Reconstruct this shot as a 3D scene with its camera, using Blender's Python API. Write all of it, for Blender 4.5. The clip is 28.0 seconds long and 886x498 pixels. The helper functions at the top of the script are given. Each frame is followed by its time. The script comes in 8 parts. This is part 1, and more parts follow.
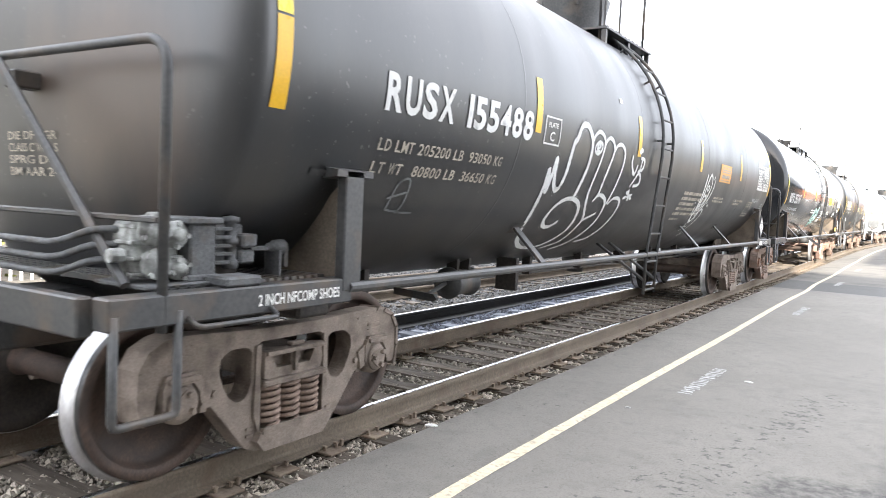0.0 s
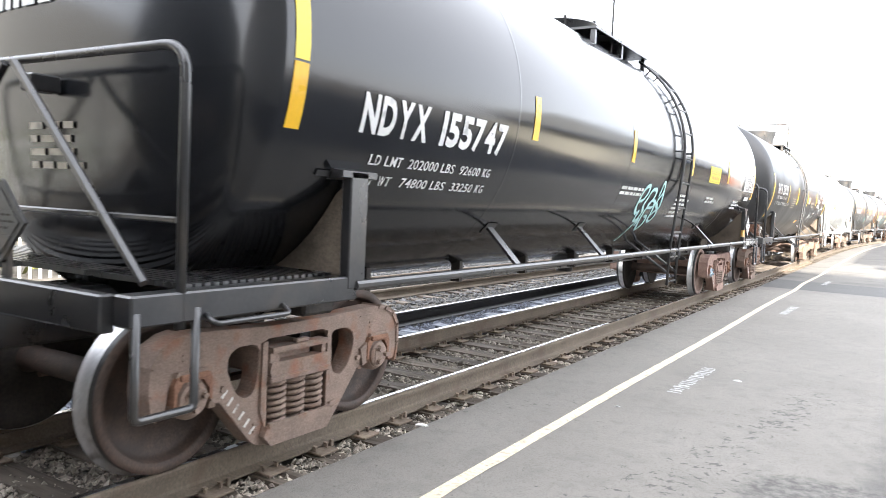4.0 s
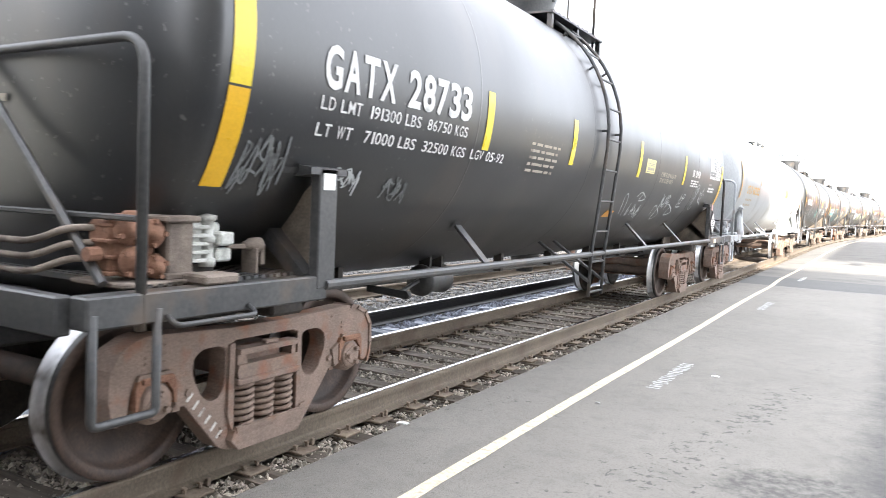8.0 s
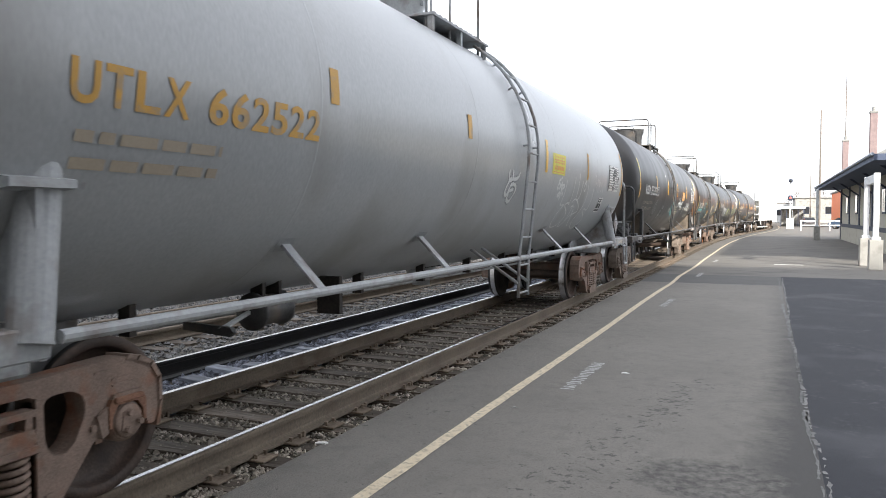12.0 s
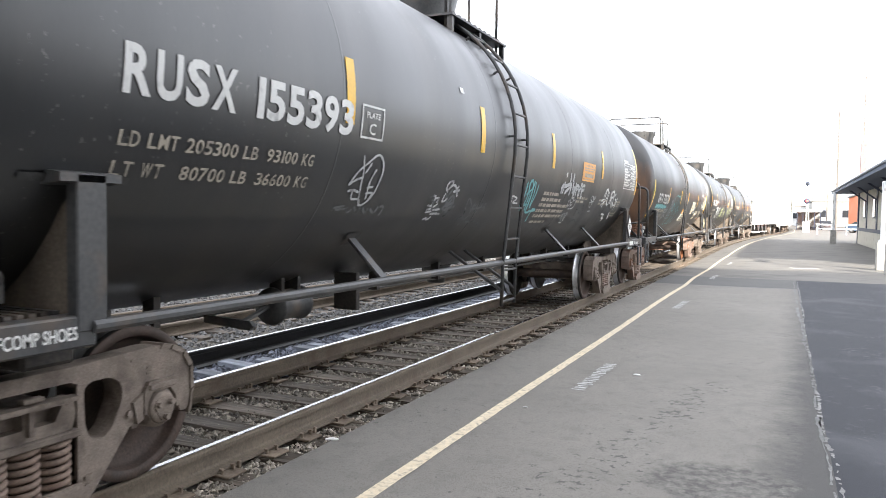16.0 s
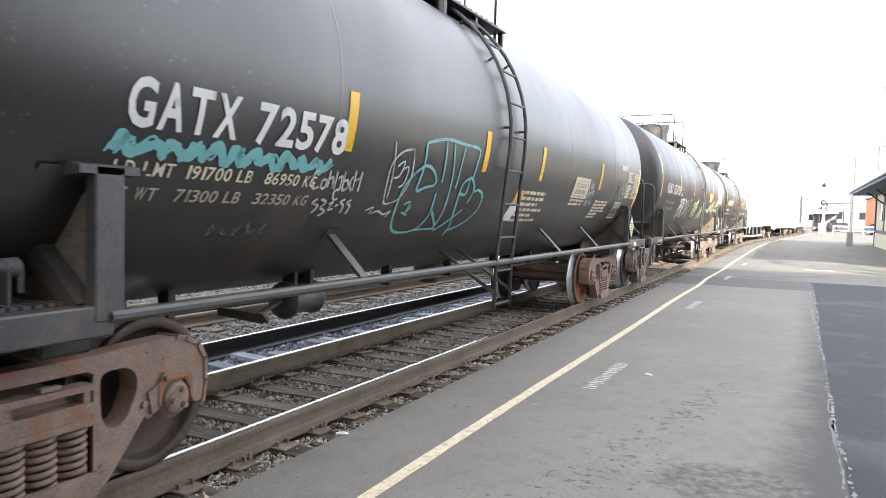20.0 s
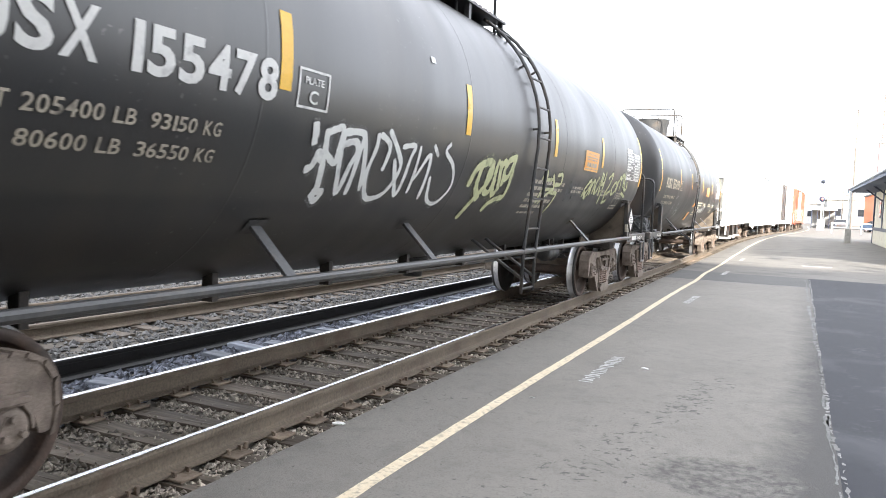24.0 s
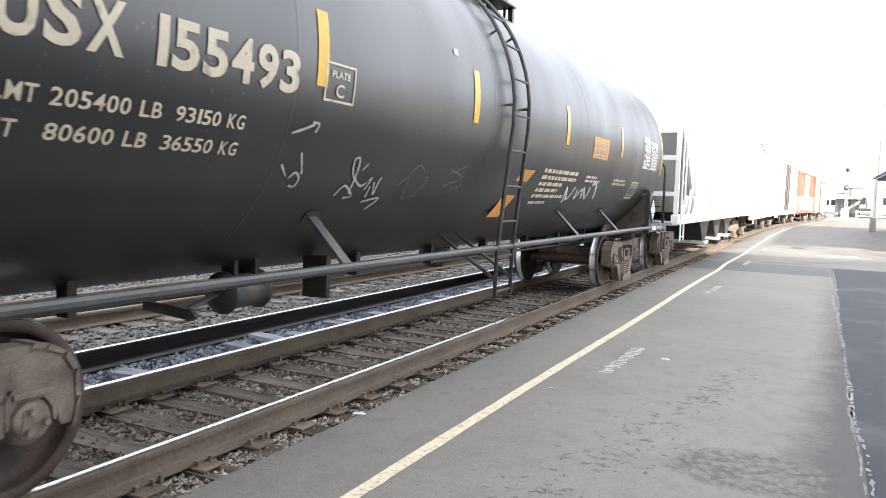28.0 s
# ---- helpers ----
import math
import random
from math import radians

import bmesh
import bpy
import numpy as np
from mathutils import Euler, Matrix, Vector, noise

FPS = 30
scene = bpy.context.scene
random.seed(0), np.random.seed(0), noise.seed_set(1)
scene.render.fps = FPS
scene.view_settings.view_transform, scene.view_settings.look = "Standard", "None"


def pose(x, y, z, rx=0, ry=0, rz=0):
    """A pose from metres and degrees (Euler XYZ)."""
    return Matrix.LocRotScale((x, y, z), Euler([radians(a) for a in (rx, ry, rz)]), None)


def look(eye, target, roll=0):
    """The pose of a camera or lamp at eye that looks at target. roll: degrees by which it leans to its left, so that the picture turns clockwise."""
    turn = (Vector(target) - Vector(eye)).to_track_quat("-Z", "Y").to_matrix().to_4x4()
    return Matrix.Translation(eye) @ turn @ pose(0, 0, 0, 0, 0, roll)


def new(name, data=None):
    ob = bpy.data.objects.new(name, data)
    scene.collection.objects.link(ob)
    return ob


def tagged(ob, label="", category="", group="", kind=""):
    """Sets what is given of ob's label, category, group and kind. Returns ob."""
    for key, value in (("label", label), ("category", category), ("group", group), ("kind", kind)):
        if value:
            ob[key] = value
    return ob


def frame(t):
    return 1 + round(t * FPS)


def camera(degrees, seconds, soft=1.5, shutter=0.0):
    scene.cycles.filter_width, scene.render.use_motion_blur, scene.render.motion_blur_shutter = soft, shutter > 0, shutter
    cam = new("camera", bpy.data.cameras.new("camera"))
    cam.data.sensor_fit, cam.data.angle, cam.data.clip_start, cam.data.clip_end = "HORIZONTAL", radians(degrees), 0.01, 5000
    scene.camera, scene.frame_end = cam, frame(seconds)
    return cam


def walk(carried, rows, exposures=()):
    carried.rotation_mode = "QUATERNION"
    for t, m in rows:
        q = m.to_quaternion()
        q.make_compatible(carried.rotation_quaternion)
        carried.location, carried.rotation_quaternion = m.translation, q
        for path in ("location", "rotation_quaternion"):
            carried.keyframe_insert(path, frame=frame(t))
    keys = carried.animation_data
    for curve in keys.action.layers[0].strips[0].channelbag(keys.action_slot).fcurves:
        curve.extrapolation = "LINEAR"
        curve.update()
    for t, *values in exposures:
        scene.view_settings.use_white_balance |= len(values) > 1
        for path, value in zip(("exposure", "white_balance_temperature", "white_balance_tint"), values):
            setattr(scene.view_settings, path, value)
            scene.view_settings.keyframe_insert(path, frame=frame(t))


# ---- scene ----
import colorsys

# the camera stands on the platform, held by hand: seconds, yaw, pitch, roll
EYE = (3.629, 0.0, 1.662)
PATH = [
    (0, 32.52, -3.53, -2.63), (0.5, 32.14, -3.46, -2.56), (1, 31.89, -3.82, -2.64), (1.5, 31.66, -3.75, -2.52),
    (2, 31.58, -3.67, -2.81), (2.5, 31.53, -3.66, -2.9), (3, 31.55, -3.41, -2.77), (3.5, 31.8, -3.46, -2.67),
    (5.5, 31.58, -3.63, -2.6), (6, 31.61, -3.53, -2.59), (6.5, 31.34, -3.3, -2.19), (7, 31, -3.46, -2.07),
    (7.5, 31, -3.52, -2.05), (8, 30.27, -3.62, -2.52), (8.5, 29.46, -3.59, -2.53), (9, 28.08, -2.95, -2.19),
    (9.5, 25.69, -2.75, -1.36), (10, 22.74, -1.84, 0.16), (10.5, 22.44, -1.43, -0.01), (11, 22.93, -2.11, -0.11),
    (11.5, 23.31, -2.39, 0.15), (13.5, 23.61, -2.73, -0.67), (14, 23.8, -2.69, -0.86), (14.5, 23.96, -2.68, -0.9),
    (15, 24.2, -2.59, -1.06), (15.5, 24.27, -2.73, -0.84), (16, 24.35, -2.63, -0.71), (16.5, 24.39, -2.65, -0.8),
    (17, 24.73, -2.87, -1.13), (17.5, 25.04, -2.85, -0.98), (18, 25.05, -2.92, -0.95), (18.5, 25.12, -2.85, -1.06),
    (19, 25.16, -2.91, -1.12), (19.5, 25.23, -3.01, -1.52), (20, 25.35, -2.92, -1.49), (20.5, 25.41, -3.07, -1.63),
    (21, 25.66, -3.1, -1.96), (21.5, 25.69, -3.32, -2.31), (22, 25.59, -3.37, -2.24), (22.5, 25.53, -3.48, -2.26),
    (24.5, 25.21, -3.54, -2.18), (25, 25.2, -3.54, -2.15), (25.5, 25.1, -3.56, -2.27), (26, 25, -3.5, -2.33),
    (26.5, 24.99, -3.75, -2.39), (27, 24.97, -3.97, -2.54), (27.5, 25.06, -4.42, -1.55), (28, 26.7, -4.29, -1.89)]

EXPOSURE = [(0, 2.23), (3.5, 2.41), (5.5, 2.49), (7.0, 2.50), (8.5, 2.40), (9.0, 2.14), (10.0, 1.46), (10.5, 1.11), (11.5, 0.96), (14.0, 1.06), (16.0, 1.72), (22.0, 1.87), (28.0, 1.96)]
cam = camera(61.0, 28.0, soft=0.5, shutter=0.12)
walk(cam, [(t, pose(*EYE, 90 + pitch, roll, yaw)) for t, yaw, pitch, roll in PATH], EXPOSURE)

# ---- light: a bright hazy sky, and a low sun from behind on the right that clears the roofs further along ----
world = bpy.data.worlds.new("world")
scene.world = world
world.use_nodes = True
wn, wl = world.node_tree.nodes, world.node_tree.links
sky = wn.new("ShaderNodeTexSky")
sky.sky_type, sky.sun_disc = "NISHITA", False
sky.sun_elevation, sky.sun_rotation = radians(25), radians(141)
sky.air_density, sky.dust_density, sky.ozone_density = 1.0, 2.0, 1.0
haze = wn.new("ShaderNodeMix")
haze.data_type = "RGBA"
haze.inputs["Factor"].default_value = 0.77
haze.inputs[7].default_value = (6.95, 7.1, 7.6, 1)
wl.new(sky.outputs[0], haze.inputs[6])
wl.new(haze.outputs[2], wn["Background"].inputs["Color"])
wn["Background"].inputs["Strength"].default_value = 0.15
sun = new("sun", bpy.data.lights.new("sun", "SUN"))
sun.data.energy, sun.data.angle, sun.data.color = 4.6, radians(2), (1.0, 0.94, 0.85)
sun.matrix_world = look((53, -65, 39.5), (0, 0, 0))

# ---- small mesh and material tools ----
def part(name, bm, material, parent=None, label="", at=None):
    """Links a bmesh as one mesh object under a thing or a part."""
    me = bm if isinstance(bm, bpy.types.Mesh) else bpy.data.meshes.new(name)
    if not isinstance(bm, bpy.types.Mesh):
        bm.to_mesh(me)
        bm.free()
    if material is not None and not me.materials:
        me.materials.append(material)
    ob = new(name, me)
    if parent is not None:
        ob.parent = parent
    if at is not None:
        ob.matrix_basis = at
    return tagged(ob, label)


def thing(name, label, category, group="", kind="", at=None):
    ob = tagged(new(name), label, category, group, kind)
    if at is not None:
        ob.matrix_basis = at
    return ob


def box(bm, x0, x1, y0, y1, z0, z1, bev=0.0):
    r = bmesh.ops.create_cube(bm, size=1.0, matrix=Matrix.Translation(((x0 + x1) / 2, (y0 + y1) / 2, (z0 + z1) / 2))
                              @ Matrix.Diagonal((abs(x1 - x0), abs(y1 - y0), abs(z1 - z0), 1)))
    if bev:
        edges = list({e for v in r["verts"] for e in v.link_edges})
        bmesh.ops.bevel(bm, geom=edges, offset=bev, segments=1, affect="EDGES")
    return bm


def B(*a, bev=0.0):
    return box(bmesh.new(), *a, bev=bev)


def rod(bm, p, q, r, n=10, r2=None):
    p, q = Vector(p), Vector(q)
    d = q - p
    m = Matrix.Translation((p + q) / 2) @ d.to_track_quat("Z", "Y").to_matrix().to_4x4()
    bmesh.ops.create_cone(bm, cap_ends=True, segments=n, radius1=r, radius2=r if r2 is None else r2, depth=d.length, matrix=m)
    return bm


def fillet(pts, rad, n=5):
    """Rounds the corners of a polyline."""
    pts = [Vector(p) for p in pts]
    out = [pts[0]]
    for a, b, c in zip(pts, pts[1:], pts[2:]):
        u, w = (a - b), (c - b)
        k = min(rad, u.length * 0.45, w.length * 0.45)
        p, q = b + u.normalized() * k, b + w.normalized() * k
        for i in range(n + 1):
            t = i / n
            out.append(p * (1 - t) ** 2 + b * 2 * t * (1 - t) + q * t ** 2)
    return out + [pts[-1]]


def pipe(bm, pts, r, n=8):
    """A tube along a polyline."""
    pts = [Vector(p) for p in pts]
    rings = []
    up = None
    for i, p in enumerate(pts):
        d = (pts[min(i + 1, len(pts) - 1)] - pts[max(i - 1, 0)]).normalized()
        if up is None:
            up = d.orthogonal().normalized()
        up = (up - d * up.dot(d)).normalized()
        side = d.cross(up)
        rings.append([bm.verts.new(p + (up * math.cos(a) + side * math.sin(a)) * r)
                      for a in (2 * math.pi * k / n for k in range(n))])
    for a, b in zip(rings, rings[1:]):
        for k in range(n):
            bm.faces.new((a[k], a[(k + 1) % n], b[(k + 1) % n], b[k])).smooth = True
    bm.faces.new(rings[0][::-1])
    bm.faces.new(rings[-1])
    return bm


def lathe(bm, prof, axis="y", n=48, centre=(0, 0, 0)):
    """Turns a profile of (along, radius) about an axis; radius 0 closes the end."""
    rings = []
    c = Vector(centre)
    for a, r in prof:
        ring = []
        for k in range(1 if r < 1e-6 else n):
            t = 2 * math.pi * k / n
            v = {"y": (r * math.cos(t), a, r * math.sin(t)), "x": (a, r * math.cos(t), r * math.sin(t)),
                 "z": (r * math.cos(t), r * math.sin(t), a)}[axis]
            ring.append(bm.verts.new(c + Vector(v)))
        rings.append(ring)
    for a, b in zip(rings, rings[1:]):
        for k in range(n):
            k2 = (k + 1) % n
            if len(a) == 1 and len(b) == 1:
                continue
            f = [a[0], b[k2], b[k]] if len(a) == 1 else [a[k], a[k2], b[0]] if len(b) == 1 else [a[k], a[k2], b[k2], b[k]]
            bm.faces.new(f).smooth = True
    bmesh.ops.recalc_face_normals(bm, faces=bm.faces)
    return bm


def slab(bm, poly, lo, hi, axis="x", holes=()):
    """A polygon of 2D points, with holes, given thickness along an axis."""
    def put(p, a):
        return Vector({"x": (a, p[0], p[1]), "y": (p[0], a, p[1]), "z": (p[0], p[1], a)}[axis])
    loops = [list(poly)] + [list(h) for h in holes]
    for a in (lo, hi):
        edges = []
        for lp in loops:
            vs = [bm.verts.new(put(p, a)) for p in lp]
            edges += [bm.edges.new((vs[i], vs[(i + 1) % len(vs)])) for i in range(len(vs))]
        bmesh.ops.triangle_fill(bm, edges=edges, use_beauty=True)
    for lp in loops:
        for p, q in zip(lp, lp[1:] + lp[:1]):
            bm.faces.new([bm.verts.new(put(p, lo)), bm.verts.new(put(q, lo)), bm.verts.new(put(q, hi)), bm.verts.new(put(p, hi))])
    bmesh.ops.remove_doubles(bm, verts=bm.verts, dist=1e-5)
    bmesh.ops.recalc_face_normals(bm, faces=bm.faces)
    return bm


def surf(name, a, b, rough=0.6, metal=0.0, fine=40.0, coarse=3.0, mix=0.5, bump=0.1, stretch=(1, 1, 1),
         dirt=None, dirt_amount=0.0, dirt_scale=1.5, island=0.0, spread=0.12, gloss=0.5, pits=None, spot=None, ior=1.5, chips=None):
    """A painted, worn or mineral surface: two colours in two scales of noise, and a third as stains."""
    m = bpy.data.materials.new(name)
    m.use_nodes = True
    n, l = m.node_tree.nodes, m.node_tree.links
    bsdf = n["Principled BSDF"]
    co = n.new("ShaderNodeTexCoord")
    mp = n.new("ShaderNodeMapping")
    mp.inputs["Scale"].default_value = stretch
    l.new(co.outputs["Object"], mp.inputs["Vector"])

    def noise_of(scale, detail=4.0):
        t = n.new("ShaderNodeTexNoise")
        t.inputs["Scale"].default_value, t.inputs["Detail"].default_value = scale, detail
        l.new(mp.outputs[0], t.inputs["Vector"])
        return t.outputs["Fac"]

    def ramp(src, lo, hi):
        r = n.new("ShaderNodeMapRange")
        r.inputs["From Min"].default_value, r.inputs["From Max"].default_value = lo, hi
        l.new(src, r.inputs["Value"])
        return r.outputs["Result"]

    def blend(fac, c1, c2):
        x = n.new("ShaderNodeMix")
        x.data_type = "RGBA"
        for sock, v in ((x.inputs["Factor"], fac), (x.inputs[6], c1), (x.inputs[7], c2)):
            if isinstance(v, (tuple, list)):
                sock.default_value = (*v, 1)
            elif isinstance(v, (int, float)):
                sock.default_value = v
            else:
                l.new(v, sock)
        return x.outputs[2]

    small, big = noise_of(fine), noise_of(coarse, 5.0)
    both = n.new("ShaderNodeMath")
    both.operation = "MULTIPLY_ADD"
    l.new(small, both.inputs[0])
    both.inputs[1].default_value = 1 - mix
    half = n.new("ShaderNodeMath")
    half.operation = "MULTIPLY"
    l.new(big, half.inputs[0])
    half.inputs[1].default_value = mix
    l.new(half.outputs[0], both.inputs[2])
    col = blend(ramp(both.outputs[0], 0.5 - spread, 0.5 + spread), a, b)
    if dirt is not None:
        fac = ramp(noise_of(dirt_scale, 6.0), 0.62 - 0.35 * dirt_amount, 0.75 - 0.2 * dirt_amount)
        scaled = n.new("ShaderNodeMath")
        scaled.operation = "MULTIPLY"
        l.new(fac, scaled.inputs[0])
        scaled.inputs[1].default_value = 0.85
        col = blend(scaled.outputs[0], col, dirt)
    if pits is not None:
        spots = n.new("ShaderNodeMath")
        spots.operation = "MULTIPLY"
        l.new(ramp(noise_of(16.0, 7.0), 0.58, 0.66), spots.inputs[0])
        l.new(ramp(noise_of(1.1, 3.0), 0.45, 0.62), spots.inputs[1])
        col = blend(spots.outputs[0], col, pits)
    if chips is not None:
        # scattered pale chips in the paint
        flecks = []
        for scale, detail, lo, hi in ((26.0, 3.0, 0.68, 0.70), (0.8, 3.0, 0.48, 0.6)):
            t = n.new("ShaderNodeTexNoise")
            t.inputs["Scale"].default_value, t.inputs["Detail"].default_value = scale, detail
            l.new(co.outputs["Object"], t.inputs["Vector"])
            flecks.append(ramp(t.outputs["Fac"], lo, hi))
        chipped = n.new("ShaderNodeMath")
        chipped.operation = "MULTIPLY"
        l.new(flecks[0], chipped.inputs[0])
        l.new(flecks[1], chipped.inputs[1])
        col = blend(chipped.outputs[0], col, chips)
    if spot is not None:
        # one large stain: place, half size, colour
        sc = n.new("ShaderNodeVectorMath")
        sc.operation = "DISTANCE"
        l.new(co.outputs["Object"], sc.inputs[0])
        sc.inputs[1].default_value = spot[0]
        away = n.new("ShaderNodeMath")
        away.operation = "MULTIPLY_ADD"
        l.new(noise_of(2.6, 6.0), away.inputs[0])
        away.inputs[1].default_value = -1.3 * spot[1]
        l.new(sc.outputs["Value"], away.inputs[2])
        soft = n.new("ShaderNodeMath")
        soft.operation = "MULTIPLY"
        l.new(ramp(away.outputs[0], 0.45 * spot[1], -0.1 * spot[1]), soft.inputs[0])
        soft.inputs[1].default_value = 0.8
        col = blend(soft.outputs[0], col, spot[2])
    if island:
        g = n.new("ShaderNodeNewGeometry")
        o = n.new("ShaderNodeObjectInfo")
        add = n.new("ShaderNodeMath")
        add.operation = "ADD"
        l.new(g.outputs["Random Per Island"], add.inputs[0])
        l.new(o.outputs["Random"], add.inputs[1])
        wrap = n.new("ShaderNodeMath")
        wrap.operation = "FRACT"
        l.new(add.outputs[0], wrap.inputs[0])
        h = n.new("ShaderNodeHueSaturation")
        l.new(ramp(wrap.outputs[0], 0.0, 1.0), h.inputs["Value"])
        rr = n.new("ShaderNodeMapRange")
        rr.inputs["To Min"].default_value, rr.inputs["To Max"].default_value = 1 - island, 1 + island
        l.new(wrap.outputs[0], rr.inputs["Value"])
        l.new(rr.outputs[0], h.inputs["Value"])
        l.new(col, h.inputs["Color"])
        col = h.outputs[0]
    l.new(col, bsdf.inputs["Base Color"])
    rv = n.new("ShaderNodeMapRange")
    rv.inputs["To Min"].default_value, rv.inputs["To Max"].default_value = max(rough - 0.12, 0.03), min(rough + 0.12, 1)
    l.new(big, rv.inputs["Value"])
    l.new(rv.outputs[0], bsdf.inputs["Roughness"])
    bsdf.inputs["Metallic"].default_value = metal
    bsdf.inputs["Specular IOR Level"].default_value = gloss
    bsdf.inputs["IOR"].default_value = ior
    if bump:
        bp = n.new("ShaderNodeBump")
        bp.inputs["Strength"].default_value, bp.inputs["Distance"].default_value = bump, 0.01
        l.new(small, bp.inputs["Height"])
        l.new(bp.outputs[0], bsdf.inputs["Normal"])
    return m


TANK_BLACK = surf("tank_black", (0.0062, 0.0066, 0.0074), (0.0105, 0.011, 0.0118), 0.38, gloss=0.95, ior=1.52, chips=(0.10, 0.097, 0.093), fine=60, coarse=1.2, bump=0.03, stretch=(1, 1.7, 0.22),
                  dirt=(0.021, 0.018, 0.015), dirt_amount=0.34, dirt_scale=1.1)
TANK_DARK = surf("tank_dark", (0.007, 0.0076, 0.0085), (0.012, 0.0128, 0.0138), 0.38, gloss=0.95, ior=1.52, chips=(0.10, 0.097, 0.093), fine=60, coarse=1.1, bump=0.02, stretch=(1, 1, 0.45),
                 dirt=(0.028, 0.021, 0.016), dirt_amount=0.18, dirt_scale=1.3)
TANK_RUSTED = surf("tank_rusted", (0.0070, 0.0077, 0.0088), (0.0125, 0.0135, 0.0150), 0.38, gloss=0.95, ior=1.52, chips=(0.10, 0.097, 0.093), fine=60, coarse=1.2, bump=0.03, stretch=(1, 1.7, 0.22),
                   dirt=(0.022, 0.020, 0.018), dirt_amount=0.34, dirt_scale=1.1, spot=((0.6, -7.8, 2.2), 0.72, (0.075, 0.05, 0.034)))
VALVE_GREY = surf("valve_grey", (0.05, 0.052, 0.055), (0.12, 0.123, 0.125), 0.7, coarse=8, fine=60, bump=0.2, dirt=(0.07, 0.06, 0.05), dirt_amount=0.3, dirt_scale=9)
VALVE_PALE = surf("valve_pale", (0.24, 0.25, 0.24), (0.40, 0.41, 0.39), 0.7, coarse=12, fine=60, bump=0.3, dirt=(0.08, 0.075, 0.07), dirt_amount=0.5, dirt_scale=14)
TANK_DUSTY = surf("tank_dusty", (0.0095, 0.010, 0.0105), (0.0165, 0.0168, 0.0168), 0.38, gloss=0.95, ior=1.52, chips=(0.10, 0.097, 0.093), fine=60, coarse=1.1, bump=0.03, stretch=(1, 1, 0.45),
                  dirt=(0.042, 0.032, 0.025), dirt_amount=0.25, dirt_scale=1.3, spot=((0.75, -7.2, 2.15), 0.85, (0.17, 0.075, 0.028)))
TANK_GLOSS = surf("tank_gloss", (0.007, 0.0075, 0.009), (0.012, 0.013, 0.015), 0.15, gloss=0.6, fine=60, coarse=1.0, bump=0.015)
TANK_GREY = surf("tank_grey", (0.30, 0.315, 0.32), (0.38, 0.395, 0.40), 0.32, gloss=1.0, fine=50, coarse=0.8, bump=0.03, stretch=(1, 1, 0.4),
                 dirt=(0.22, 0.215, 0.20), dirt_amount=0.2, dirt_scale=0.8)
FRAME_BLACK = surf("frame_black", (0.031, 0.032, 0.034), (0.061, 0.061, 0.060), 0.45, coarse=4, bump=0.08, dirt=(0.10, 0.075, 0.055), dirt_amount=0.3, dirt_scale=3)
FRAME_GLOSS = surf("frame_gloss", (0.012, 0.0125, 0.014), (0.022, 0.022, 0.023), 0.3, coarse=4, bump=0.05, gloss=0.8, dirt=(0.045, 0.037, 0.03), dirt_amount=0.2, dirt_scale=3)
FRAME_GREY = surf("frame_grey", (0.28, 0.295, 0.305), (0.37, 0.385, 0.39), 0.5, coarse=4, bump=0.08, dirt=(0.14, 0.10, 0.075), dirt_amount=0.3, dirt_scale=3)
TRUCK_DUST = surf("truck_dust", (0.165, 0.134, 0.110), (0.26, 0.214, 0.178), 0.85, coarse=5, fine=70, bump=0.3, dirt=(0.06, 0.045, 0.035), dirt_amount=0.4, dirt_scale=4)
TRUCK_RUST = surf("truck_rust", (0.17, 0.125, 0.10), (0.28, 0.205, 0.165), 0.88, coarse=5, fine=70, bump=0.3, dirt=(0.24, 0.09, 0.04), dirt_amount=0.24, dirt_scale=4)
TRUCK_RED = surf("truck_red", (0.25, 0.165, 0.135), (0.38, 0.262, 0.215), 0.88, coarse=5, fine=70, bump=0.3, dirt=(0.15, 0.09, 0.07), dirt_amount=0.3, dirt_scale=4)
WHEEL_TAN = surf("wheel_tan", (0.155, 0.105, 0.082), (0.26, 0.18, 0.145), 0.75, coarse=6, fine=60, bump=0.15, dirt=(0.08, 0.052, 0.042), dirt_amount=0.3, dirt_scale=3)
SADDLE_DUST = surf("saddle_dust", (0.11, 0.09, 0.07), (0.19, 0.155, 0.12), 0.9, coarse=4, fine=60, bump=0.2, dirt=(0.05, 0.043, 0.036), dirt_amount=0.35, dirt_scale=3)
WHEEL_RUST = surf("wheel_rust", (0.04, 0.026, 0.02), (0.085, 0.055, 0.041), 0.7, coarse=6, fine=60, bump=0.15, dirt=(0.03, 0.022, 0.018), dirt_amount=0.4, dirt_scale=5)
WHEEL_ORANGE = surf("wheel_orange", (0.13, 0.05, 0.02), (0.24, 0.088, 0.03), 0.75, coarse=6, fine=60, bump=0.15, dirt=(0.06, 0.03, 0.02), dirt_amount=0.3, dirt_scale=5)
STEEL_BRIGHT = surf("steel_bright", (0.36, 0.37, 0.39), (0.5, 0.51, 0.53), 0.26, metal=1.0, coarse=6, bump=0.02)
SPRING_RUST = surf("spring_rust", (0.16, 0.115, 0.09), (0.28, 0.207, 0.167), 0.85, coarse=6, fine=70, bump=0.2, dirt=(0.12, 0.07, 0.05), dirt_amount=0.3, dirt_scale=5)
# grime tone, darkened further to carry the shade under the cars
AXLE = surf("axle_grime_shade", (0.018, 0.0155, 0.014), (0.045, 0.037, 0.031), 0.8, coarse=5, bump=0.15)
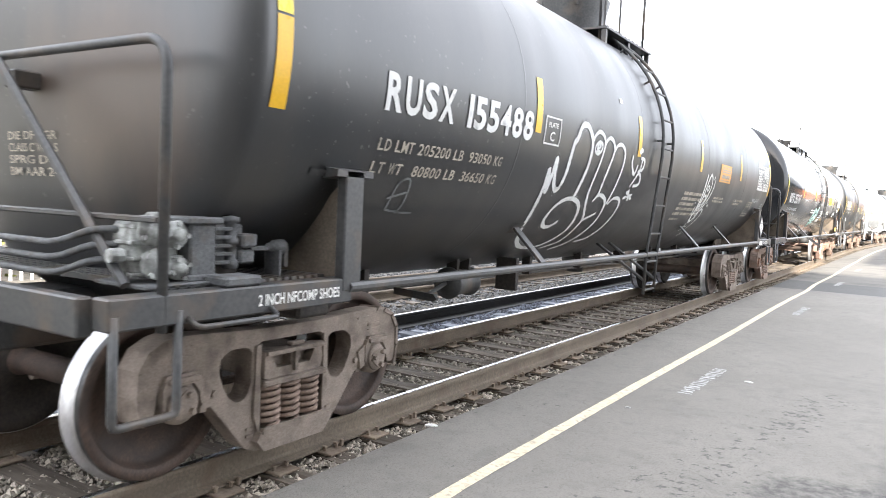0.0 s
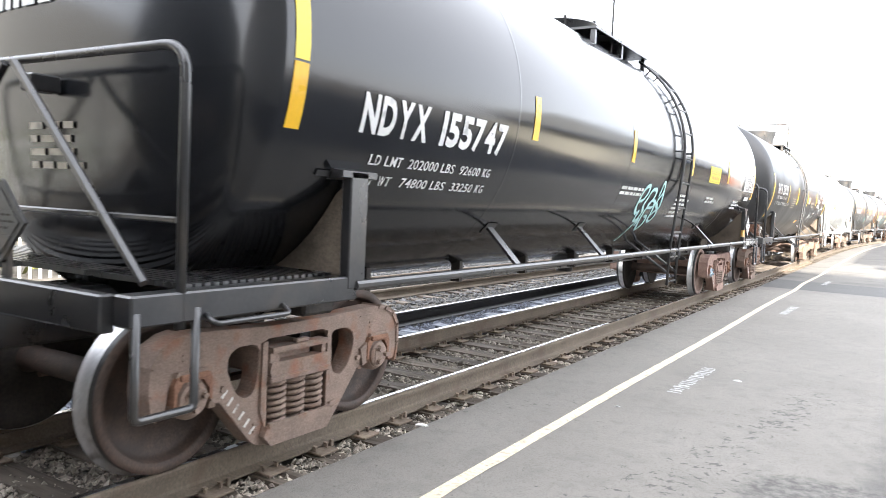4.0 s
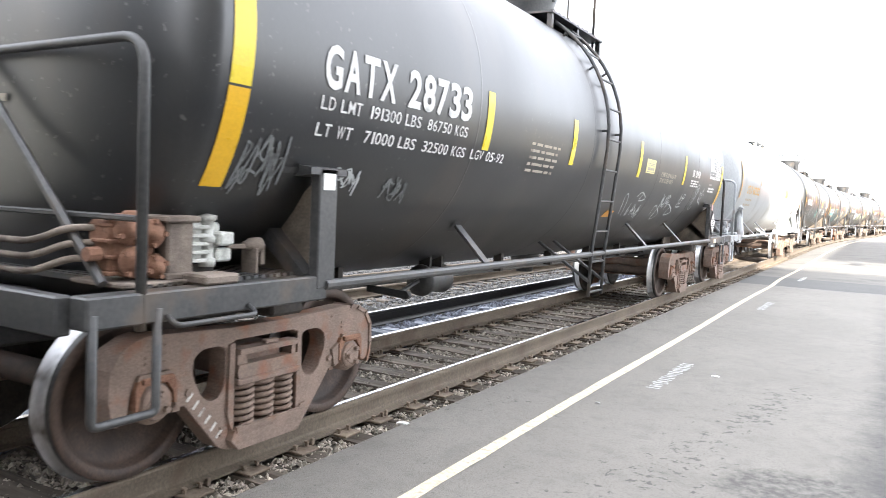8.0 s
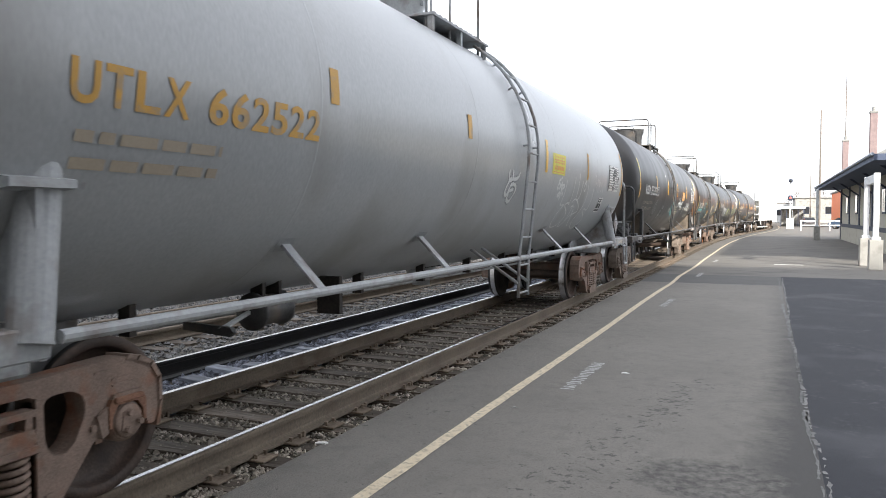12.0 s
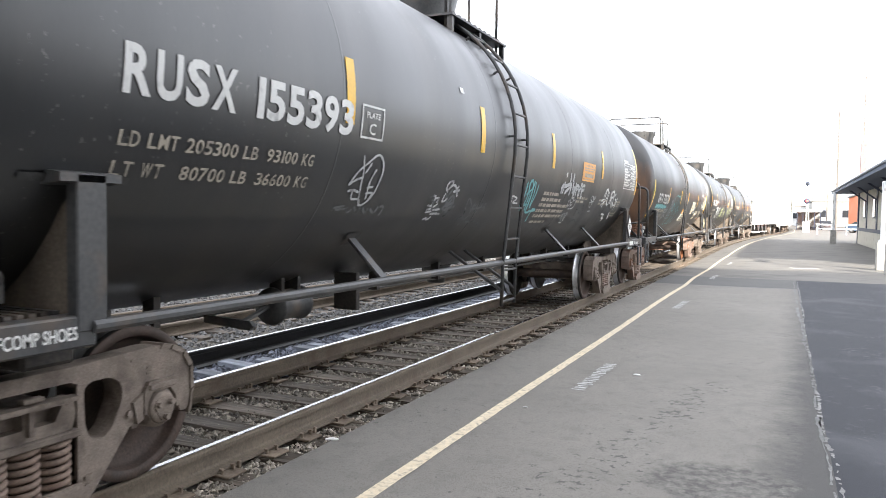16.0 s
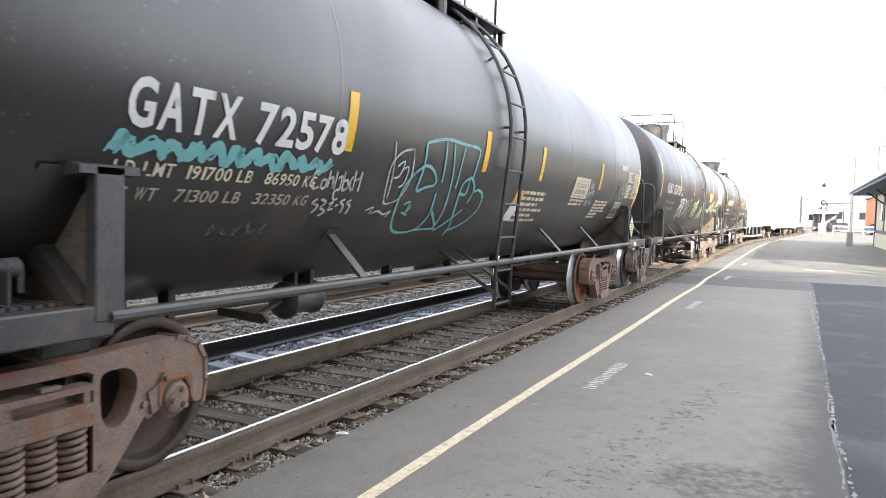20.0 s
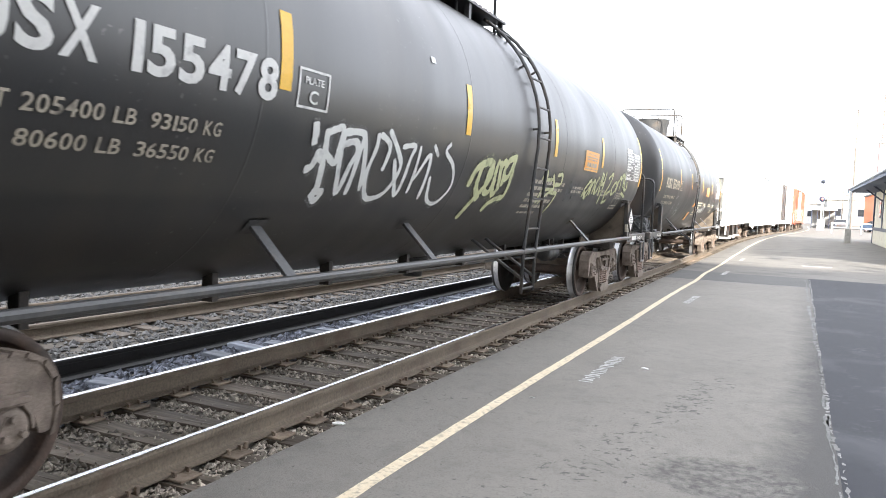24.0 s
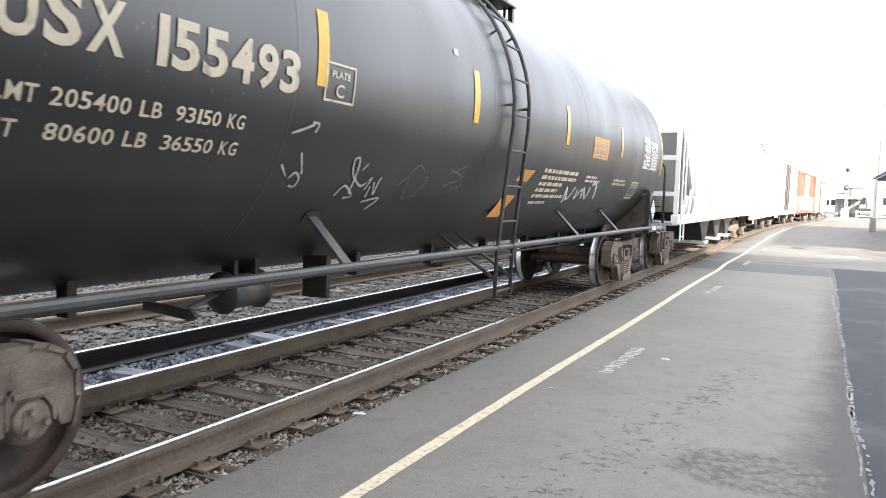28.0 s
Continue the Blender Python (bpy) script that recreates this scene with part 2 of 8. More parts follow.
RAIL_RUST = surf("rail_rust", (0.10, 0.079, 0.058), (0.165, 0.132, 0.098), 0.85, coarse=2, fine=50, bump=0.2, dirt=(0.10, 0.07, 0.05), dirt_amount=0.2, dirt_scale=3)
# black of the spare rail: shade on its side put into the colour
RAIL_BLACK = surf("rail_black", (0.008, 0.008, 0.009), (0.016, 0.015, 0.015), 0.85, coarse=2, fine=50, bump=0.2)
TIE_WOOD = surf("tie_wood", (0.06, 0.047, 0.036), (0.14, 0.116, 0.092), 0.92, coarse=4, fine=30, bump=0.5, stretch=(0.12, 1, 1), island=0.35)
PLATE = surf("plate_rust", (0.135, 0.10, 0.073), (0.235, 0.185, 0.14), 0.85, coarse=8, bump=0.3, island=0.25)
BALLAST = surf("ballast", (0.042, 0.036, 0.029), (0.15, 0.133, 0.110), 0.95, coarse=6, fine=30, bump=0.6, spread=0.2)
STONE = surf("stone", (0.13, 0.112, 0.092), (0.34, 0.305, 0.255), 0.92, coarse=8, fine=40, bump=0.3, island=0.55)


def worn_asphalt(name):
    """Old platform asphalt: grain and cloudy tone, pits in clusters, a crumbling spot and a dark worn strip along the seam."""
    m = bpy.data.materials.new(name)
    m.use_nodes = True
    n, l = m.node_tree.nodes, m.node_tree.links
    co = n.new("ShaderNodeTexCoord")
    xyz = n.new("ShaderNodeSeparateXYZ")
    l.new(co.outputs["Object"], xyz.inputs[0])
    x, y = xyz.outputs[0], xyz.outputs[1]

    def calc(op, u, v=0.0, w=0.0):
        k = n.new("ShaderNodeMath")
        k.operation = op
        for sock, val in zip(k.inputs, (u, v, w)):
            if isinstance(val, (int, float)):
                sock.default_value = val
            else:
                l.new(val, sock)
        return k.outputs[0]

    def noise(scale, detail=4.0, rough=0.5):
        k = n.new("ShaderNodeTexNoise")
        k.inputs["Scale"].default_value, k.inputs["Detail"].default_value, k.inputs["Roughness"].default_value = scale, detail, rough
        l.new(co.outputs["Object"], k.inputs["Vector"])
        return k.outputs["Fac"]

    def ramp(u, lo, hi):
        k = n.new("ShaderNodeMapRange")
        k.inputs["From Min"].default_value, k.inputs["From Max"].default_value = lo, hi
        l.new(u, k.inputs["Value"])
        return k.outputs[0]

    def blend(f, c1, c2):
        k = n.new("ShaderNodeMix")
        k.data_type = "RGBA"
        for sock, val in ((k.inputs["Factor"], f), (k.inputs[6], c1), (k.inputs[7], c2)):
            if isinstance(val, tuple):
                sock.default_value = (*val, 1)
            else:
                l.new(val, sock)
        return k.outputs[2]

    grain, cloud, mid = noise(170, 3), noise(0.55, 5), noise(6, 6)
    col = blend(ramp(cloud, 0.36, 0.64), (0.146, 0.136, 0.119), (0.178, 0.166, 0.146))
    col = blend(calc("MULTIPLY", ramp(grain, 0.4, 0.65), 0.5), col, (0.27, 0.254, 0.226))
    col = blend(calc("MULTIPLY", ramp(noise(75, 4), 0.52, 0.64), 0.45), col, (0.085, 0.08, 0.072))
    col = blend(calc("MULTIPLY", ramp(mid, 0.5, 0.68), 0.35), col, (0.11, 0.104, 0.094))
    # pits: everywhere a few, dense along one worn streak
    line = calc("ABSOLUTE", calc("SUBTRACT", x, calc("MULTIPLY_ADD", y, 0.168, 1.6)))
    streak = calc("MULTIPLY", ramp(line, 0.42, 0.05), ramp(y, 11.0, 7.5))
    specks = noise(15, 7, 0.65)
    pits = ramp(calc("ADD", specks, calc("ADD", calc("MULTIPLY", streak, 0.085), calc("MULTIPLY", ramp(noise(0.9, 3), 0.45, 0.7), 0.06))), 0.67, 0.69)
    col = blend(calc("MULTIPLY", pits, 0.85), col, (0.07, 0.067, 0.062))
    # dark worn strip along the seam, wider at the near end
    edge = calc("ADD", calc("MULTIPLY_ADD", noise(2.2, 7, 0.65), 0.7, x), calc("MULTIPLY", ramp(y, 11.0, 5.0), 0.22))
    dark = calc("MULTIPLY", ramp(calc("MULTIPLY_ADD", noise(24, 5, 0.6), 0.25, edge), 4.10, 4.46), ramp(y, 24.0, 10.0))
    col = blend(calc("MULTIPLY", dark, 0.9), col, (0.058, 0.056, 0.054))
    # crumbling spot
    du, dv = calc("DIVIDE", calc("SUBTRACT", x, 3.3), 0.5), calc("DIVIDE", calc("SUBTRACT", y, 5.25), 0.42)
    far = calc("SQRT", calc("ADD", calc("MULTIPLY", du, du), calc("MULTIPLY", dv, dv)))
    spot = ramp(calc("MULTIPLY_ADD", noise(5, 6, 0.7), -1.1, far), 0.55, 0.3)
    flecks = blend(ramp(noise(13, 7, 0.7), 0.40, 0.62), (0.045, 0.043, 0.04), (0.165, 0.155, 0.14))
    col = blend(calc("MULTIPLY", spot, 0.75), col, flecks)
    bsdf = n["Principled BSDF"]
    l.new(col, bsdf.inputs["Base Color"])
    bsdf.inputs["Roughness"].default_value = 0.88
    bp = n.new("ShaderNodeBump")
    bp.inputs["Strength"].default_value, bp.inputs["Distance"].default_value = 0.5, 0.012
    l.new(calc("SUBTRACT", grain, calc("MULTIPLY", calc("MAXIMUM", pits, spot), 0.8)), bp.inputs["Height"])
    l.new(bp.outputs[0], bsdf.inputs["Normal"])
    return m


ASPHALT = worn_asphalt("asphalt")
ASPHALT_DARK = surf("asphalt_dark", (0.019, 0.0206, 0.026), (0.032, 0.034, 0.040), 0.9, coarse=0.8, fine=120, mix=0.4, bump=0.3,
                    dirt=(0.066, 0.068, 0.074), dirt_amount=0.25, dirt_scale=0.7, pits=(0.075, 0.076, 0.08))
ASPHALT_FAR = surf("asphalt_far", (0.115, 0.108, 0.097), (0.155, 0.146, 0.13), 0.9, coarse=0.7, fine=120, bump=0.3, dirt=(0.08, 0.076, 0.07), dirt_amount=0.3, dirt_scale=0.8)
ASPHALT_PATCH = surf("asphalt_patch", (0.072, 0.071, 0.068), (0.10, 0.098, 0.094), 0.9, coarse=0.9, fine=120, bump=0.3)
CONCRETE = surf("concrete", (0.30, 0.295, 0.275), (0.38, 0.372, 0.345), 0.9, coarse=1.5, fine=80, bump=0.2, dirt=(0.2, 0.195, 0.18), dirt_amount=0.3, dirt_scale=2)
YELLOW_LINE = surf("yellow_line", (0.555, 0.463, 0.32), (0.685, 0.593, 0.437), 0.8, coarse=9, fine=120, bump=0.3, dirt=(0.27, 0.245, 0.20), dirt_amount=0.35, dirt_scale=22)
WHITE_WORN = surf("white_worn", (0.50, 0.50, 0.47), (0.64, 0.63, 0.60), 0.85, coarse=8, fine=90, bump=0.1, dirt=(0.22, 0.22, 0.21), dirt_amount=0.35, dirt_scale=14)
# blue of these stones is sky reflection put into the colour
STONE_BLUE = surf("stone_blue", (0.04, 0.043, 0.057), (0.17, 0.184, 0.222), 0.8, coarse=8, fine=40, bump=0.3, island=0.6)
STONE_PALE = surf("stone_pale", (0.055, 0.054, 0.053), (0.17, 0.167, 0.162), 0.92, coarse=8, fine=40, bump=0.3, island=0.4)
# pale blue of the boards is sky light painted into the colour
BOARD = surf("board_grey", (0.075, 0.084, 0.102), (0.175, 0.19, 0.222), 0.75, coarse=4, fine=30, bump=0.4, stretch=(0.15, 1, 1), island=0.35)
# ground colour that stands in for shade along the spare rail
SHADE_BLACK = surf("shade_black", (0.010, 0.010, 0.011), (0.03, 0.029, 0.028), 0.7, coarse=5, fine=40, bump=0.5)
TREAD = surf("wheel_tread", (0.62, 0.62, 0.63), (0.78, 0.78, 0.79), 0.46, metal=1.0, coarse=4, fine=50, bump=0.05, dirt=(0.12, 0.09, 0.07), dirt_amount=0.2, dirt_scale=6)
TREAD_DARK = surf("tread_dark", (0.05, 0.05, 0.052), (0.10, 0.098, 0.095), 0.38, metal=0.7, coarse=4, fine=50, bump=0.05)

# ---- the track: straight past the platform, then a wide curve to the right ----
GAUGE = 1.505          # between rail centres
MID = -GAUGE / 2       # middle of the track; the near rail stands at x = 0
BEND, RADIUS, ARC = 44.0, 430.0, 41.0      # the track swings right and back again
GROUND, TIE_TOP, PLATFORM = -0.235, -0.19, -0.10
RAIL_TOP = 0.018


def bend(y):
    """Sideways shift and heading of the track at y."""
    d, e = (max(y - BEND - k * ARC, 0.0) for k in (0, 1))
    u, v = min(d, ARC), min(e, ARC)
    shift = (u * u - v * v) / 2 + u * (d - u) - v * (e - v)
    return shift / RADIUS, -math.degrees(math.atan((u - v) / RADIUS))


def ribbon(bm, x0, x1, y0, y1, z0, z1=None, step=4.0, skew=0.0):
    """A strip of ground along the track, from z0 (or a low box up to z1)."""
    n = max(1, int((y1 - y0) / step)) if y1 > BEND else 1
    ys = [y0 + (y1 - y0) * i / n for i in range(n + 1)]
    rows = []
    for y in ys:
        b = bend(y)[0]
        if z1 is None:
            rows.append([bm.verts.new((x0 + b, y, z0)), bm.verts.new((x1 + b, y, z0))])
        else:
            rows.append([bm.verts.new(p) for p in ((x0 + b, y, z0), (x0 + b, y, z1), (x1 + b, y, z1), (x1 + b, y, z0))])
    for a, c in zip(rows, rows[1:]):
        for k in range(len(a) - 1):
            bm.faces.new((a[k], a[k + 1], c[k + 1], c[k]))
    if z1 is not None:
        bm.faces.new(rows[0])
        bm.faces.new(rows[-1][::-1])
    bmesh.ops.recalc_face_normals(bm, faces=bm.faces)
    for f in bm.faces:
        if z1 is None and f.normal.z < 0:
            f.normal_flip()
    return bm


ground = bmesh.new()
bmesh.ops.create_grid(ground, x_segments=2, y_segments=2, size=1500, matrix=Matrix.Translation((0, 600, GROUND)))
tagged(part("ground", ground, BALLAST), "grey ballast gravel ground running to the horizon", "ground", kind="structure")


def rail_mesh(x, y0, y1, top, head_mat, body_mat, name, parent, label, worn=0.0):
    """One rail: foot, web and head swept along the track, with a worn bright top."""
    prof = [(-0.076, -0.189), (0.076, -0.189), (0.076, -0.177), (0.02, -0.157), (0.011, -0.14), (0.010, -0.06), (0.037, -0.047),
            (0.0385, -0.018), (0.034, -0.008), (0.024, -0.002), (-0.03, -0.002), (-0.0375, -0.012), (-0.037, -0.047), (-0.010, -0.06),
            (-0.011, -0.14), (-0.02, -0.157), (-0.076, -0.177)]
    ys = [y0] + [y for y in np.arange(BEND, y1, 6.0)] + [y1]
    bm = bmesh.new()
    rings = [[bm.verts.new((x + bend(y)[0] + a, y, top + b)) for a, b in prof] for y in ys]
    for a, c in zip(rings, rings[1:]):
        for k in range(len(prof)):
            bm.faces.new((a[k], a[(k + 1) % len(prof)], c[(k + 1) % len(prof)], c[k]))
    bmesh.ops.recalc_face_normals(bm, faces=bm.faces)
    rail = part(name, bm, body_mat, parent, label)
    bm = bmesh.new()
    hp = [(-0.035, -0.004), (-0.029, 0.0), (0.024 - worn, 0.0), (0.029 - worn, -0.0015)]
    rings = [[bm.verts.new((x + bend(y)[0] + a, y, top + b)) for a, b in hp] for y in ys]
    for a, c in zip(rings, rings[1:]):
        for k in range(3):
            bm.faces.new((a[k], a[k + 1], c[k + 1], c[k]))
    bmesh.ops.recalc_face_normals(bm, faces=bm.faces)
    part("running_face", bm, head_mat, rail, "polished steel running face")
    return rail


track = thing("track_main", "main railway track of rusty rails on wooden ties", "track", kind="structure")
for x in (0.0, -GAUGE):
    rail_mesh(x, -6.0, 190.0, RAIL_TOP, STEEL_BRIGHT, RAIL_RUST, "rail", track, "rusty brown rail with bright worn top", 0.014 if x == 0 else 0.0)
side_rail = thing("track_spare", "rail lying beside the track, shade in its black colour", "rail", kind="structure")
rail_mesh(-2.82, -6.0, 150.0, -0.02, STEEL_BRIGHT, RAIL_BLACK, "rail", side_rail, "rail with bright top and painted shade on its side")
# two black strips paint the shade on both sides of this rail
part("oily_strip", ribbon(bmesh.new(), -3.25, -2.9, -6, 150, GROUND + 0.06, GROUND + 0.07), SHADE_BLACK, side_rail, "black strip of painted shade beside the rail")
part("oily_strip", ribbon(bmesh.new(), -2.74, -2.62, -6, 150, GROUND + 0.03, GROUND + 0.05), SHADE_BLACK, side_rail, "black strip of painted shade beside the rail")
second = thing("track_second", "second track with rusty rails beyond the train", "track", kind="structure")
for x in (-4.62, -4.62 - GAUGE):
    rail_mesh(x, -6.0, 150.0, 0.0, RAIL_RUST, RAIL_RUST, "rail", second, "rusty brown rail")

# platform of worn asphalt
platform = thing("platform", "worn grey asphalt station platform beside the track", "platform", kind="structure")
part("surface", ribbon(bmesh.new(), 0.49, 4.0, -8, 20.7, GROUND - 0.05, PLATFORM), ASPHALT, platform)
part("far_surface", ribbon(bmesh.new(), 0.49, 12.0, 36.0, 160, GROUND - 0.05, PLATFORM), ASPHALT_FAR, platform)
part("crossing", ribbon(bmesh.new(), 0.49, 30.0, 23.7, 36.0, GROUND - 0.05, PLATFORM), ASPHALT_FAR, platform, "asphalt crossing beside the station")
part("patch", ribbon(bmesh.new(), 0.49, 4.0, 20.7, 23.7, GROUND - 0.05, PLATFORM), ASPHALT_PATCH, platform, "darker asphalt patch")
part("parking", ribbon(bmesh.new(), 4.0, 30.0, -8, 23.7, GROUND - 0.05, PLATFORM - 0.002), ASPHALT_DARK, platform, "darker newer asphalt")
line = bmesh.new()
rnd = random.Random(31)
rows = []
for k in range(760):
    y = -6 + k * 0.2
    jog = 0.025 * math.exp(-((y - 20.3) / 1.1) ** 2) - 0.018 * math.exp(-((y - 22.8) / 1.0) ** 2) + 0.03 * math.exp(-((y - 27) / 2.0) ** 2)
    c = 1.315 + bend(y)[0] + jog + 0.008 * math.sin(y * 0.7)
    rows.append([line.verts.new((c - 0.05 + rnd.uniform(-0.004, 0.004), y, PLATFORM + 0.004)), line.verts.new((c + 0.05 + rnd.uniform(-0.004, 0.004), y, PLATFORM + 0.004))])
for p, q in zip(rows, rows[1:]):
    line.faces.new((p[0], p[1], q[1], q[0]))
part("yellow_line", line, YELLOW_LINE, platform, "worn yellow safety line")

# ---- railway cars ----
CAP_BLUE = surf("cap_blue", (0.25, 0.36, 0.44), (0.42, 0.52, 0.58), 0.6, coarse=10, fine=60, bump=0.2, dirt=(0.2, 0.12, 0.08), dirt_amount=0.3, dirt_scale=12)
RUSTY = surf("rusty_casting", (0.16, 0.075, 0.045), (0.26, 0.14, 0.09), 0.85, coarse=8, fine=60, bump=0.4)
FITTING = surf("pale_fitting", (0.42, 0.43, 0.40), (0.62, 0.63, 0.59), 0.6, coarse=10, fine=60, bump=0.3, dirt=(0.2, 0.19, 0.17), dirt_amount=0.3, dirt_scale=10)
R, ZC = 1.53, 2.50        # tank radius, height of its axis over the rail
WR = 0.478                # wheel radius
AXLE_Z, AXLE_Y = WR + RAIL_TOP - 0.004, 0.868     # height of the axles, half the wheelbase


def on_tank(y, deg, off=0.0):
    a = radians(deg)
    return Vector(((R + off) * math.cos(a), y, ZC + (R + off) * math.sin(a)))


def wrap(bm, off=0.005):
    """Lays a flat mesh of (y, 0, arc height) on the tank's side."""
    for v in bm.verts:
        v.co = on_tank(v.co.x, math.degrees(v.co.y / R), off + v.co.z)
    return bm


def decal(y0, y1, a0, a1, off=0.004):
    """A thin sheet on the tank between two places along it and two angles."""
    bm = bmesh.new()
    n = max(2, int(abs(a1 - a0) / 3))
    rows = [[bm.verts.new(on_tank(y, a0 + (a1 - a0) * i / n, off)) for y in (y0, y1)] for i in range(n + 1)]
    for p, q in zip(rows, rows[1:]):
        bm.faces.new((p[0], p[1], q[1], q[0]))
    return bm


def wheel_mesh():
    prof = [(0.83, 0.0), (0.83, 0.10), (0.79, 0.125), (0.75, 0.16), (0.715, 0.26), (0.725, 0.365), (0.745, 0.395), (0.79, 0.403),
            (0.805, 0.412), (0.805, 0.468), (0.799, 0.4715), (0.76, 0.4735), (0.70, 0.479), (0.682, 0.494), (0.672, 0.503), (0.662, 0.496),
            (0.655, 0.475), (0.655, 0.41), (0.68, 0.385), (0.68, 0.26), (0.64, 0.13), (0.60, 0.11), (0.60, 0.0)]
    bm = lathe(bmesh.new(), prof, "x", 64)
    for f in bm.faces:
        c = f.calc_center_median()
        r = math.hypot(c.y, c.z)
        # a bright running band beside the flange, a dark band outside it
        f.material_index = 1 if 0.662 < c.x < 0.75 and r > 0.471 else 2 if r > 0.470 and c.x > 0.66 else 0
    me = bpy.data.meshes.new("wheel")
    bm.to_mesh(me)
    bm.free()
    return me


def spring_mesh():
    bm = bmesh.new()
    turns, n = 6.4, 96
    pts = [(0.079 * math.cos(2 * math.pi * turns * i / n), 0.079 * math.sin(2 * math.pi * turns * i / n), 0.262 * i / n) for i in range(n + 1)]
    pipe(bm, pts, 0.0165, 6)
    me = bpy.data.meshes.new("spring")
    bm.to_mesh(me)
    bm.free()
    return me


def smooth_loop(pts, rad):
    """Rounds a closed 2D loop."""
    out = []
    n = len(pts)
    for i in range(n):
        a, b, c = Vector(pts[i - 1]), Vector(pts[i]), Vector(pts[(i + 1) % n])
        u, w = a - b, c - b
        k = min(rad, u.length * 0.4, w.length * 0.4)
        p, q = b + u.normalized() * k, b + w.normalized() * k
        for j in range(4):
            t = j / 3
            out.append(tuple(p * (1 - t) ** 2 + b * 2 * t * (1 - t) + q * t ** 2))
    return out


def softened(bm, x_face, off=0.012):
    """Rounds the edges round the outer face of a casting."""
    edges = [e for e in bm.edges if len(e.link_faces) == 2 and all(abs(v.co.x - x_face) < 1e-4 for v in e.verts)
             and sum(1 for f in e.link_faces if abs(f.normal.x) > 0.9) == 1]
    bmesh.ops.bevel(bm, geom=edges, offset=off, segments=2, affect="EDGES", clamp_overlap=True)
    return bm


def side_frame_mesh():
    """Cast side frame of a three-piece truck, outer face towards +x; its middle at the origin, z from the ground datum."""
    half = [(0.3, 0.835), (0.62, 0.852), (0.84, 0.862), (0.97, 0.845), (1.07, 0.79), (1.125, 0.70), (1.135, 0.56), (1.115, 0.425), (1.04, 0.42),
            (1.015, 0.57), (0.98, 0.625), (0.76, 0.625), (0.735, 0.58), (0.725, 0.455), (0.655, 0.425), (0.385, 0.105), (0.29, 0.07)]
    outline = half + [(-y, z) for y, z in half[::-1]]
    win = [(0.345, 0.705), (0.39, 0.735), (0.52, 0.735), (0.59, 0.69), (0.60, 0.60), (0.53, 0.455), (0.46, 0.405), (0.39, 0.42), (0.35, 0.50)]
    mid = [(-0.285, 0.755), (0.285, 0.755), (0.285, 0.17), (-0.285, 0.17)]
    holes = [smooth_loop(win, 0.05), smooth_loop([(-y, z) for y, z in win[::-1]], 0.05), smooth_loop(mid, 0.03)]
    bm = softened(slab(bmesh.new(), smooth_loop(outline, 0.06), 0.86, 1.0, "x", holes), 1.0)
    for s in (1, -1):
        # flange round the end of the frame and a deep recess behind it
        end = [(0.90, 0.868), (0.985, 0.852), (1.085, 0.80), (1.145, 0.705), (1.155, 0.56), (1.13, 0.415)]
        for (y0, z0), (y1, z1) in zip(end, end[1:]):
            slab(bm, [(s * y0, z0), (s * y1, z1), (s * (y1 - 0.03), z1 - 0.012), (s * (y0 - 0.02), z0 - 0.03)], 0.83, 1.012, "x")
        # guide columns beside the bolster
        slab(bm, [(s * 0.285, 0.745), (s * 0.325, 0.735), (s * 0.335, 0.30), (s * 0.30, 0.20), (s * 0.285, 0.20)], 0.90, 1.018, "x")
        # pedestal roof and jaw lips
        slab(bm, [(s * 0.775, 0.66), (s * 0.975, 0.66), (s * 0.99, 0.63), (s * 0.76, 0.63)], 0.95, 1.028, "x")
        slab(bm, [(s * 0.66, 0.56), (s * 0.735, 0.60), (s * 0.735, 0.45), (s * 0.69, 0.43)], 0.96, 1.022, "x")
        for z in (0.70, 0.735):
            slab(bm, [(s * 0.78, z), (s * 0.93, z + 0.004), (s * 0.93, z + 0.018), (s * 0.78, z + 0.014)], 0.99, 1.007, "x")
        slab(bm, [(s * 0.66, 0.79), (s * 0.80, 0.795), (s * 0.80, 0.81), (s * 0.66, 0.805)], 0.99, 1.006, "x")
        for z in (0.17, 0.215):
            slab(bm, [(s * 0.335, z), (s * 0.385, z + 0.006), (s * 0.385, z + 0.022), (s * 0.335, z + 0.016)], 0.98, 1.012, "x")
        rod(bm, (0.99, s * 0.64, 0.50), (1.02, s * 0.64, 0.50), 0.022, 8)
        # lug with a square eye on the inner jaw
        slab(bm, [(s * 0.715, 0.52), (s * 0.665, 0.52), (s * 0.675, 0.40), (s * 0.72, 0.40)], 0.93, 0.985, "x", [[(s * 0.706, 0.49), (s * 0.682, 0.49), (s * 0.684, 0.455), (s * 0.706, 0.455)]])
    # spring seat with its rim
    slab(bm, [(-0.30, 0.20), (0.30, 0.20), (0.33, 0.145), (0.27, 0.075), (-0.27, 0.075), (-0.33, 0.145)], 0.78, 1.05, "x")
    slab(bm, [(-0.29, 0.222), (0.29, 0.222), (0.29, 0.185), (-0.29, 0.185)], 1.03, 1.058, "x")
    me = bpy.data.meshes.new("side_frame")
    bm.to_mesh(me)
    bm.free()
    return me


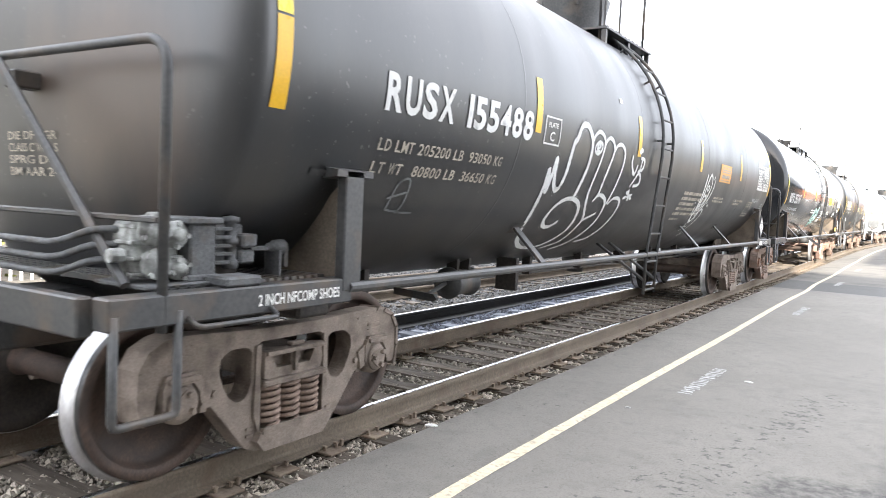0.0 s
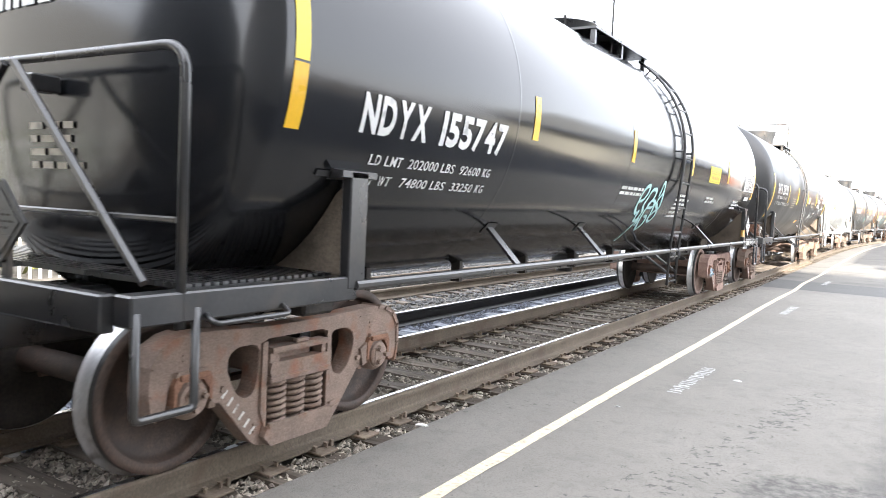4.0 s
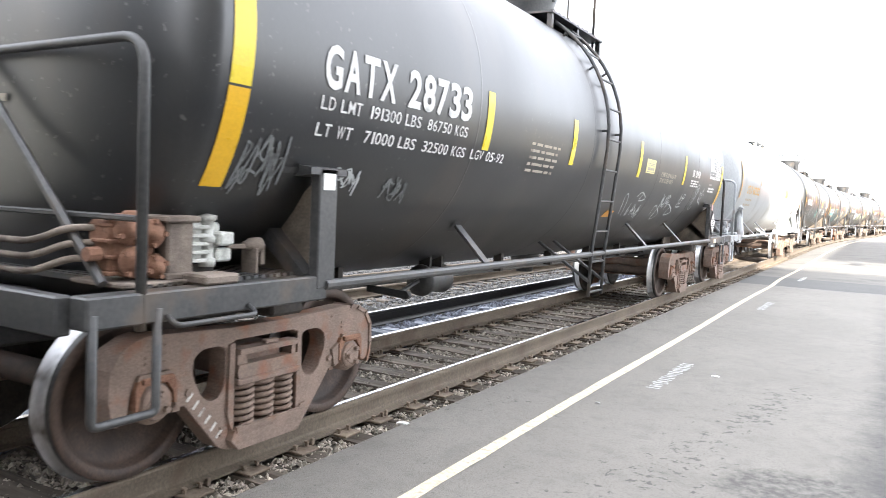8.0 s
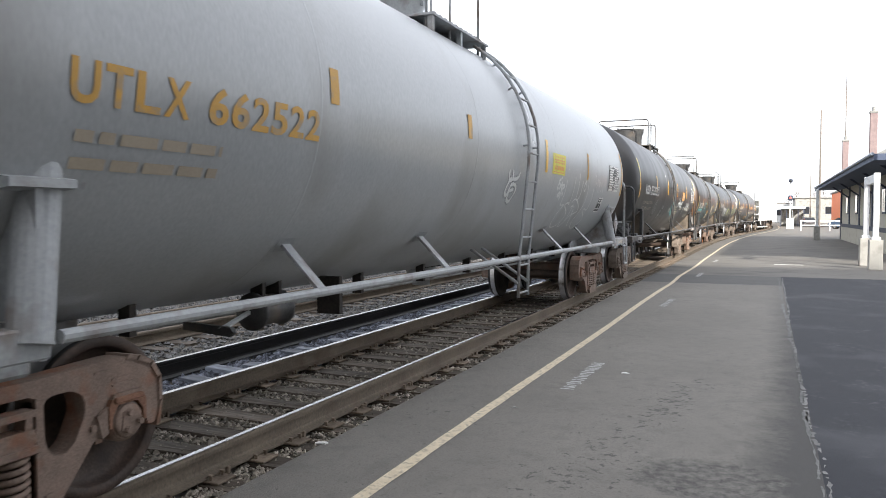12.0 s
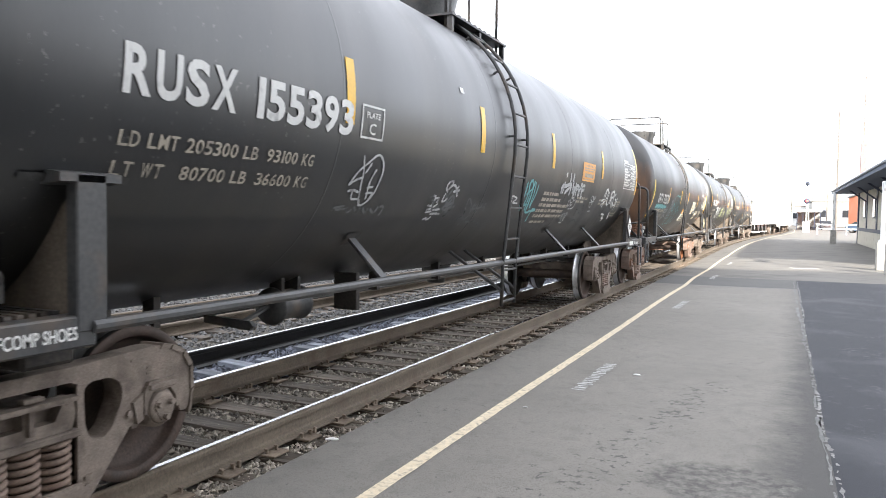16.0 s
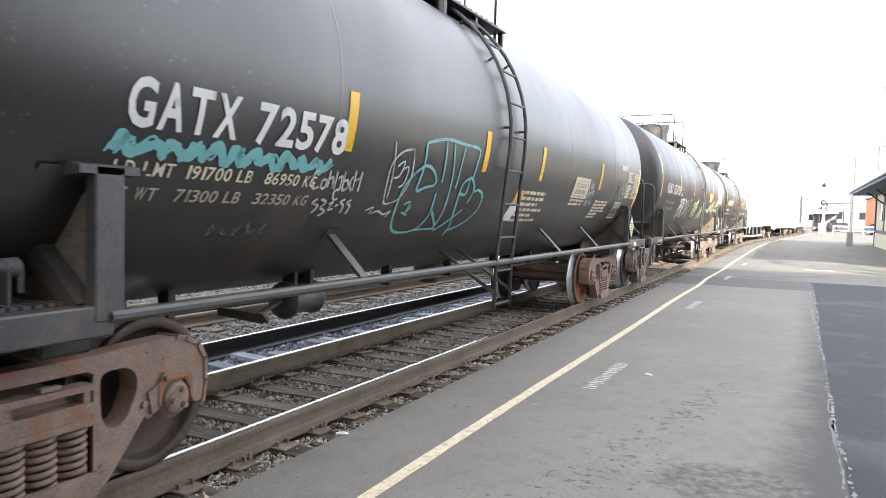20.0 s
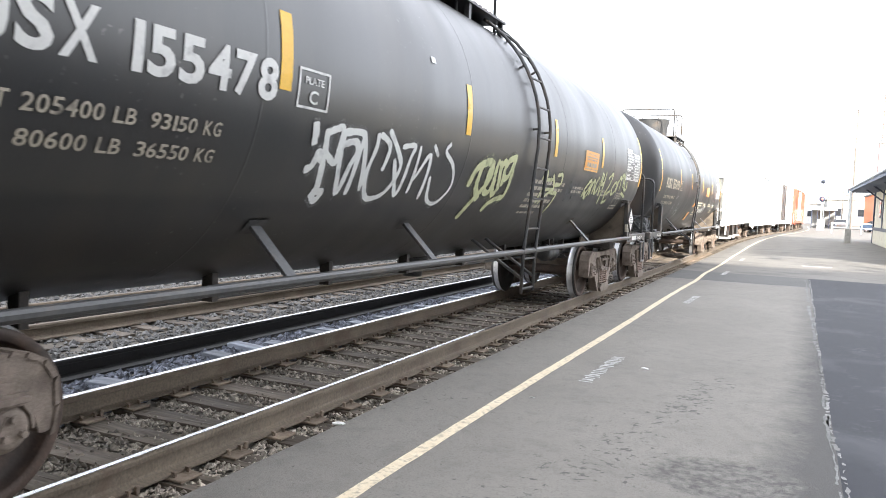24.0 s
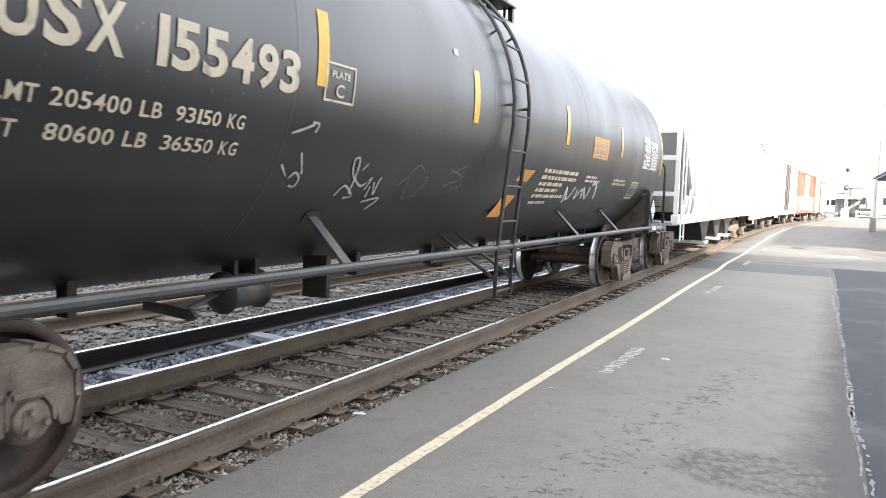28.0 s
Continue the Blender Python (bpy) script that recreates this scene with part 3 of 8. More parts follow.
def bolster_mesh(slotted):
    """Truck bolster; its ends stand in the side frames, with two windows or with two ledges."""
    bm = bmesh.new()
    box(bm, -0.95, 0.95, -0.20, 0.20, 0.49, 0.68, 0.02)
    for s in (1, -1):
        if slotted:
            slab(bm, [(-0.265, 0.70), (0.265, 0.70), (0.265, 0.665), (-0.265, 0.665)], s * 0.95, s * 1.045, "x")
            slab(bm, [(-0.265, 0.60), (0.265, 0.60), (0.275, 0.55), (0.26, 0.505), (-0.26, 0.505), (-0.275, 0.55)], s * 0.94, s * 1.035, "x")
            slab(bm, [(-0.265, 0.67), (-0.20, 0.67), (-0.17, 0.595), (-0.265, 0.595)], s * 0.94, s * 1.02, "x")
            slab(bm, [(0.23, 0.67), (0.265, 0.67), (0.265, 0.595), (0.22, 0.595)], s * 0.94, s * 1.02, "x")
        else:
            slab(bm, [(-0.255, 0.69), (0.255, 0.69), (0.275, 0.60), (0.25, 0.51), (-0.25, 0.51), (-0.275, 0.60)], s * 0.94, s * 1.02, "x",
                 [smooth_loop([(-0.19, 0.655), (-0.03, 0.655), (-0.03, 0.575), (-0.15, 0.575)], 0.012), smooth_loop([(0.03, 0.655), (0.19, 0.655), (0.15, 0.575), (0.03, 0.575)], 0.012)])
            slab(bm, [(-0.265, 0.695), (0.265, 0.695), (0.265, 0.67), (-0.265, 0.67)], s * 1.0, s * 1.06, "x")
            slab(bm, [(-0.275, 0.69), (-0.225, 0.69), (-0.225, 0.51), (-0.275, 0.53)], s * 1.0, s * 1.04, "x")
            slab(bm, [(-0.012, 0.68), (0.012, 0.68), (0.012, 0.54), (-0.012, 0.54)], s * 1.0, s * 1.045, "x")
        box(bm, min(s * 0.9, s * 1.055), max(s * 0.9, s * 1.055), -0.285, 0.285, 0.475, 0.515, 0.008)
        box(bm, min(s * 0.98, s * 1.03), max(s * 0.98, s * 1.03), -0.03, 0.09, 0.70, 0.725, 0.006)
        rod(bm, (s * 0.5, -AXLE_Y, 0.40), (s * 0.5, AXLE_Y, 0.40), 0.03, 6)
    box(bm, -0.7, 0.7, -0.42, -0.34, 0.35, 0.44)
    box(bm, -0.7, 0.7, 0.34, 0.42, 0.35, 0.44)
    me = bpy.data.meshes.new("bolster")
    bm.to_mesh(me)
    bm.free()
    return me


def housing_mesh():
    """Bearing cup; its axis at the origin."""
    bm = lathe(bmesh.new(), [(0.84, 0.0), (0.84, 0.118), (0.90, 0.124), (0.995, 0.124), (1.0, 0.112), (1.018, 0.108), (1.022, 0.095), (1.022, 0.0)], "x", 22)
    me = bpy.data.meshes.new("bearing_housing")
    bm.to_mesh(me)
    bm.free()
    return me


def adapter_mesh():
    """Bearing adapter that sits over the cup, with its front lip."""
    bm = slab(bmesh.new(), [(-0.115, 0.142), (0.115, 0.142), (0.135, 0.10), (0.135, -0.02), (0.118, -0.02), (0.11, 0.05), (0.07, 0.105), (-0.07, 0.105), (-0.11, 0.05), (-0.118, -0.02), (-0.135, -0.02),
                            (-0.135, 0.10)], 0.86, 1.03, "x")
    box(bm, 1.02, 1.048, -0.10, 0.10, 0.118, 0.15, 0.005)
    me = bpy.data.meshes.new("bearing_adapter")
    bm.to_mesh(me)
    bm.free()
    return me


def axle_mesh():
    bm = lathe(bmesh.new(), [(-0.99, 0.0), (-0.99, 0.065), (-0.84, 0.075), (-0.82, 0.105), (-0.60, 0.105), (-0.56, 0.085), (0.56, 0.085), (0.60, 0.105),
                             (0.82, 0.105), (0.84, 0.075), (0.99, 0.065), (0.99, 0.0)], "x", 20)
    me = bpy.data.meshes.new("wheelset")
    bm.to_mesh(me)
    bm.free()
    return me


def cap_mesh():
    """End cap with its three bolts and locking plate, which turns with the axle."""
    bm = lathe(bmesh.new(), [(1.015, 0.0), (1.015, 0.098), (1.03, 0.099), (1.04, 0.088), (1.044, 0.045), (1.038, 0.03), (1.038, 0.0)], "x", 22)
    tri = [(0.078 * math.cos(2.094 * k + d), 0.078 * math.sin(2.094 * k + d)) for k in range(3) for d in (-0.3, 0.3)]
    slab(bm, tri, 1.040, 1.049, "x")
    for k in range(3):
        a = 2 * math.pi * k / 3
        rod(bm, (1.045, 0.055 * math.cos(a), 0.055 * math.sin(a)), (1.078, 0.055 * math.cos(a), 0.055 * math.sin(a)), 0.019, 6)
    me = bpy.data.meshes.new("end_cap")
    bm.to_mesh(me)
    bm.free()
    return me


WHEEL, SPRING, SIDE_FRAME, BOLSTERS, HOUSING, ADAPTER, AXLE_ME, CAP = (wheel_mesh(), spring_mesh(), side_frame_mesh(), (bolster_mesh(False), bolster_mesh(True)),
                                                                        housing_mesh(), adapter_mesh(), axle_mesh(), cap_mesh())
HALF_TURN = pose(0, 0, 0, 0, 0, 180)
WHEELSETS = []           # (wheelset, start angle)


def dressed(me, *materials):
    """A copy of a mesh with other materials."""
    me = me.copy()
    kinds = [f.material_index for f in me.polygons]
    me.materials.clear()
    for m in materials:
        me.materials.append(m)
    me.polygons.foreach_set("material_index", [min(k, len(materials) - 1) for k in kinds])
    return me


LOOKS = {}
CHALKED = (1, 2, 3, 10)
CHALK = surf("chalk", (0.5, 0.48, 0.44), (0.7, 0.68, 0.63), 0.9, coarse=20, fine=90, bump=0.1, dirt=(0.2, 0.16, 0.13), dirt_amount=0.4, dirt_scale=20)


def look_of(key, me, *materials):
    k = (key, tuple(m.name for m in materials))
    if k not in LOOKS:
        LOOKS[k] = dressed(me, *materials)
    return LOOKS[k]


def truck(car, y, frame_mat=None, wheel_mat=None, cap_mat=None, label="dusty brown cast side frame", seed=0):
    frame_mat, wheel_mat = frame_mat or TRUCK_DUST, wheel_mat or WHEEL_RUST
    caps = cap_mat if isinstance(cap_mat, tuple) else (cap_mat or frame_mat,) * 2
    rusted = frame_mat in (TRUCK_RUST, TRUCK_RED)
    part("truck_bolster", look_of("bolster" + str(rusted), BOLSTERS[rusted], frame_mat), None, car, at=pose(0, y, 0))
    for s in (1, -1):
        m = pose(0, y, 0) if s > 0 else pose(0, y, 0) @ HALF_TURN
        side = part("side_frame", look_of("side", SIDE_FRAME, frame_mat), None, car, label, at=m)
        if s > 0 and seed in CHALKED:
            for k in range(6):
                yy, zz = -0.645 + 0.046 * k, 0.452 - 0.054 * k
                part("chalk_mark", slab(bmesh.new(), [(yy, zz), (yy + 0.014, zz - 0.012), (yy + 0.055, zz + 0.03), (yy + 0.042, zz + 0.044)], 1.0005, 1.003, "x"), CHALK, side, "chalked inspection mark")
        for k in (-1, 0, 1):
            part("spring", look_of("spring", SPRING, SPRING_RUST), None, side, at=pose(0.955, k * 0.178, 0.212, 0, 0, 40 * k))
        if s > 0:
            for k in (-1, 1):
                # rear springs take the dark tone: shade behind the frame put into colour
                part("spring", look_of("spring", SPRING, AXLE), None, side, at=pose(0.80, k * 0.09, 0.212))
        for k in (-1, 1):
            turned = pose(0, k * AXLE_Y, AXLE_Z)
            part("bearing_housing", look_of("housing", HOUSING, frame_mat), None, side, at=turned)
            part("bearing_adapter", look_of("adapter", ADAPTER, RUSTY if rusted else frame_mat), None, side, at=turned)
    for k in (-1, 1):
        m = pose(0, y + k * AXLE_Y, AXLE_Z)
        ws = part("wheelset", look_of("axle", AXLE_ME, WHEEL_RUST), None, car, at=m)
        for turn in (Matrix.Identity(4), HALF_TURN):
            # far-side wheels are coloured dark for the shade under the car
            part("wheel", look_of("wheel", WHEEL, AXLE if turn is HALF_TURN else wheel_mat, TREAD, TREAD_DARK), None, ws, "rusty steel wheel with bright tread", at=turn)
            part("end_cap", look_of("cap", CAP, caps[0 if k < 0 else 1]), None, ws, at=turn)
        WHEELSETS.append((ws, (seed * 37 + k * 50) % 360))


HEAD = 0.36             # depth of a tank's domed end
FRONTS = {}             # car: where its leading dome begins


def dome(k):
    """Depth and radius of a domed end, k from 0 at the tip to 1 at the shell."""
    a = math.pi / 2 * k
    return HEAD * math.cos(a), R * math.sin(a) ** 0.8


def tank_shell(front, rear):
    n = 12
    prof = [(-front - d, r) for d, r in (dome(i / n) for i in range(n + 1))]
    prof += [(-front * 0.5, R), (0, R), (rear * 0.5, R)]
    prof += [(rear + d, r) for d, r in (dome(i / n) for i in range(n, -1, -1))]
    prof[0], prof[-1] = (prof[0][0], 0.0), (prof[-1][0], 0.0)
    return lathe(bmesh.new(), prof, "y", 72, (0, 0, ZC))


def ladder(car, y0, y1, mat, top=62.0):
    path = [(1.465, 0.62), (1.475, 1.12), (1.60, 2.35)]
    pts = [(x, z) for x, z in path] + [((R + 0.075) * math.cos(radians(a)), ZC + (R + 0.075) * math.sin(radians(a))) for a in np.arange(4, top, 6)]
    lad = part("ladder", pipe(bmesh.new(), [(x, y0, z) for x, z in pts], 0.022, 6), mat, car, "steel side ladder")
    part("stringer", pipe(bmesh.new(), [(x, y1, z) for x, z in pts], 0.022, 6), mat, lad)
    # rungs along the path at even steps
    acc, want = 0.0, 0.05
    for (xa, za), (xb, zb) in zip(pts, pts[1:]):
        seg = math.hypot(xb - xa, zb - za)
        while want <= acc + seg:
            t = (want - acc) / seg
            x, z = xa + (xb - xa) * t, za + (zb - za) * t
            part("rung", rod(bmesh.new(), (x, y0, z), (x, y1, z), 0.014, 6), mat, lad)
            want += 0.36
        acc += seg
    for y in (y0, y1):
        for a in (2, 30, 50):
            part("bracket", rod(bmesh.new(), on_tank(y, a, -0.01), on_tank(y, a, 0.08), 0.014, 6), mat, lad)
        part("brace", rod(bmesh.new(), (1.465, y - 0.01, 0.80), (0.84, y - 0.1, 1.24), 0.02, 6), mat, lad)
    return lad


def car_end(car, s, h, deck, mat, hoop=True, round_post=False, strut=False, seat=None):
    """One end of a tank car: saddle, deck, coupler, handrail, steps. s: -1 the leading end, 1 the trailing one."""
    yb = s * (seat or h)
    arc = [(R * 1.002 * math.cos(radians(a)), ZC + R * 1.002 * math.sin(radians(a))) for a in range(-32, -149, -6)]
    saddle = part("saddle", slab(bmesh.new(), [(1.44, 1.02), (1.44, 1.80)] + arc + [(-1.44, 1.80), (-1.44, 1.02)], yb - 0.02, yb + 0.02, "y"), mat if round_post else SADDLE_DUST, car,
                  "steel saddle plate carrying the tank")
    for sx in (1, -1):
        if round_post:
            part("post", rod(bmesh.new(), (sx * 1.30, yb - s * 0.12, 1.98), (sx * 1.43, yb + s * 0.06, 1.1), 0.10, 16), mat, saddle, "rounded saddle column")
        else:
            part("post", B(sx * 1.40, sx * 1.475, yb - 0.085, yb + 0.085, 1.10, 1.83, bev=0.008), mat, saddle)
        if strut:
            part("web_strut", slab(bmesh.new(), [(sx * 0.78, 1.60), (sx * 0.88, 1.66), (sx * 1.40, 1.19), (sx * 1.30, 1.16)], yb - s * 0.02, yb + s * 0.12, "y"), mat, saddle)
        g = bmesh.new()
        slab(g, [(sx * 1.475, 1.83), (sx * 1.475, 1.79), (sx * 1.22, 1.76), (sx * 1.25, 1.86)], yb - 0.17, yb + 0.17, "y")
        part("cap_plate", g, mat, saddle)
        part("gusset", slab(bmesh.new(), [(yb, 1.03), (yb, 1.50), (yb - s * 0.30, 1.34), (yb - s * 0.62, 1.07), (yb - s * 0.62, 1.03)],
                            sx * 0.70, sx * 0.73, "x"), mat if round_post else SADDLE_DUST, saddle)
    part("tank_pad", decal(yb - 0.3, yb + 0.3, -27.5, -26, 0.012), mat, saddle)
    # dark tone here stands in for shade below the tank
    part("body_bolster", B(-1.18, 1.18, yb - 0.15, yb + 0.15, 0.90, 1.03, bev=0.02), mat if round_post else AXLE, car)
    part("stub_sill", B(-0.2, 0.2, min(s * (h - 1.3), s * deck), max(s * (h - 1.3), s * deck), 0.74, 1.06, bev=0.02), mat, car)
    lo, hi = sorted((yb, s * deck))
    for sx in (1, -1):
        part("side_sill", B(sx * 1.34, sx * 1.47, lo, hi, 1.03, 1.18, bev=0.01), mat, car)
    part("end_sill", B(-1.34, 1.34, s * deck - 0.08, s * deck + 0.0, 1.0, 1.18, bev=0.01), mat, car)
    g = bmesh.new()
    y = lo + 0.42
    while y < hi - 0.1:
        box(g, -1.33, 1.33, y, y + 0.035, 1.165, 1.195)
        y += 0.06
    part("deck_grating", g, mat, car, "steel end platform grating")
    part("coupler", coupler(s, deck), AXLE, car, "grimy knuckle coupler")
    hose = [(0.35, s * (deck + 0.1), 0.78), (0.36, s * (deck + 0.25), 0.55), (0.30, s * (deck + 0.34), 0.38)]
    part("air_hose", pipe(bmesh.new(), fillet(hose, 0.1), 0.022, 6), AXLE, car, "rubber air brake hose")
    yr = s * (deck - 0.28)
    top = 2.43 if s > 0 or round_post else 2.36
    if hoop:
        rail = part("end_railing", pipe(bmesh.new(), fillet([(1.445, yr, 1.0), (1.445, yr, top), (-1.445, yr, top), (-1.445, yr, 1.0)], 0.16, 6), 0.026, 8), mat, car,
                    "bent pipe end handrail")
        yh = s * (deck - 0.42)
        for sx in (1, -1):
            part("brace", rod(bmesh.new(), (sx * 0.05, yr + s * 0.04, 2.34), (sx * 1.22, yr + s * 0.04, 1.2), 0.026, 6), mat, rail)
        part("bracket", B(-0.06, 0.06, yh - 0.09, yh + 0.09, 2.2, 2.3, bev=0.01), mat, rail)
        part("low_rail", rod(bmesh.new(), (-1.4, yr, 1.52), (1.4, yr, 1.52), 0.016, 6), mat, rail)
    for sx in (1, -1):
        ya, yc = s * (deck - 0.02), s * (deck - 0.36)
        part("sill_step", pipe(bmesh.new(), fillet([(sx * 1.46, ya, 1.10), (sx * 1.46, ya, 0.60), (sx * 1.46, yc, 0.60), (sx * 1.46, yc, 1.10)], 0.03, 2), 0.022, 6),
             mat, car, "sill step at the corner")
        part("grab_iron", pipe(bmesh.new(), fillet([(sx * 1.47, s * (deck - 0.42), 1.06), (sx * 1.54, s * (deck - 0.42), 1.02), (sx * 1.54, s * (deck - 0.95), 1.02),
                                                    (sx * 1.47, s * (deck - 0.95), 1.06)], 0.04, 3), 0.014, 6), mat, car)


def coupler(s, deck):
    bm = bmesh.new()
    box(bm, -0.11, 0.11, min(s * (deck - 0.1), s * (deck + 0.2)), max(s * (deck - 0.1), s * (deck + 0.2)), 0.79, 0.96, 0.02)
    box(bm, -0.17, 0.16, min(s * (deck + 0.14), s * (deck + 0.34)), max(s * (deck + 0.14), s * (deck + 0.34)), 0.73, 1.02, 0.04)
    return bm


def brake_valve(car, y, mat, pale, rusty=None):
    """Control valve on the leading end's deck: lumpy service portion, smooth pipe bracket, ribbed emergency portion, drain cock and pipes. y: the middle of the bracket."""
    rusty = rusty or RUSTY
    body = part("brake_valve", B(1.0, 1.27, y - 0.06, y + 0.11, 1.22, 1.50, bev=0.012), mat, car, "cast brake control valve with pipes")
    part("flange", B(1.0, 1.295, y - 0.09, y + 0.135, 1.495, 1.53, bev=0.008), mat, body)
    part("flange", B(1.0, 1.285, y - 0.08, y + 0.12, 1.20, 1.235, bev=0.008), mat, body)
    part("mount", B(0.92, 1.33, y - 0.36, y + 0.30, 1.182, 1.205, bev=0.006), mat, body)
    part("sill_bracket", B(1.28, 1.46, y + 0.02, y + 0.26, 1.183, 1.235, bev=0.012), mat, body)
    core = part("service_portion", B(1.02, 1.2, y - 0.34, y - 0.07, 1.24, 1.50, bev=0.02), rusty, body, "cast service portion of the valve")
    for k, (yy, z, r) in enumerate(((-0.27, 1.46, 0.075), (-0.13, 1.44, 0.07), (-0.24, 1.30, 0.08), (-0.11, 1.27, 0.06))):
        part("cover", lathe(bmesh.new(), [(1.15, 0.0), (1.15, r), (1.20, r), (1.205, r * 0.8), (1.225, r * 0.8), (1.23, r), (1.255, r), (1.26, r * 0.55), (1.285, r * 0.5), (1.285, 0.0)], "x", 12,
                            (0, y + yy, z)), rusty, core)
        for a in range(4):
            t = a * math.pi / 2 + 0.5 + k
            part("bolt", rod(bmesh.new(), (1.24, y + yy + r * 0.85 * math.cos(t), z + r * 0.85 * math.sin(t)), (1.275, y + yy + r * 0.85 * math.cos(t), z + r * 0.85 * math.sin(t)), 0.014, 6), rusty, core)
    for k in range(4):
        z = 1.235 + 0.078 * k
        part("rib", B(1.08, 1.215, y - 0.36 + 0.012 * (k % 2), y - 0.055, z, z + 0.02, bev=0.005), rusty, core)
    part("stack", lathe(bmesh.new(), [(1.40, 0.0), (1.40, 0.05), (1.43, 0.055), (1.435, 0.04), (1.46, 0.04), (1.465, 0.06), (1.49, 0.06), (1.50, 0.045), (1.54, 0.045), (1.55, 0.03), (1.55, 0.0)], "z", 12,
                        (1.17, y - 0.2, 0)), rusty, core)
    part("knob", rod(bmesh.new(), (1.16, y - 0.37, 1.34), (1.16, y - 0.44, 1.34), 0.035, 8), rusty, core)
    right = part("emergency_portion", B(1.04, 1.2, y + 0.12, y + 0.36, 1.27, 1.49, bev=0.015), pale, body, "ribbed emergency portion of the valve")
    for k in range(5):
        z = 1.275 + 0.045 * k
        part("rib", B(1.1, 1.235, y + 0.13, y + 0.25, z, z + 0.022, bev=0.005), pale, right)
    part("column", lathe(bmesh.new(), [(1.25, 0.0), (1.25, 0.045), (1.29, 0.05), (1.30, 0.036), (1.38, 0.036), (1.385, 0.05), (1.41, 0.05), (1.42, 0.036), (1.50, 0.036), (1.505, 0.05), (1.53, 0.05), (1.54, 0.0)], "z", 12,
                         (1.2, y + 0.26, 0)), pale, right)
    for z, out in ((1.31, 1.25), (1.40, 1.27)):
        part("cover", B(1.1, out, y + 0.29, y + 0.40, z - 0.035, z + 0.04, bev=0.012), pale, right)
        part("plug", rod(bmesh.new(), (1.18, y + 0.38, z), (1.18, y + 0.44, z), 0.02, 6), mat, right)
    part("chamber", B(1.0, 1.18, y + 0.14, y + 0.34, 1.205, 1.275, bev=0.01), AXLE, body)
    part("stand", B(1.12, 1.24, y + 0.60, y + 0.615, 1.18, 1.34), mat, body)
    part("drain_pipe", rod(bmesh.new(), (1.18, y + 0.42, 1.35), (1.18, y + 0.58, 1.35), 0.016, 6), mat, body)
    part("drain_cock", lathe(bmesh.new(), [(y + 0.56, 0.0), (y + 0.56, 0.025), (y + 0.60, 0.032), (y + 0.61, 0.045), (y + 0.68, 0.048), (y + 0.70, 0.03), (y + 0.70, 0.0)], "y", 10, (1.18, 0, 1.355)), mat, body)
    part("cock_handle", B(1.19, 1.21, y + 0.67, y + 0.70, 1.24, 1.36), mat, body)
    for k in range(3):
        z = 1.29 + 0.075 * k
        part("air_pipe", pipe(bmesh.new(), fillet([(1.1, y - 0.3, z + 0.02), (1.0, y - 0.42, z + 0.02), (0.82, y - 0.50, z - 0.06), (-1.0, y - 0.50, z - 0.06)], 0.12), 0.018, 6), mat, body)


def top_fittings(car, y, mat, tall=0.7, wide=0.46, walk_ends=(-1.25, 0.5), hoops=2):
    """Manway housing, its platform and railing on the tank's top."""
    z = ZC + R
    rail = 0.74
    dome = part("manway", lathe(bmesh.new(), [(z - 0.1, wide), (z + tall * 0.45, wide), (z + tall, wide + 0.07), (z + tall + 0.01, wide + 0.07), (z + tall + 0.03, wide * 0.6),
                                              (z + tall + 0.04, 0.0)], "z", 28, (0, y, 0)), mat, car, "round manway housing with lid")
    for k in range(6):
        a = math.pi * k / 3
        part("bolt", rod(bmesh.new(), ((wide + 0.04) * math.cos(a), y + (wide + 0.04) * math.sin(a), z + tall - 0.12),
                         ((wide + 0.04) * math.cos(a), y + (wide + 0.04) * math.sin(a), z + tall + 0.05), 0.025, 6), mat, dome)
    y0, y1 = walk_ends
    for sx in (1, -1):
        plat = part("top_platform", B(min(sx * 0.56, sx * 0.92), max(sx * 0.56, sx * 0.92), y0 - 0.06, y1 + 0.06, z - 0.115, z - 0.09), mat, car, "narrow grating platform beside the manway")
        for k in range(int((y1 - y0) / 0.16)):
            yy = y0 + 0.16 * k
            part("slat", B(min(sx * 0.57, sx * 0.91), max(sx * 0.57, sx * 0.91), yy, yy + 0.06, z - 0.09, z - 0.07), mat, plat)
        for yy in (y0, (y0 + y1) / 2, y1):
            part("platform_beam", B(min(sx * 0.84, sx * 0.9), max(sx * 0.84, sx * 0.9), yy - 0.03, yy + 0.03, z - 0.36, z - 0.115), mat, plat)
        part("guard_post", rod(bmesh.new(), (sx * 0.8, y0 + 0.42 * (y1 - y0), z - 0.25), (sx * 0.8, y0 + 0.42 * (y1 - y0), z + rail - 0.12), 0.014, 6), mat, plat)
    for yy in (y0, y1)[2 - hoops:]:
        pts = fillet([(0.8, yy, z - 0.27), (0.8, yy, z + rail), (-0.8, yy, z + rail), (-0.8, yy, z - 0.27)], 0.1)
        part("guard_rail", pipe(bmesh.new(), pts, 0.02, 6), mat, car, "tubular hoop rail across the tank top")
    if hoops == 2:
        part("guard_rail", rod(bmesh.new(), (0.86, y0, z - 0.25), (0.86, y0, z + rail - 0.12), 0.016, 6), mat, car)
    part("relief_valve", lathe(bmesh.new(), [(z - 0.05, 0.12), (z + 0.16, 0.12), (z + 0.16, 0.16), (z + 0.2, 0.16), (z + 0.26, 0.05), (z + 0.26, 0.0)], "z", 16,
                               (0, y1 + 0.35, 0)), mat, car)
    return dome


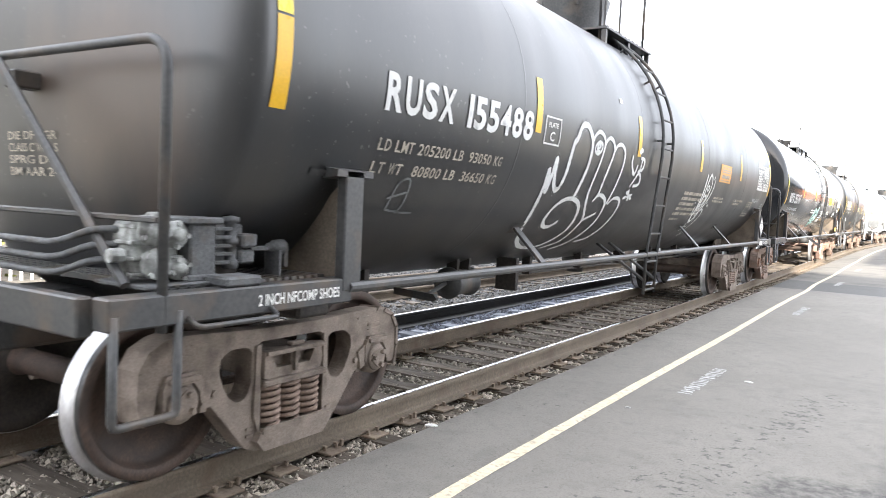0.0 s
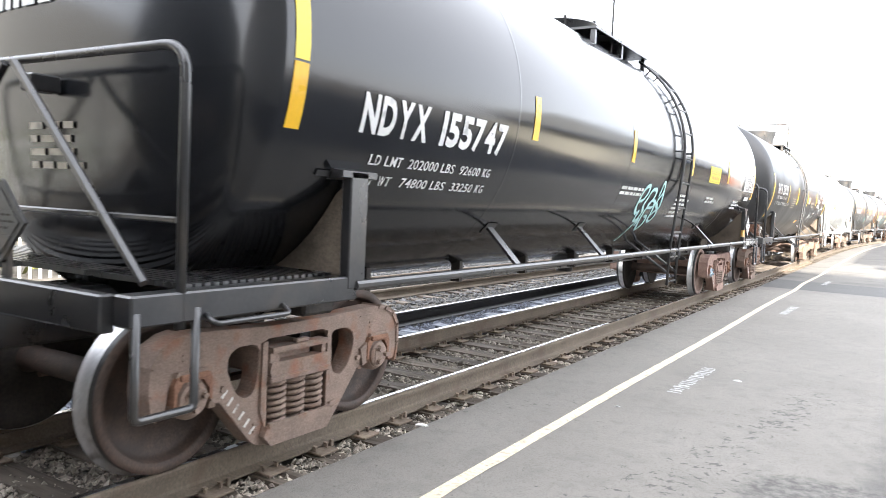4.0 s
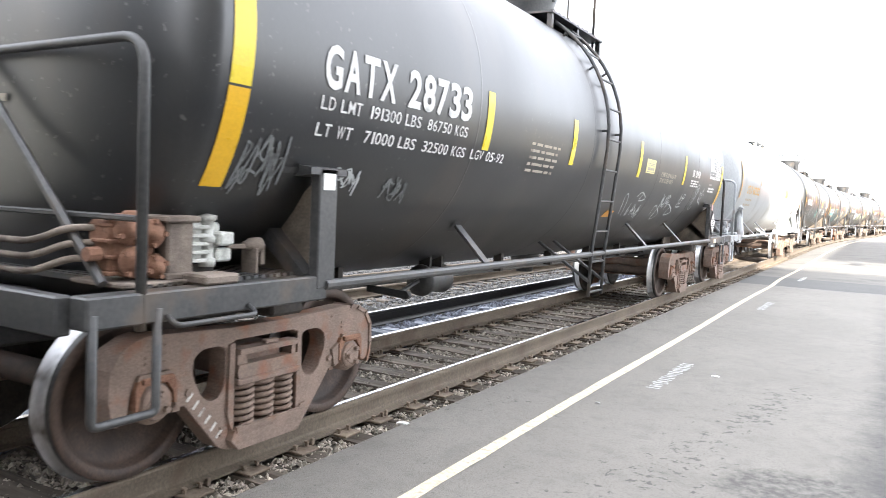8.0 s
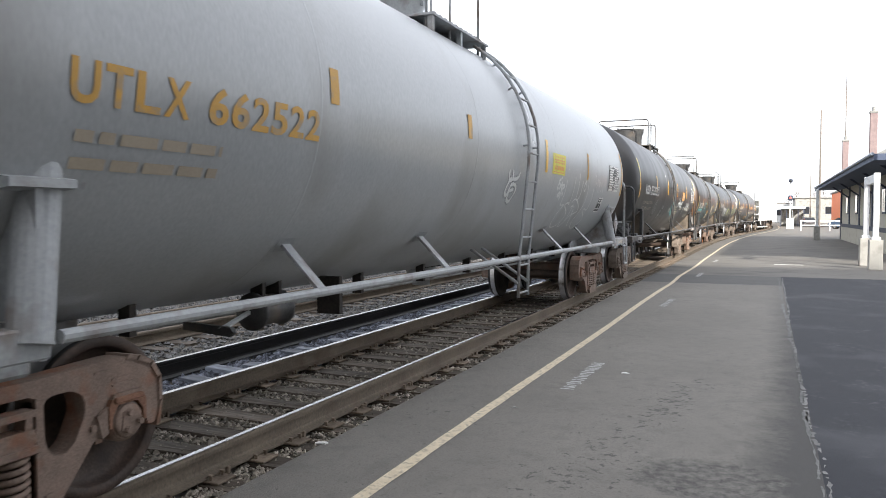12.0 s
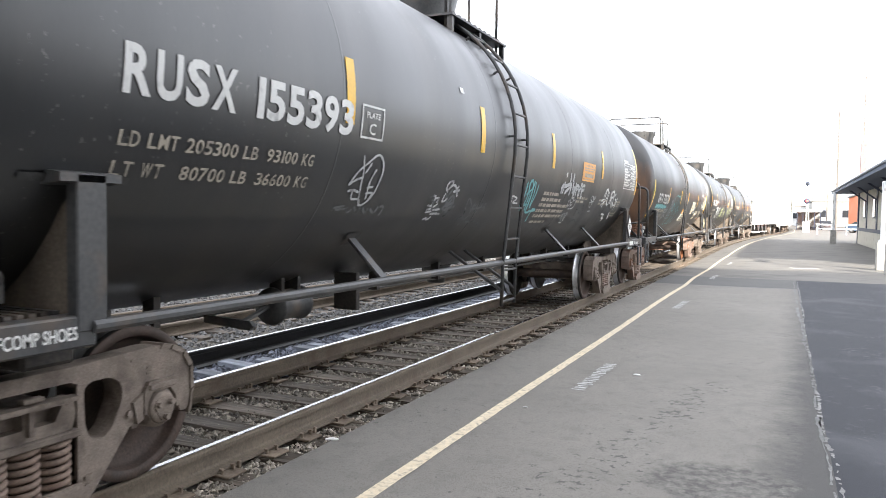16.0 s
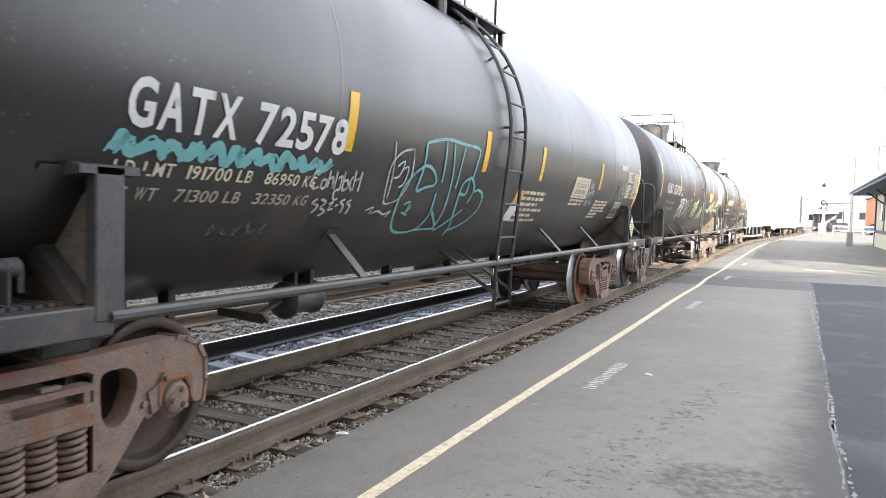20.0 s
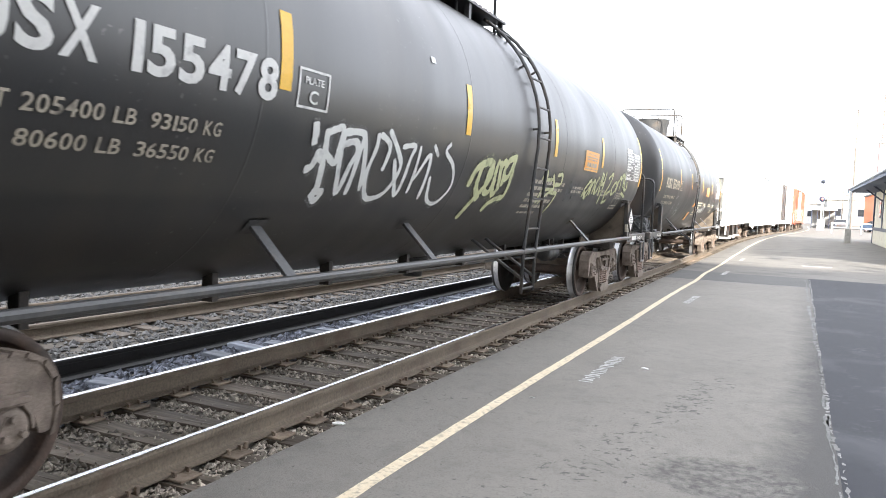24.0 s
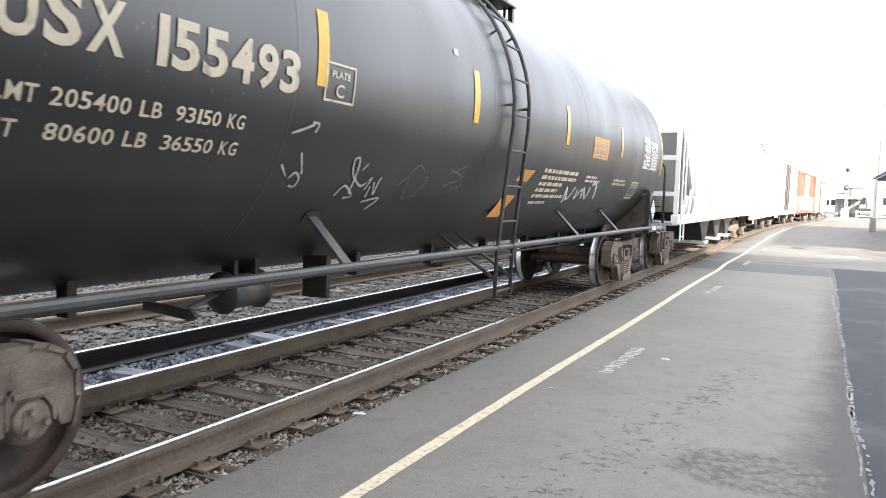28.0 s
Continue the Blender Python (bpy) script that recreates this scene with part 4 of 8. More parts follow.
def side_gear(car, h, mat, struts, flip):
    """Side pipes and braces along the tank, and the gear hanging below it."""
    for sx in (1, -1):
        run = part("side_pipe", rod(bmesh.new(), (sx * 1.46, -h, 1.12), (sx * 1.46, h, 1.12), 0.034, 10), mat, car, "long side handrail pipe")
        for y in struts:
            a = -43
            top = on_tank(y, a, -0.01)
            b = bmesh.new()
            p, q = Vector((sx * top.x, top.y, top.z)), Vector((sx * 1.44, y, 1.13))
            d = (q - p).normalized()
            side = Vector((0, 0, 1)).cross(d).normalized() * 0.05
            up = d.cross(side).normalized() * 0.012
            vs = [[b.verts.new(c + side * i + up * j) for i, j in ((-1, -1), (1, -1), (1, 1), (-1, 1))] for c in (p, q)]
            for k in range(4):
                b.faces.new((vs[0][k], vs[0][(k + 1) % 4], vs[1][(k + 1) % 4], vs[1][k]))
            b.faces.new(vs[0][::-1])
            b.faces.new(vs[1])
            bmesh.ops.recalc_face_normals(b, faces=b.faces)
            part("pipe_brace", b, mat, run)
            part("foot_pad", decal(y - 0.1, y + 0.1, a - 2.5, a + 2.5, 0.008) if sx > 0 else B(-1.2, -1.1, y - 0.1, y + 0.1, 1.36, 1.46), mat, run)
    part("train_line", pipe(bmesh.new(), [(0.55, -h + 0.6, 0.93), (0.55, h - 0.6, 0.93)], 0.025, 8), mat, car, "brake train line under the tank")
    part("brake_rod", rod(bmesh.new(), (0.25, -h + 0.8, 0.86), (0.25, h - 0.8, 0.80), 0.02, 6), mat, car)
    for y in np.arange(-h + 1.3, h - 1.0, 1.55):
        part("hanger", B(0.5, 0.6, y - 0.03, y + 0.03, 0.88, ZC - R + 0.12), AXLE, car)
    part("outlet_valve", lathe(bmesh.new(), [(0.72, 0.0), (0.72, 0.12), (0.80, 0.13), (0.85, 0.2), (0.98, 0.2), (1.1, 0.24)], "z", 18, (0, 0.35, 0)), mat, car, "bottom outlet valve")
    part("skid", B(-0.22, 0.22, 0.05, 0.65, 0.97, 1.05, bev=0.02), AXLE, car)
    def along(y0, y1):
        return sorted((flip * y0, flip * y1))
    def station_y(d):
        return flip * (-h + d)
    part("brake_lever", slab(bmesh.new(), [(0.30, 0.80), (0.74, 0.77), (0.78, 0.80), (0.74, 0.84), (0.30, 0.86)], *along(-h + 2.1, -h + 2.14), "y"), FRAME_BLACK, car, "dusty flat brake lever")
    cyl = part("brake_cylinder", lathe(bmesh.new(), [(station_y(2.5), 0.0), (station_y(2.5), 0.06), (station_y(2.53), 0.15), (station_y(2.56), 0.155), (station_y(2.58), 0.125), (station_y(2.88), 0.125),
                                                     (station_y(2.90), 0.145), (station_y(2.93), 0.145), (station_y(2.97), 0.10), (station_y(3.0), 0.0)], "y", 20, (0.62, 0, 0.90)), FRAME_BLACK, car, "dusty black brake cylinder")
    part("push_rod", rod(bmesh.new(), (0.62, station_y(2.5), 0.90), (0.66, station_y(2.12), 0.82), 0.022, 6), mat, cyl)
    for d in (2.62, 2.84):
        part("saddle", B(0.56, 0.68, *along(-h + d - 0.02, -h + d + 0.02), 1.0, ZC - R + 0.16), AXLE, cyl)
    if flip < 0 or h < 6.5:
        return
    part("valve_bracket", B(0.62, 0.86, *along(-h + 3.5, -h + 3.56), 0.78, 1.12, bev=0.005), AXLE, car)


def hand_brake(car, y, mat):
    """Hand brake on the trailing end: post, dusty gear housing, spoked wheel, notched bracket and chain."""
    hb = part("hand_brake", slab(bmesh.new(), smooth_loop([(0.34, 1.72), (0.60, 1.66), (0.76, 1.78), (0.77, 2.02), (0.66, 2.12), (0.40, 2.14), (0.28, 2.0)], 0.06), y - 0.16, y - 0.03, "y"), TRUCK_DUST, car, "dusty hand brake housing with wheel")
    part("boss", lathe(bmesh.new(), [(y - 0.05, 0.0), (y - 0.04, 0.13), (y - 0.01, 0.12), (y + 0.0, 0.06), (y + 0.05, 0.05), (y + 0.06, 0.0)], "y", 16, (0.42, 0, 1.95)), TRUCK_DUST, hb)
    part("bracket", slab(bmesh.new(), [(0.72, 1.92), (0.95, 1.92), (0.95, 1.84), (0.85, 1.82), (0.85, 1.74), (0.95, 1.72), (0.95, 1.64), (0.72, 1.64)], y - 0.15, y - 0.12, "y"), TRUCK_DUST, hb, "notched tan bracket plate")
    ring = [(0.42 + 0.27 * math.cos(a), y + 0.06, 1.95 + 0.27 * math.sin(a)) for a in (2 * math.pi * k / 28 for k in range(29))]
    part("brake_wheel", pipe(bmesh.new(), ring, 0.02, 7), mat, hb, "round brake wheel")
    for k in range(5):
        a = 2 * math.pi * k / 5 + 0.3
        part("spoke", rod(bmesh.new(), (0.42 + 0.04 * math.cos(a), y + 0.04, 1.95 + 0.04 * math.sin(a)), (0.42 + 0.27 * math.cos(a), y + 0.06, 1.95 + 0.27 * math.sin(a)), 0.014, 6), mat, hb)
    for k in range(7):
        ch = bmesh.new()
        loop = [(0.57 + (0.024 if k % 2 else 0.006) * math.cos(t), y - 0.1 + (0.006 if k % 2 else 0.024) * math.cos(t), 1.66 - 0.062 * k + 0.042 * math.sin(t)) for t in (2 * math.pi * i / 8 for i in range(9))]
        part("chain_link", pipe(ch, loop, 0.010, 5), TRUCK_RUST, hb)
    part("post", B(0.46, 0.62, y - 0.20, y - 0.16, 1.1, 2.12, bev=0.01), mat, hb)


def tank_car(label, y, h, shell, mat=None, deck=None, struts=(-3.96, 1.9, 4.23), lad=(-0.97, -0.50), dome=-0.3, frame_mat=None, wheel_mat=None, valve=True,
             caps=(None, None), seed=0, pale=None, tall=0.5, round_post=False, ends=None, flip=1, aft=None, aft_deck=None, fore=None, fitting=None, valve_mat=None, hoops=2, frames=None, valve_pale=None, shell_ends=None, seat=None):
    mat = mat or FRAME_BLACK
    deck = deck or h + 1.62
    car = thing("tank_car", label, "tank car", "tank cars of the train")
    length = h + 0.72
    front, rear = shell_ends or (length, length)
    FRONTS[car] = front
    part("tank", tank_shell(front, rear), shell, car)
    for k in (-0.62, -0.2, 0.24, 0.64):
        part("weld_seam", lathe(bmesh.new(), [(k * length - 0.012, R + 0.0005), (k * length - 0.006, R + 0.0018), (k * length + 0.006, R + 0.0018), (k * length + 0.012, R + 0.0005)],
                                "y", 72, (0, 0, ZC)), shell, car)
    for s in (-1, 1):
        hs = (aft or h) if s > 0 else (fore or h)
        car_end(car, s, hs, aft_deck if s > 0 and aft_deck else deck, mat, round_post=round_post, strut=valve and fitting is not None, seat=seat if s > 0 else None)
        truck(car, s * hs, (frames or {}).get(s, frame_mat), (ends or {}).get(s, wheel_mat), caps[0 if s < 0 else 1], seed=seed + s)
    hand_brake(car, h + 1.40, mat)
    ladder(car, lad[0], lad[1], mat)
    side_gear(car, h, mat, struts, flip)
    top_fittings(car, dome, mat, tall, walk_ends=(-1.25, 0.8 if flip < 0 else 0.45), hoops=hoops)
    if valve:
        brake_valve(car, -h - 0.98, pale or valve_mat or TRUCK_DUST, pale or fitting or valve_mat or TRUCK_DUST, pale or valve_pale or valve_mat)
    return car


CARS = []            # (car, place of its middle along the train)
car_a = tank_car("black tank car with white lettering and bubble graffiti", 0, 6.87, TANK_RUSTED, lad=(-0.95, -0.51), seed=1, valve_mat=VALVE_GREY, valve_pale=VALVE_PALE, aft=6.78, fore=6.85, shell_ends=(7.65, 7.52), seat=6.855)
car_b = tank_car("glossy black tank car with yellow reflectors", 0, 6.72, TANK_GLOSS, FRAME_GLOSS, lad=(0.68, 1.13), struts=(-4.3, -2.05, 3.72), flip=-1, valve=False, frame_mat=TRUCK_RUST, frames={1: TRUCK_RED}, ends={1: WHEEL_TAN}, hoops=0, tall=0.18, seed=2, caps=(None, (CAP_BLUE, RUSTY)), aft=6.62, shell_ends=(7.45, 7.1))
car_c = tank_car("dark grey tank car with long yellow reflectors", 0, 6.10, TANK_DARK, lad=(-1.12, -0.65), struts=(-3.8, 1.46, 3.7), frame_mat=TRUCK_RUST, tall=0.4, seed=3, fitting=FITTING, hoops=1, aft=5.95, shell_ends=(7.03, 6.76), seat=6.02)
car_d = tank_car("pale grey tank car with faded orange lettering", 0, 6.82, TANK_GREY, FRAME_GREY, lad=(0.15, 0.56), struts=(-4.55, -2.15, 2.54, 4.74), frame_mat=TRUCK_RUST, dome=-0.7,
                 tall=0.3, pale=FRAME_GREY, seed=4, round_post=True, aft=6.79, fore=6.89, shell_ends=(7.72, 7.46), seat=6.66)
car_e = tank_car("black tank car covered with small graffiti tags", 0, 6.85, TANK_RUSTED, lad=(-1.07, -0.63), struts=(-3.9, 1.88, 4.19), seed=5, valve_mat=VALVE_GREY, aft=6.79, shell_ends=(7.76, 7.37), seat=6.66)
car_f = tank_car("black tank car with teal graffiti outline", 0, 6.22, TANK_DUSTY, lad=(-1.07, -0.60), struts=(-3.78, 1.55, 3.75), frame_mat=TRUCK_RUST, dome=-0.4, tall=0.36, seed=6, valve_mat=VALVE_GREY, valve_pale=RUSTY, fitting=FITTING, ends={1: WHEEL_ORANGE}, aft=6.14, shell_ends=(7.11, 6.77), seat=6.085)
car_g = tank_car("black tank car with pale green sprayed graffiti", 0, 6.92, TANK_BLACK, lad=(0.33, 0.76), struts=(-4.3, -2.09, 3.68), flip=-1, valve=False, seed=7, aft=6.72, aft_deck=8.44, shell_ends=(7.77, 7.36), seat=6.59)
car_h = tank_car("black tank car with cream lettering, last of the tank cars", 0, 6.87, TANK_RUSTED, lad=(-1.2, -0.78), seed=8, valve_mat=VALVE_GREY, shell_ends=(7.77, 7.37), seat=6.7, fore=7.05)
CARS += [(car_a, 10.316), (car_b, 27.586), (car_c, 44.06), (car_d, 60.68), (car_e, 77.84), (car_f, 94.217), (car_g, 110.742), (car_h, 127.666)]

# ---- lettering, reflectors, placards and graffiti on the cars ----
def paint(name, c, rough=0.55, worn=None, amount=0.12):
    return surf(name, tuple(v * 0.88 for v in c), c, rough, coarse=5, fine=60, bump=0.02, dirt=worn, dirt_amount=amount if worn else 0, dirt_scale=9)


P_WHITE = paint("paint_white", (0.72, 0.72, 0.70), worn=(0.3, 0.3, 0.3))
P_CREAM = paint("paint_cream", (0.70, 0.62, 0.47), worn=(0.25, 0.22, 0.18))
P_DUSTY = paint("paint_dusty", (0.42, 0.38, 0.31), worn=(0.12, 0.11, 0.10), amount=0.3)
P_ORANGE = paint("paint_orange", (0.60, 0.34, 0.07), worn=(0.32, 0.27, 0.2), amount=0.3)
R_YELLOW = paint("reflector_yellow", (0.80, 0.46, 0.02), 0.3)
R_LEMON = paint("reflector_lemon", (0.80, 0.62, 0.03), 0.3)
SIGN_ORANGE = paint("sign_orange", (0.78, 0.36, 0.06), 0.4, worn=(0.5, 0.3, 0.12))
SIGN_YELLOW = paint("sign_yellow", (0.75, 0.68, 0.05), 0.4, worn=(0.5, 0.45, 0.1))
SIGN_WHITE = paint("sign_white", (0.78, 0.78, 0.75), 0.4, worn=(0.45, 0.45, 0.43))
SIGN_BLACK = paint("sign_black", (0.03, 0.03, 0.03), 0.5)
SIGN_RED = paint("sign_red", (0.45, 0.05, 0.04), 0.5)
GW = paint("spray_white", (0.70, 0.71, 0.69), 0.6, worn=(0.4, 0.4, 0.4))
GP = paint("spray_pale", (0.48, 0.50, 0.50), 0.6, worn=(0.15, 0.15, 0.15), amount=0.3)
GF = paint("spray_faint", (0.17, 0.18, 0.18), 0.7, worn=(0.06, 0.06, 0.06), amount=0.4)
GC = paint("spray_cyan", (0.45, 0.72, 0.70), 0.5)
GT = paint("spray_teal", (0.18, 0.46, 0.47), 0.5, worn=(0.07, 0.2, 0.2))
GG = paint("spray_green", (0.50, 0.52, 0.30), 0.6, worn=(0.22, 0.23, 0.14), amount=0.3)


def text_mesh(body, bold=0.012):
    """Flat lettering scaled into the unit square."""
    cu = bpy.data.curves.new("lettering", "FONT")
    cu.body, cu.offset, cu.resolution_u = body, bold, 3
    ob = new("lettering_source", cu)
    bpy.context.view_layer.update()
    me = bpy.data.meshes.new_from_object(ob.evaluated_get(bpy.context.evaluated_depsgraph_get()))
    bpy.data.objects.remove(ob)
    bpy.data.curves.remove(cu)
    bm = bmesh.new()
    bm.from_mesh(me)
    bpy.data.meshes.remove(me)
    xs, ys = [v.co.x for v in bm.verts], [v.co.y for v in bm.verts]
    for v in bm.verts:
        v.co = Vector(((v.co.x - min(xs)) / (max(xs) - min(xs)), (v.co.y - min(ys)) / (max(ys) - min(ys)), 0))
    return bm


GLYPHS = {}


def glyph(ch, bold):
    """One letter: corners with x from 0 to 1 and y in cap heights, and faces."""
    bm = text_mesh("H" + ch, bold)
    bm.verts.ensure_lookup_table()
    cu = [v.co.copy() for v in bm.verts]
    faces = [[v.index for v in f.verts] for f in bm.faces]
    # the H is one island of its own: leave out what hangs together with the first corner
    near, grew = {bm.verts[min(range(len(cu)), key=lambda i: cu[i].x)].index}, True
    while grew:
        size = len(near)
        for f in faces:
            if near & set(f):
                near |= set(f)
        grew = len(near) > size
    h0, h1 = min(cu[i].y for i in near), max(cu[i].y for i in near)
    rest = [i for i in range(len(cu)) if i not in near]
    x0, x1 = min(cu[i].x for i in rest), max(cu[i].x for i in rest)
    spot = {i: k for k, i in enumerate(rest)}
    bm.free()
    return [((cu[i].x - x0) / (x1 - x0), (cu[i].y - h0) / (h1 - h0)) for i in rest], [[spot[i] for i in f] for f in faces if f[0] in spot]


def condensed(body, bold):
    """A line of narrow sign-painter's capitals, each letter as wide as the next, in the unit square."""
    bm = bmesh.new()
    x, cells = 0.0, []
    for k, ch in enumerate(body):
        w = 0.36 if ch in "1I\"" else 0.45 if ch in "-.\u00b0" else 1.12 if ch in "MWX" else 0.55 if ch == " " and body[k - 1] == " " else 0.75 if ch == " " else 1.0
        x += 0.16 if ch == "1" else 0.0
        cells.append((ch, x, w))
        x += w + (0.16 if ch != " " else 0.0)
    total = x - 0.16
    for ch, at, w in cells:
        if ch == " ":
            continue
        if (ch, bold) not in GLYPHS:
            GLYPHS[ch, bold] = glyph(ch, bold)
        pts, faces = GLYPHS[ch, bold]
        vs = [bm.verts.new(((at + w * px) / total, py, 0)) for px, py in pts]
        for f in faces:
            bm.faces.new([vs[i] for i in f])
    return bm


def tank_text(car, body, y0, y1, a0, a1, mat, label="painted lettering", bold=0.012):
    bm = condensed(body, bold)
    for v in bm.verts:
        v.co = Vector((y0 + (y1 - y0) * v.co.x, radians(a0 + (a1 - a0) * v.co.y) * R, 0))
    step = radians(1.6) * R
    for k in range(int(radians(a0) * R / step) - 1, int(radians(a1) * R / step) + 2):
        bmesh.ops.bisect_plane(bm, geom=list(bm.verts) + list(bm.edges) + list(bm.faces), plane_co=(0, k * step, 0), plane_no=(0, 1, 0))
    return part("lettering", wrap(bm, 0.006), mat, car, label)


def bars(car, y0, y1, top, rows, mat, tall=1.6, gap=2.7, seed=0, ragged=0.35, label="stencilled text too small to read"):
    """Unreadable small print: rows of plain bars of uneven length."""
    rnd = random.Random(seed)
    bm = bmesh.new()
    for k in range(rows):
        a = top - gap * k
        y, end = y0, y1 - (y1 - y0) * ragged * rnd.random()
        while y < end - 0.02:
            w = min(rnd.uniform(0.06, 0.26), end - y)
            vs = [bm.verts.new(on_tank(yy, aa, 0.005)) for yy, aa in ((y, a - tall), (y + w, a - tall), (y + w, a), (y, a))]
            bm.faces.new(vs)
            y += w + 0.035
    return part("stencil_text", bm, mat, car, label)


def reflector(car, y, a1, a0, mat=None, w=0.115):
    if a1 - a0 > 25:
        mid = (a0 + a1) / 2
        part("reflector", decal(y - w / 2, y + w / 2, a0, mid - 0.25, 0.005), R_YELLOW if mat in (None, R_LEMON) else mat, car, "orange-yellow reflective strip")
        return part("reflector", decal(y - w / 2, y + w / 2, mid + 0.25, a1, 0.005), R_LEMON if mat in (None, R_LEMON) else mat, car, "yellow reflective strip")
    return part("reflector", decal(y - w / 2, y + w / 2, a0, a1, 0.005), mat or R_YELLOW, car, "yellow reflective strip")


def frame_lines(bm, y0, y1, a0, a1, w=0.018):
    d = math.degrees(w / R)
    for p in ((y0, y1, a1 - d, a1), (y0, y1, a0, a0 + d), (y0, y0 + w, a0, a1), (y1 - w, y1, a0, a1)):
        bm.from_mesh(quad(*p))


def quad(y0, y1, a0, a1, off=0.006):
    bm = decal(y0, y1, a0, a1, off)
    me = bpy.data.meshes.new("quad")
    bm.to_mesh(me)
    bm.free()
    return me


def data_table(car, y0, y1, a0, a1, mat, seed=0):
    """Framed test record: rows and columns of small white fields."""
    rnd = random.Random(seed)
    bm = bmesh.new()
    frame_lines(bm, y0, y1, a0, a1, 0.012)
    n = 10
    h = (a1 - a0) / n
    cols = (0.03, 0.50, 0.56, 0.72, 0.75, 0.86, 0.88, 0.97)
    for k in range(n):
        lo, hi = a0 + h * k, a0 + h * (k + 1)
        bm.from_mesh(quad(y0, y1, lo - 0.12, lo + 0.12))
        for i in range(0, 8, 2):
            if rnd.random() < 0.88:
                u0, u1 = cols[i], cols[i + 1]
                if i == 0:
                    u1 = rnd.uniform(0.25, 0.5)
                bm.from_mesh(quad(y0 + (y1 - y0) * u0, y0 + (y1 - y0) * u1, lo + h * 0.28, hi - h * 0.2))
    for c in (0.53, 0.735, 0.87):
        bm.from_mesh(quad(y0 + (y1 - y0) * c - 0.004, y0 + (y1 - y0) * c + 0.004, a0, a1))
    return part("data_table", bm, mat, car, "white framed test record table")


def record_box(car, y0, y1, a0, a1, mat):
    """Outlined box split in fields, mostly empty."""
    bm = bmesh.new()
    frame_lines(bm, y0, y1, a0, a1, 0.03)
    bm.from_mesh(quad(y0, y1, a0 + 2.4, a0 + 3.1))
    ym = y0 + (y1 - y0) * 0.58
    bm.from_mesh(quad(ym - 0.012, ym + 0.012, a0 + 3, a1))
    for u, w in ((0.18, 0.3), (0.66, 0.24)):
        for k in range(2):
            bm.from_mesh(quad(y0 + (y1 - y0) * u, y0 + (y1 - y0) * (u + w), a1 - 2.8 - 1.6 * k, a1 - 1.8 - 1.6 * k))
    return part("record_box", bm, mat, car, "stencilled lubrication record box")


def notice(car, y0, y1, a0, a1, mat, ink, seed=0, label="emergency notice sticker with small print", heading="FOR CHEMICAL EMERGENCY"):
    """A sticker with lines of print as plain bars."""
    s = part("notice", decal(y0, y1, a0, a1, 0.005), mat, car, label)
    rnd = random.Random(seed)
    bm = bmesh.new()
    h = a1 - a0
    for lo, hi, m in (*(() if heading else ((0.80, 0.87, 0.15),)), (0.66, 0.73, 0.08), (0.54, 0.61, 0.12), (0.22, 0.42, 0.15), (0.08, 0.13, 0.06)):
        y, end = y0 + (y1 - y0) * m, y1 - (y1 - y0) * m
        while y < end - 0.02:
            w = min(rnd.uniform(0.04, 0.14), end - y)
            bm.from_mesh(quad(y, y + w, a0 + h * lo, a0 + h * hi, 0.009))
            y += w + 0.02
    tagged(part("print", bm, ink, s), kind="stuff")
    if heading:
        tm = text_mesh(heading, 0.01)
        for v in tm.verts:
            v.co = Vector((y0 + (y1 - y0) * (0.1 + 0.8 * v.co.x), radians(a0 + h * (0.80 + 0.09 * v.co.y)) * R, 0))
        part("heading", wrap(tm, 0.009), ink, s)
    return s


def plate_box(car, y0, y1, a0, a1, mat):
    bm = bmesh.new()
    frame_lines(bm, y0, y1, a0, a1, 0.016)
    p = part("plate_mark", bm, mat, car, "framed clearance plate mark")
    m = (y1 - y0) * 0.2
    h = a1 - a0
    for body, lo, hi in (("PLATE", 0.62, 0.80), ("C", 0.14, 0.48)):
        k = m if body == "PLATE" else (y1 - y0) * 0.36
        tm = text_mesh(body, 0.015)
        for v in tm.verts:
            v.co = Vector((y0 + k + (y1 - y0 - 2 * k) * v.co.x, radians(a0 + h * (lo + (hi - lo) * v.co.y)) * R, 0))
        part("letters", wrap(tm, 0.006), mat, p)


def catmull(pts, n=7):
    out = []
    q = [pts[0]] + pts + [pts[-1]]
    for a, b, c, d in zip(q, q[1:], q[2:], q[3:]):
        for i in range(n):
            t = i / n
            out.append(0.5 * ((2 * b) + (c - a) * t + (2 * a - 5 * b + 4 * c - d) * t * t + (3 * b - a - 3 * c + d) * t ** 3))
    return out + [pts[-1]]


def overspray(name, c):
    """Thin mist of paint round a sprayed line: mostly clear, with uneven cover."""
    m = paint(name, c, 0.7)
    n, l = m.node_tree.nodes, m.node_tree.links
    t = n.new("ShaderNodeTexNoise")
    t.inputs["Scale"].default_value, t.inputs["Detail"].default_value = 220.0, 2.0
    co = n.new("ShaderNodeTexCoord")
    l.new(co.outputs["Object"], t.inputs["Vector"])
    r = n.new("ShaderNodeMapRange")
    r.inputs["From Min"].default_value, r.inputs["From Max"].default_value, r.inputs["To Max"].default_value = 0.4, 0.75, 0.45
    l.new(t.outputs["Fac"], r.inputs["Value"])
    l.new(r.outputs[0], n["Principled BSDF"].inputs["Alpha"])
    return m


MIST = {GW.name: overspray("mist_white", (0.5, 0.5, 0.5)), GG.name: overspray("mist_green", (0.45, 0.47, 0.27)), GC.name: overspray("mist_cyan", (0.3, 0.5, 0.5))}


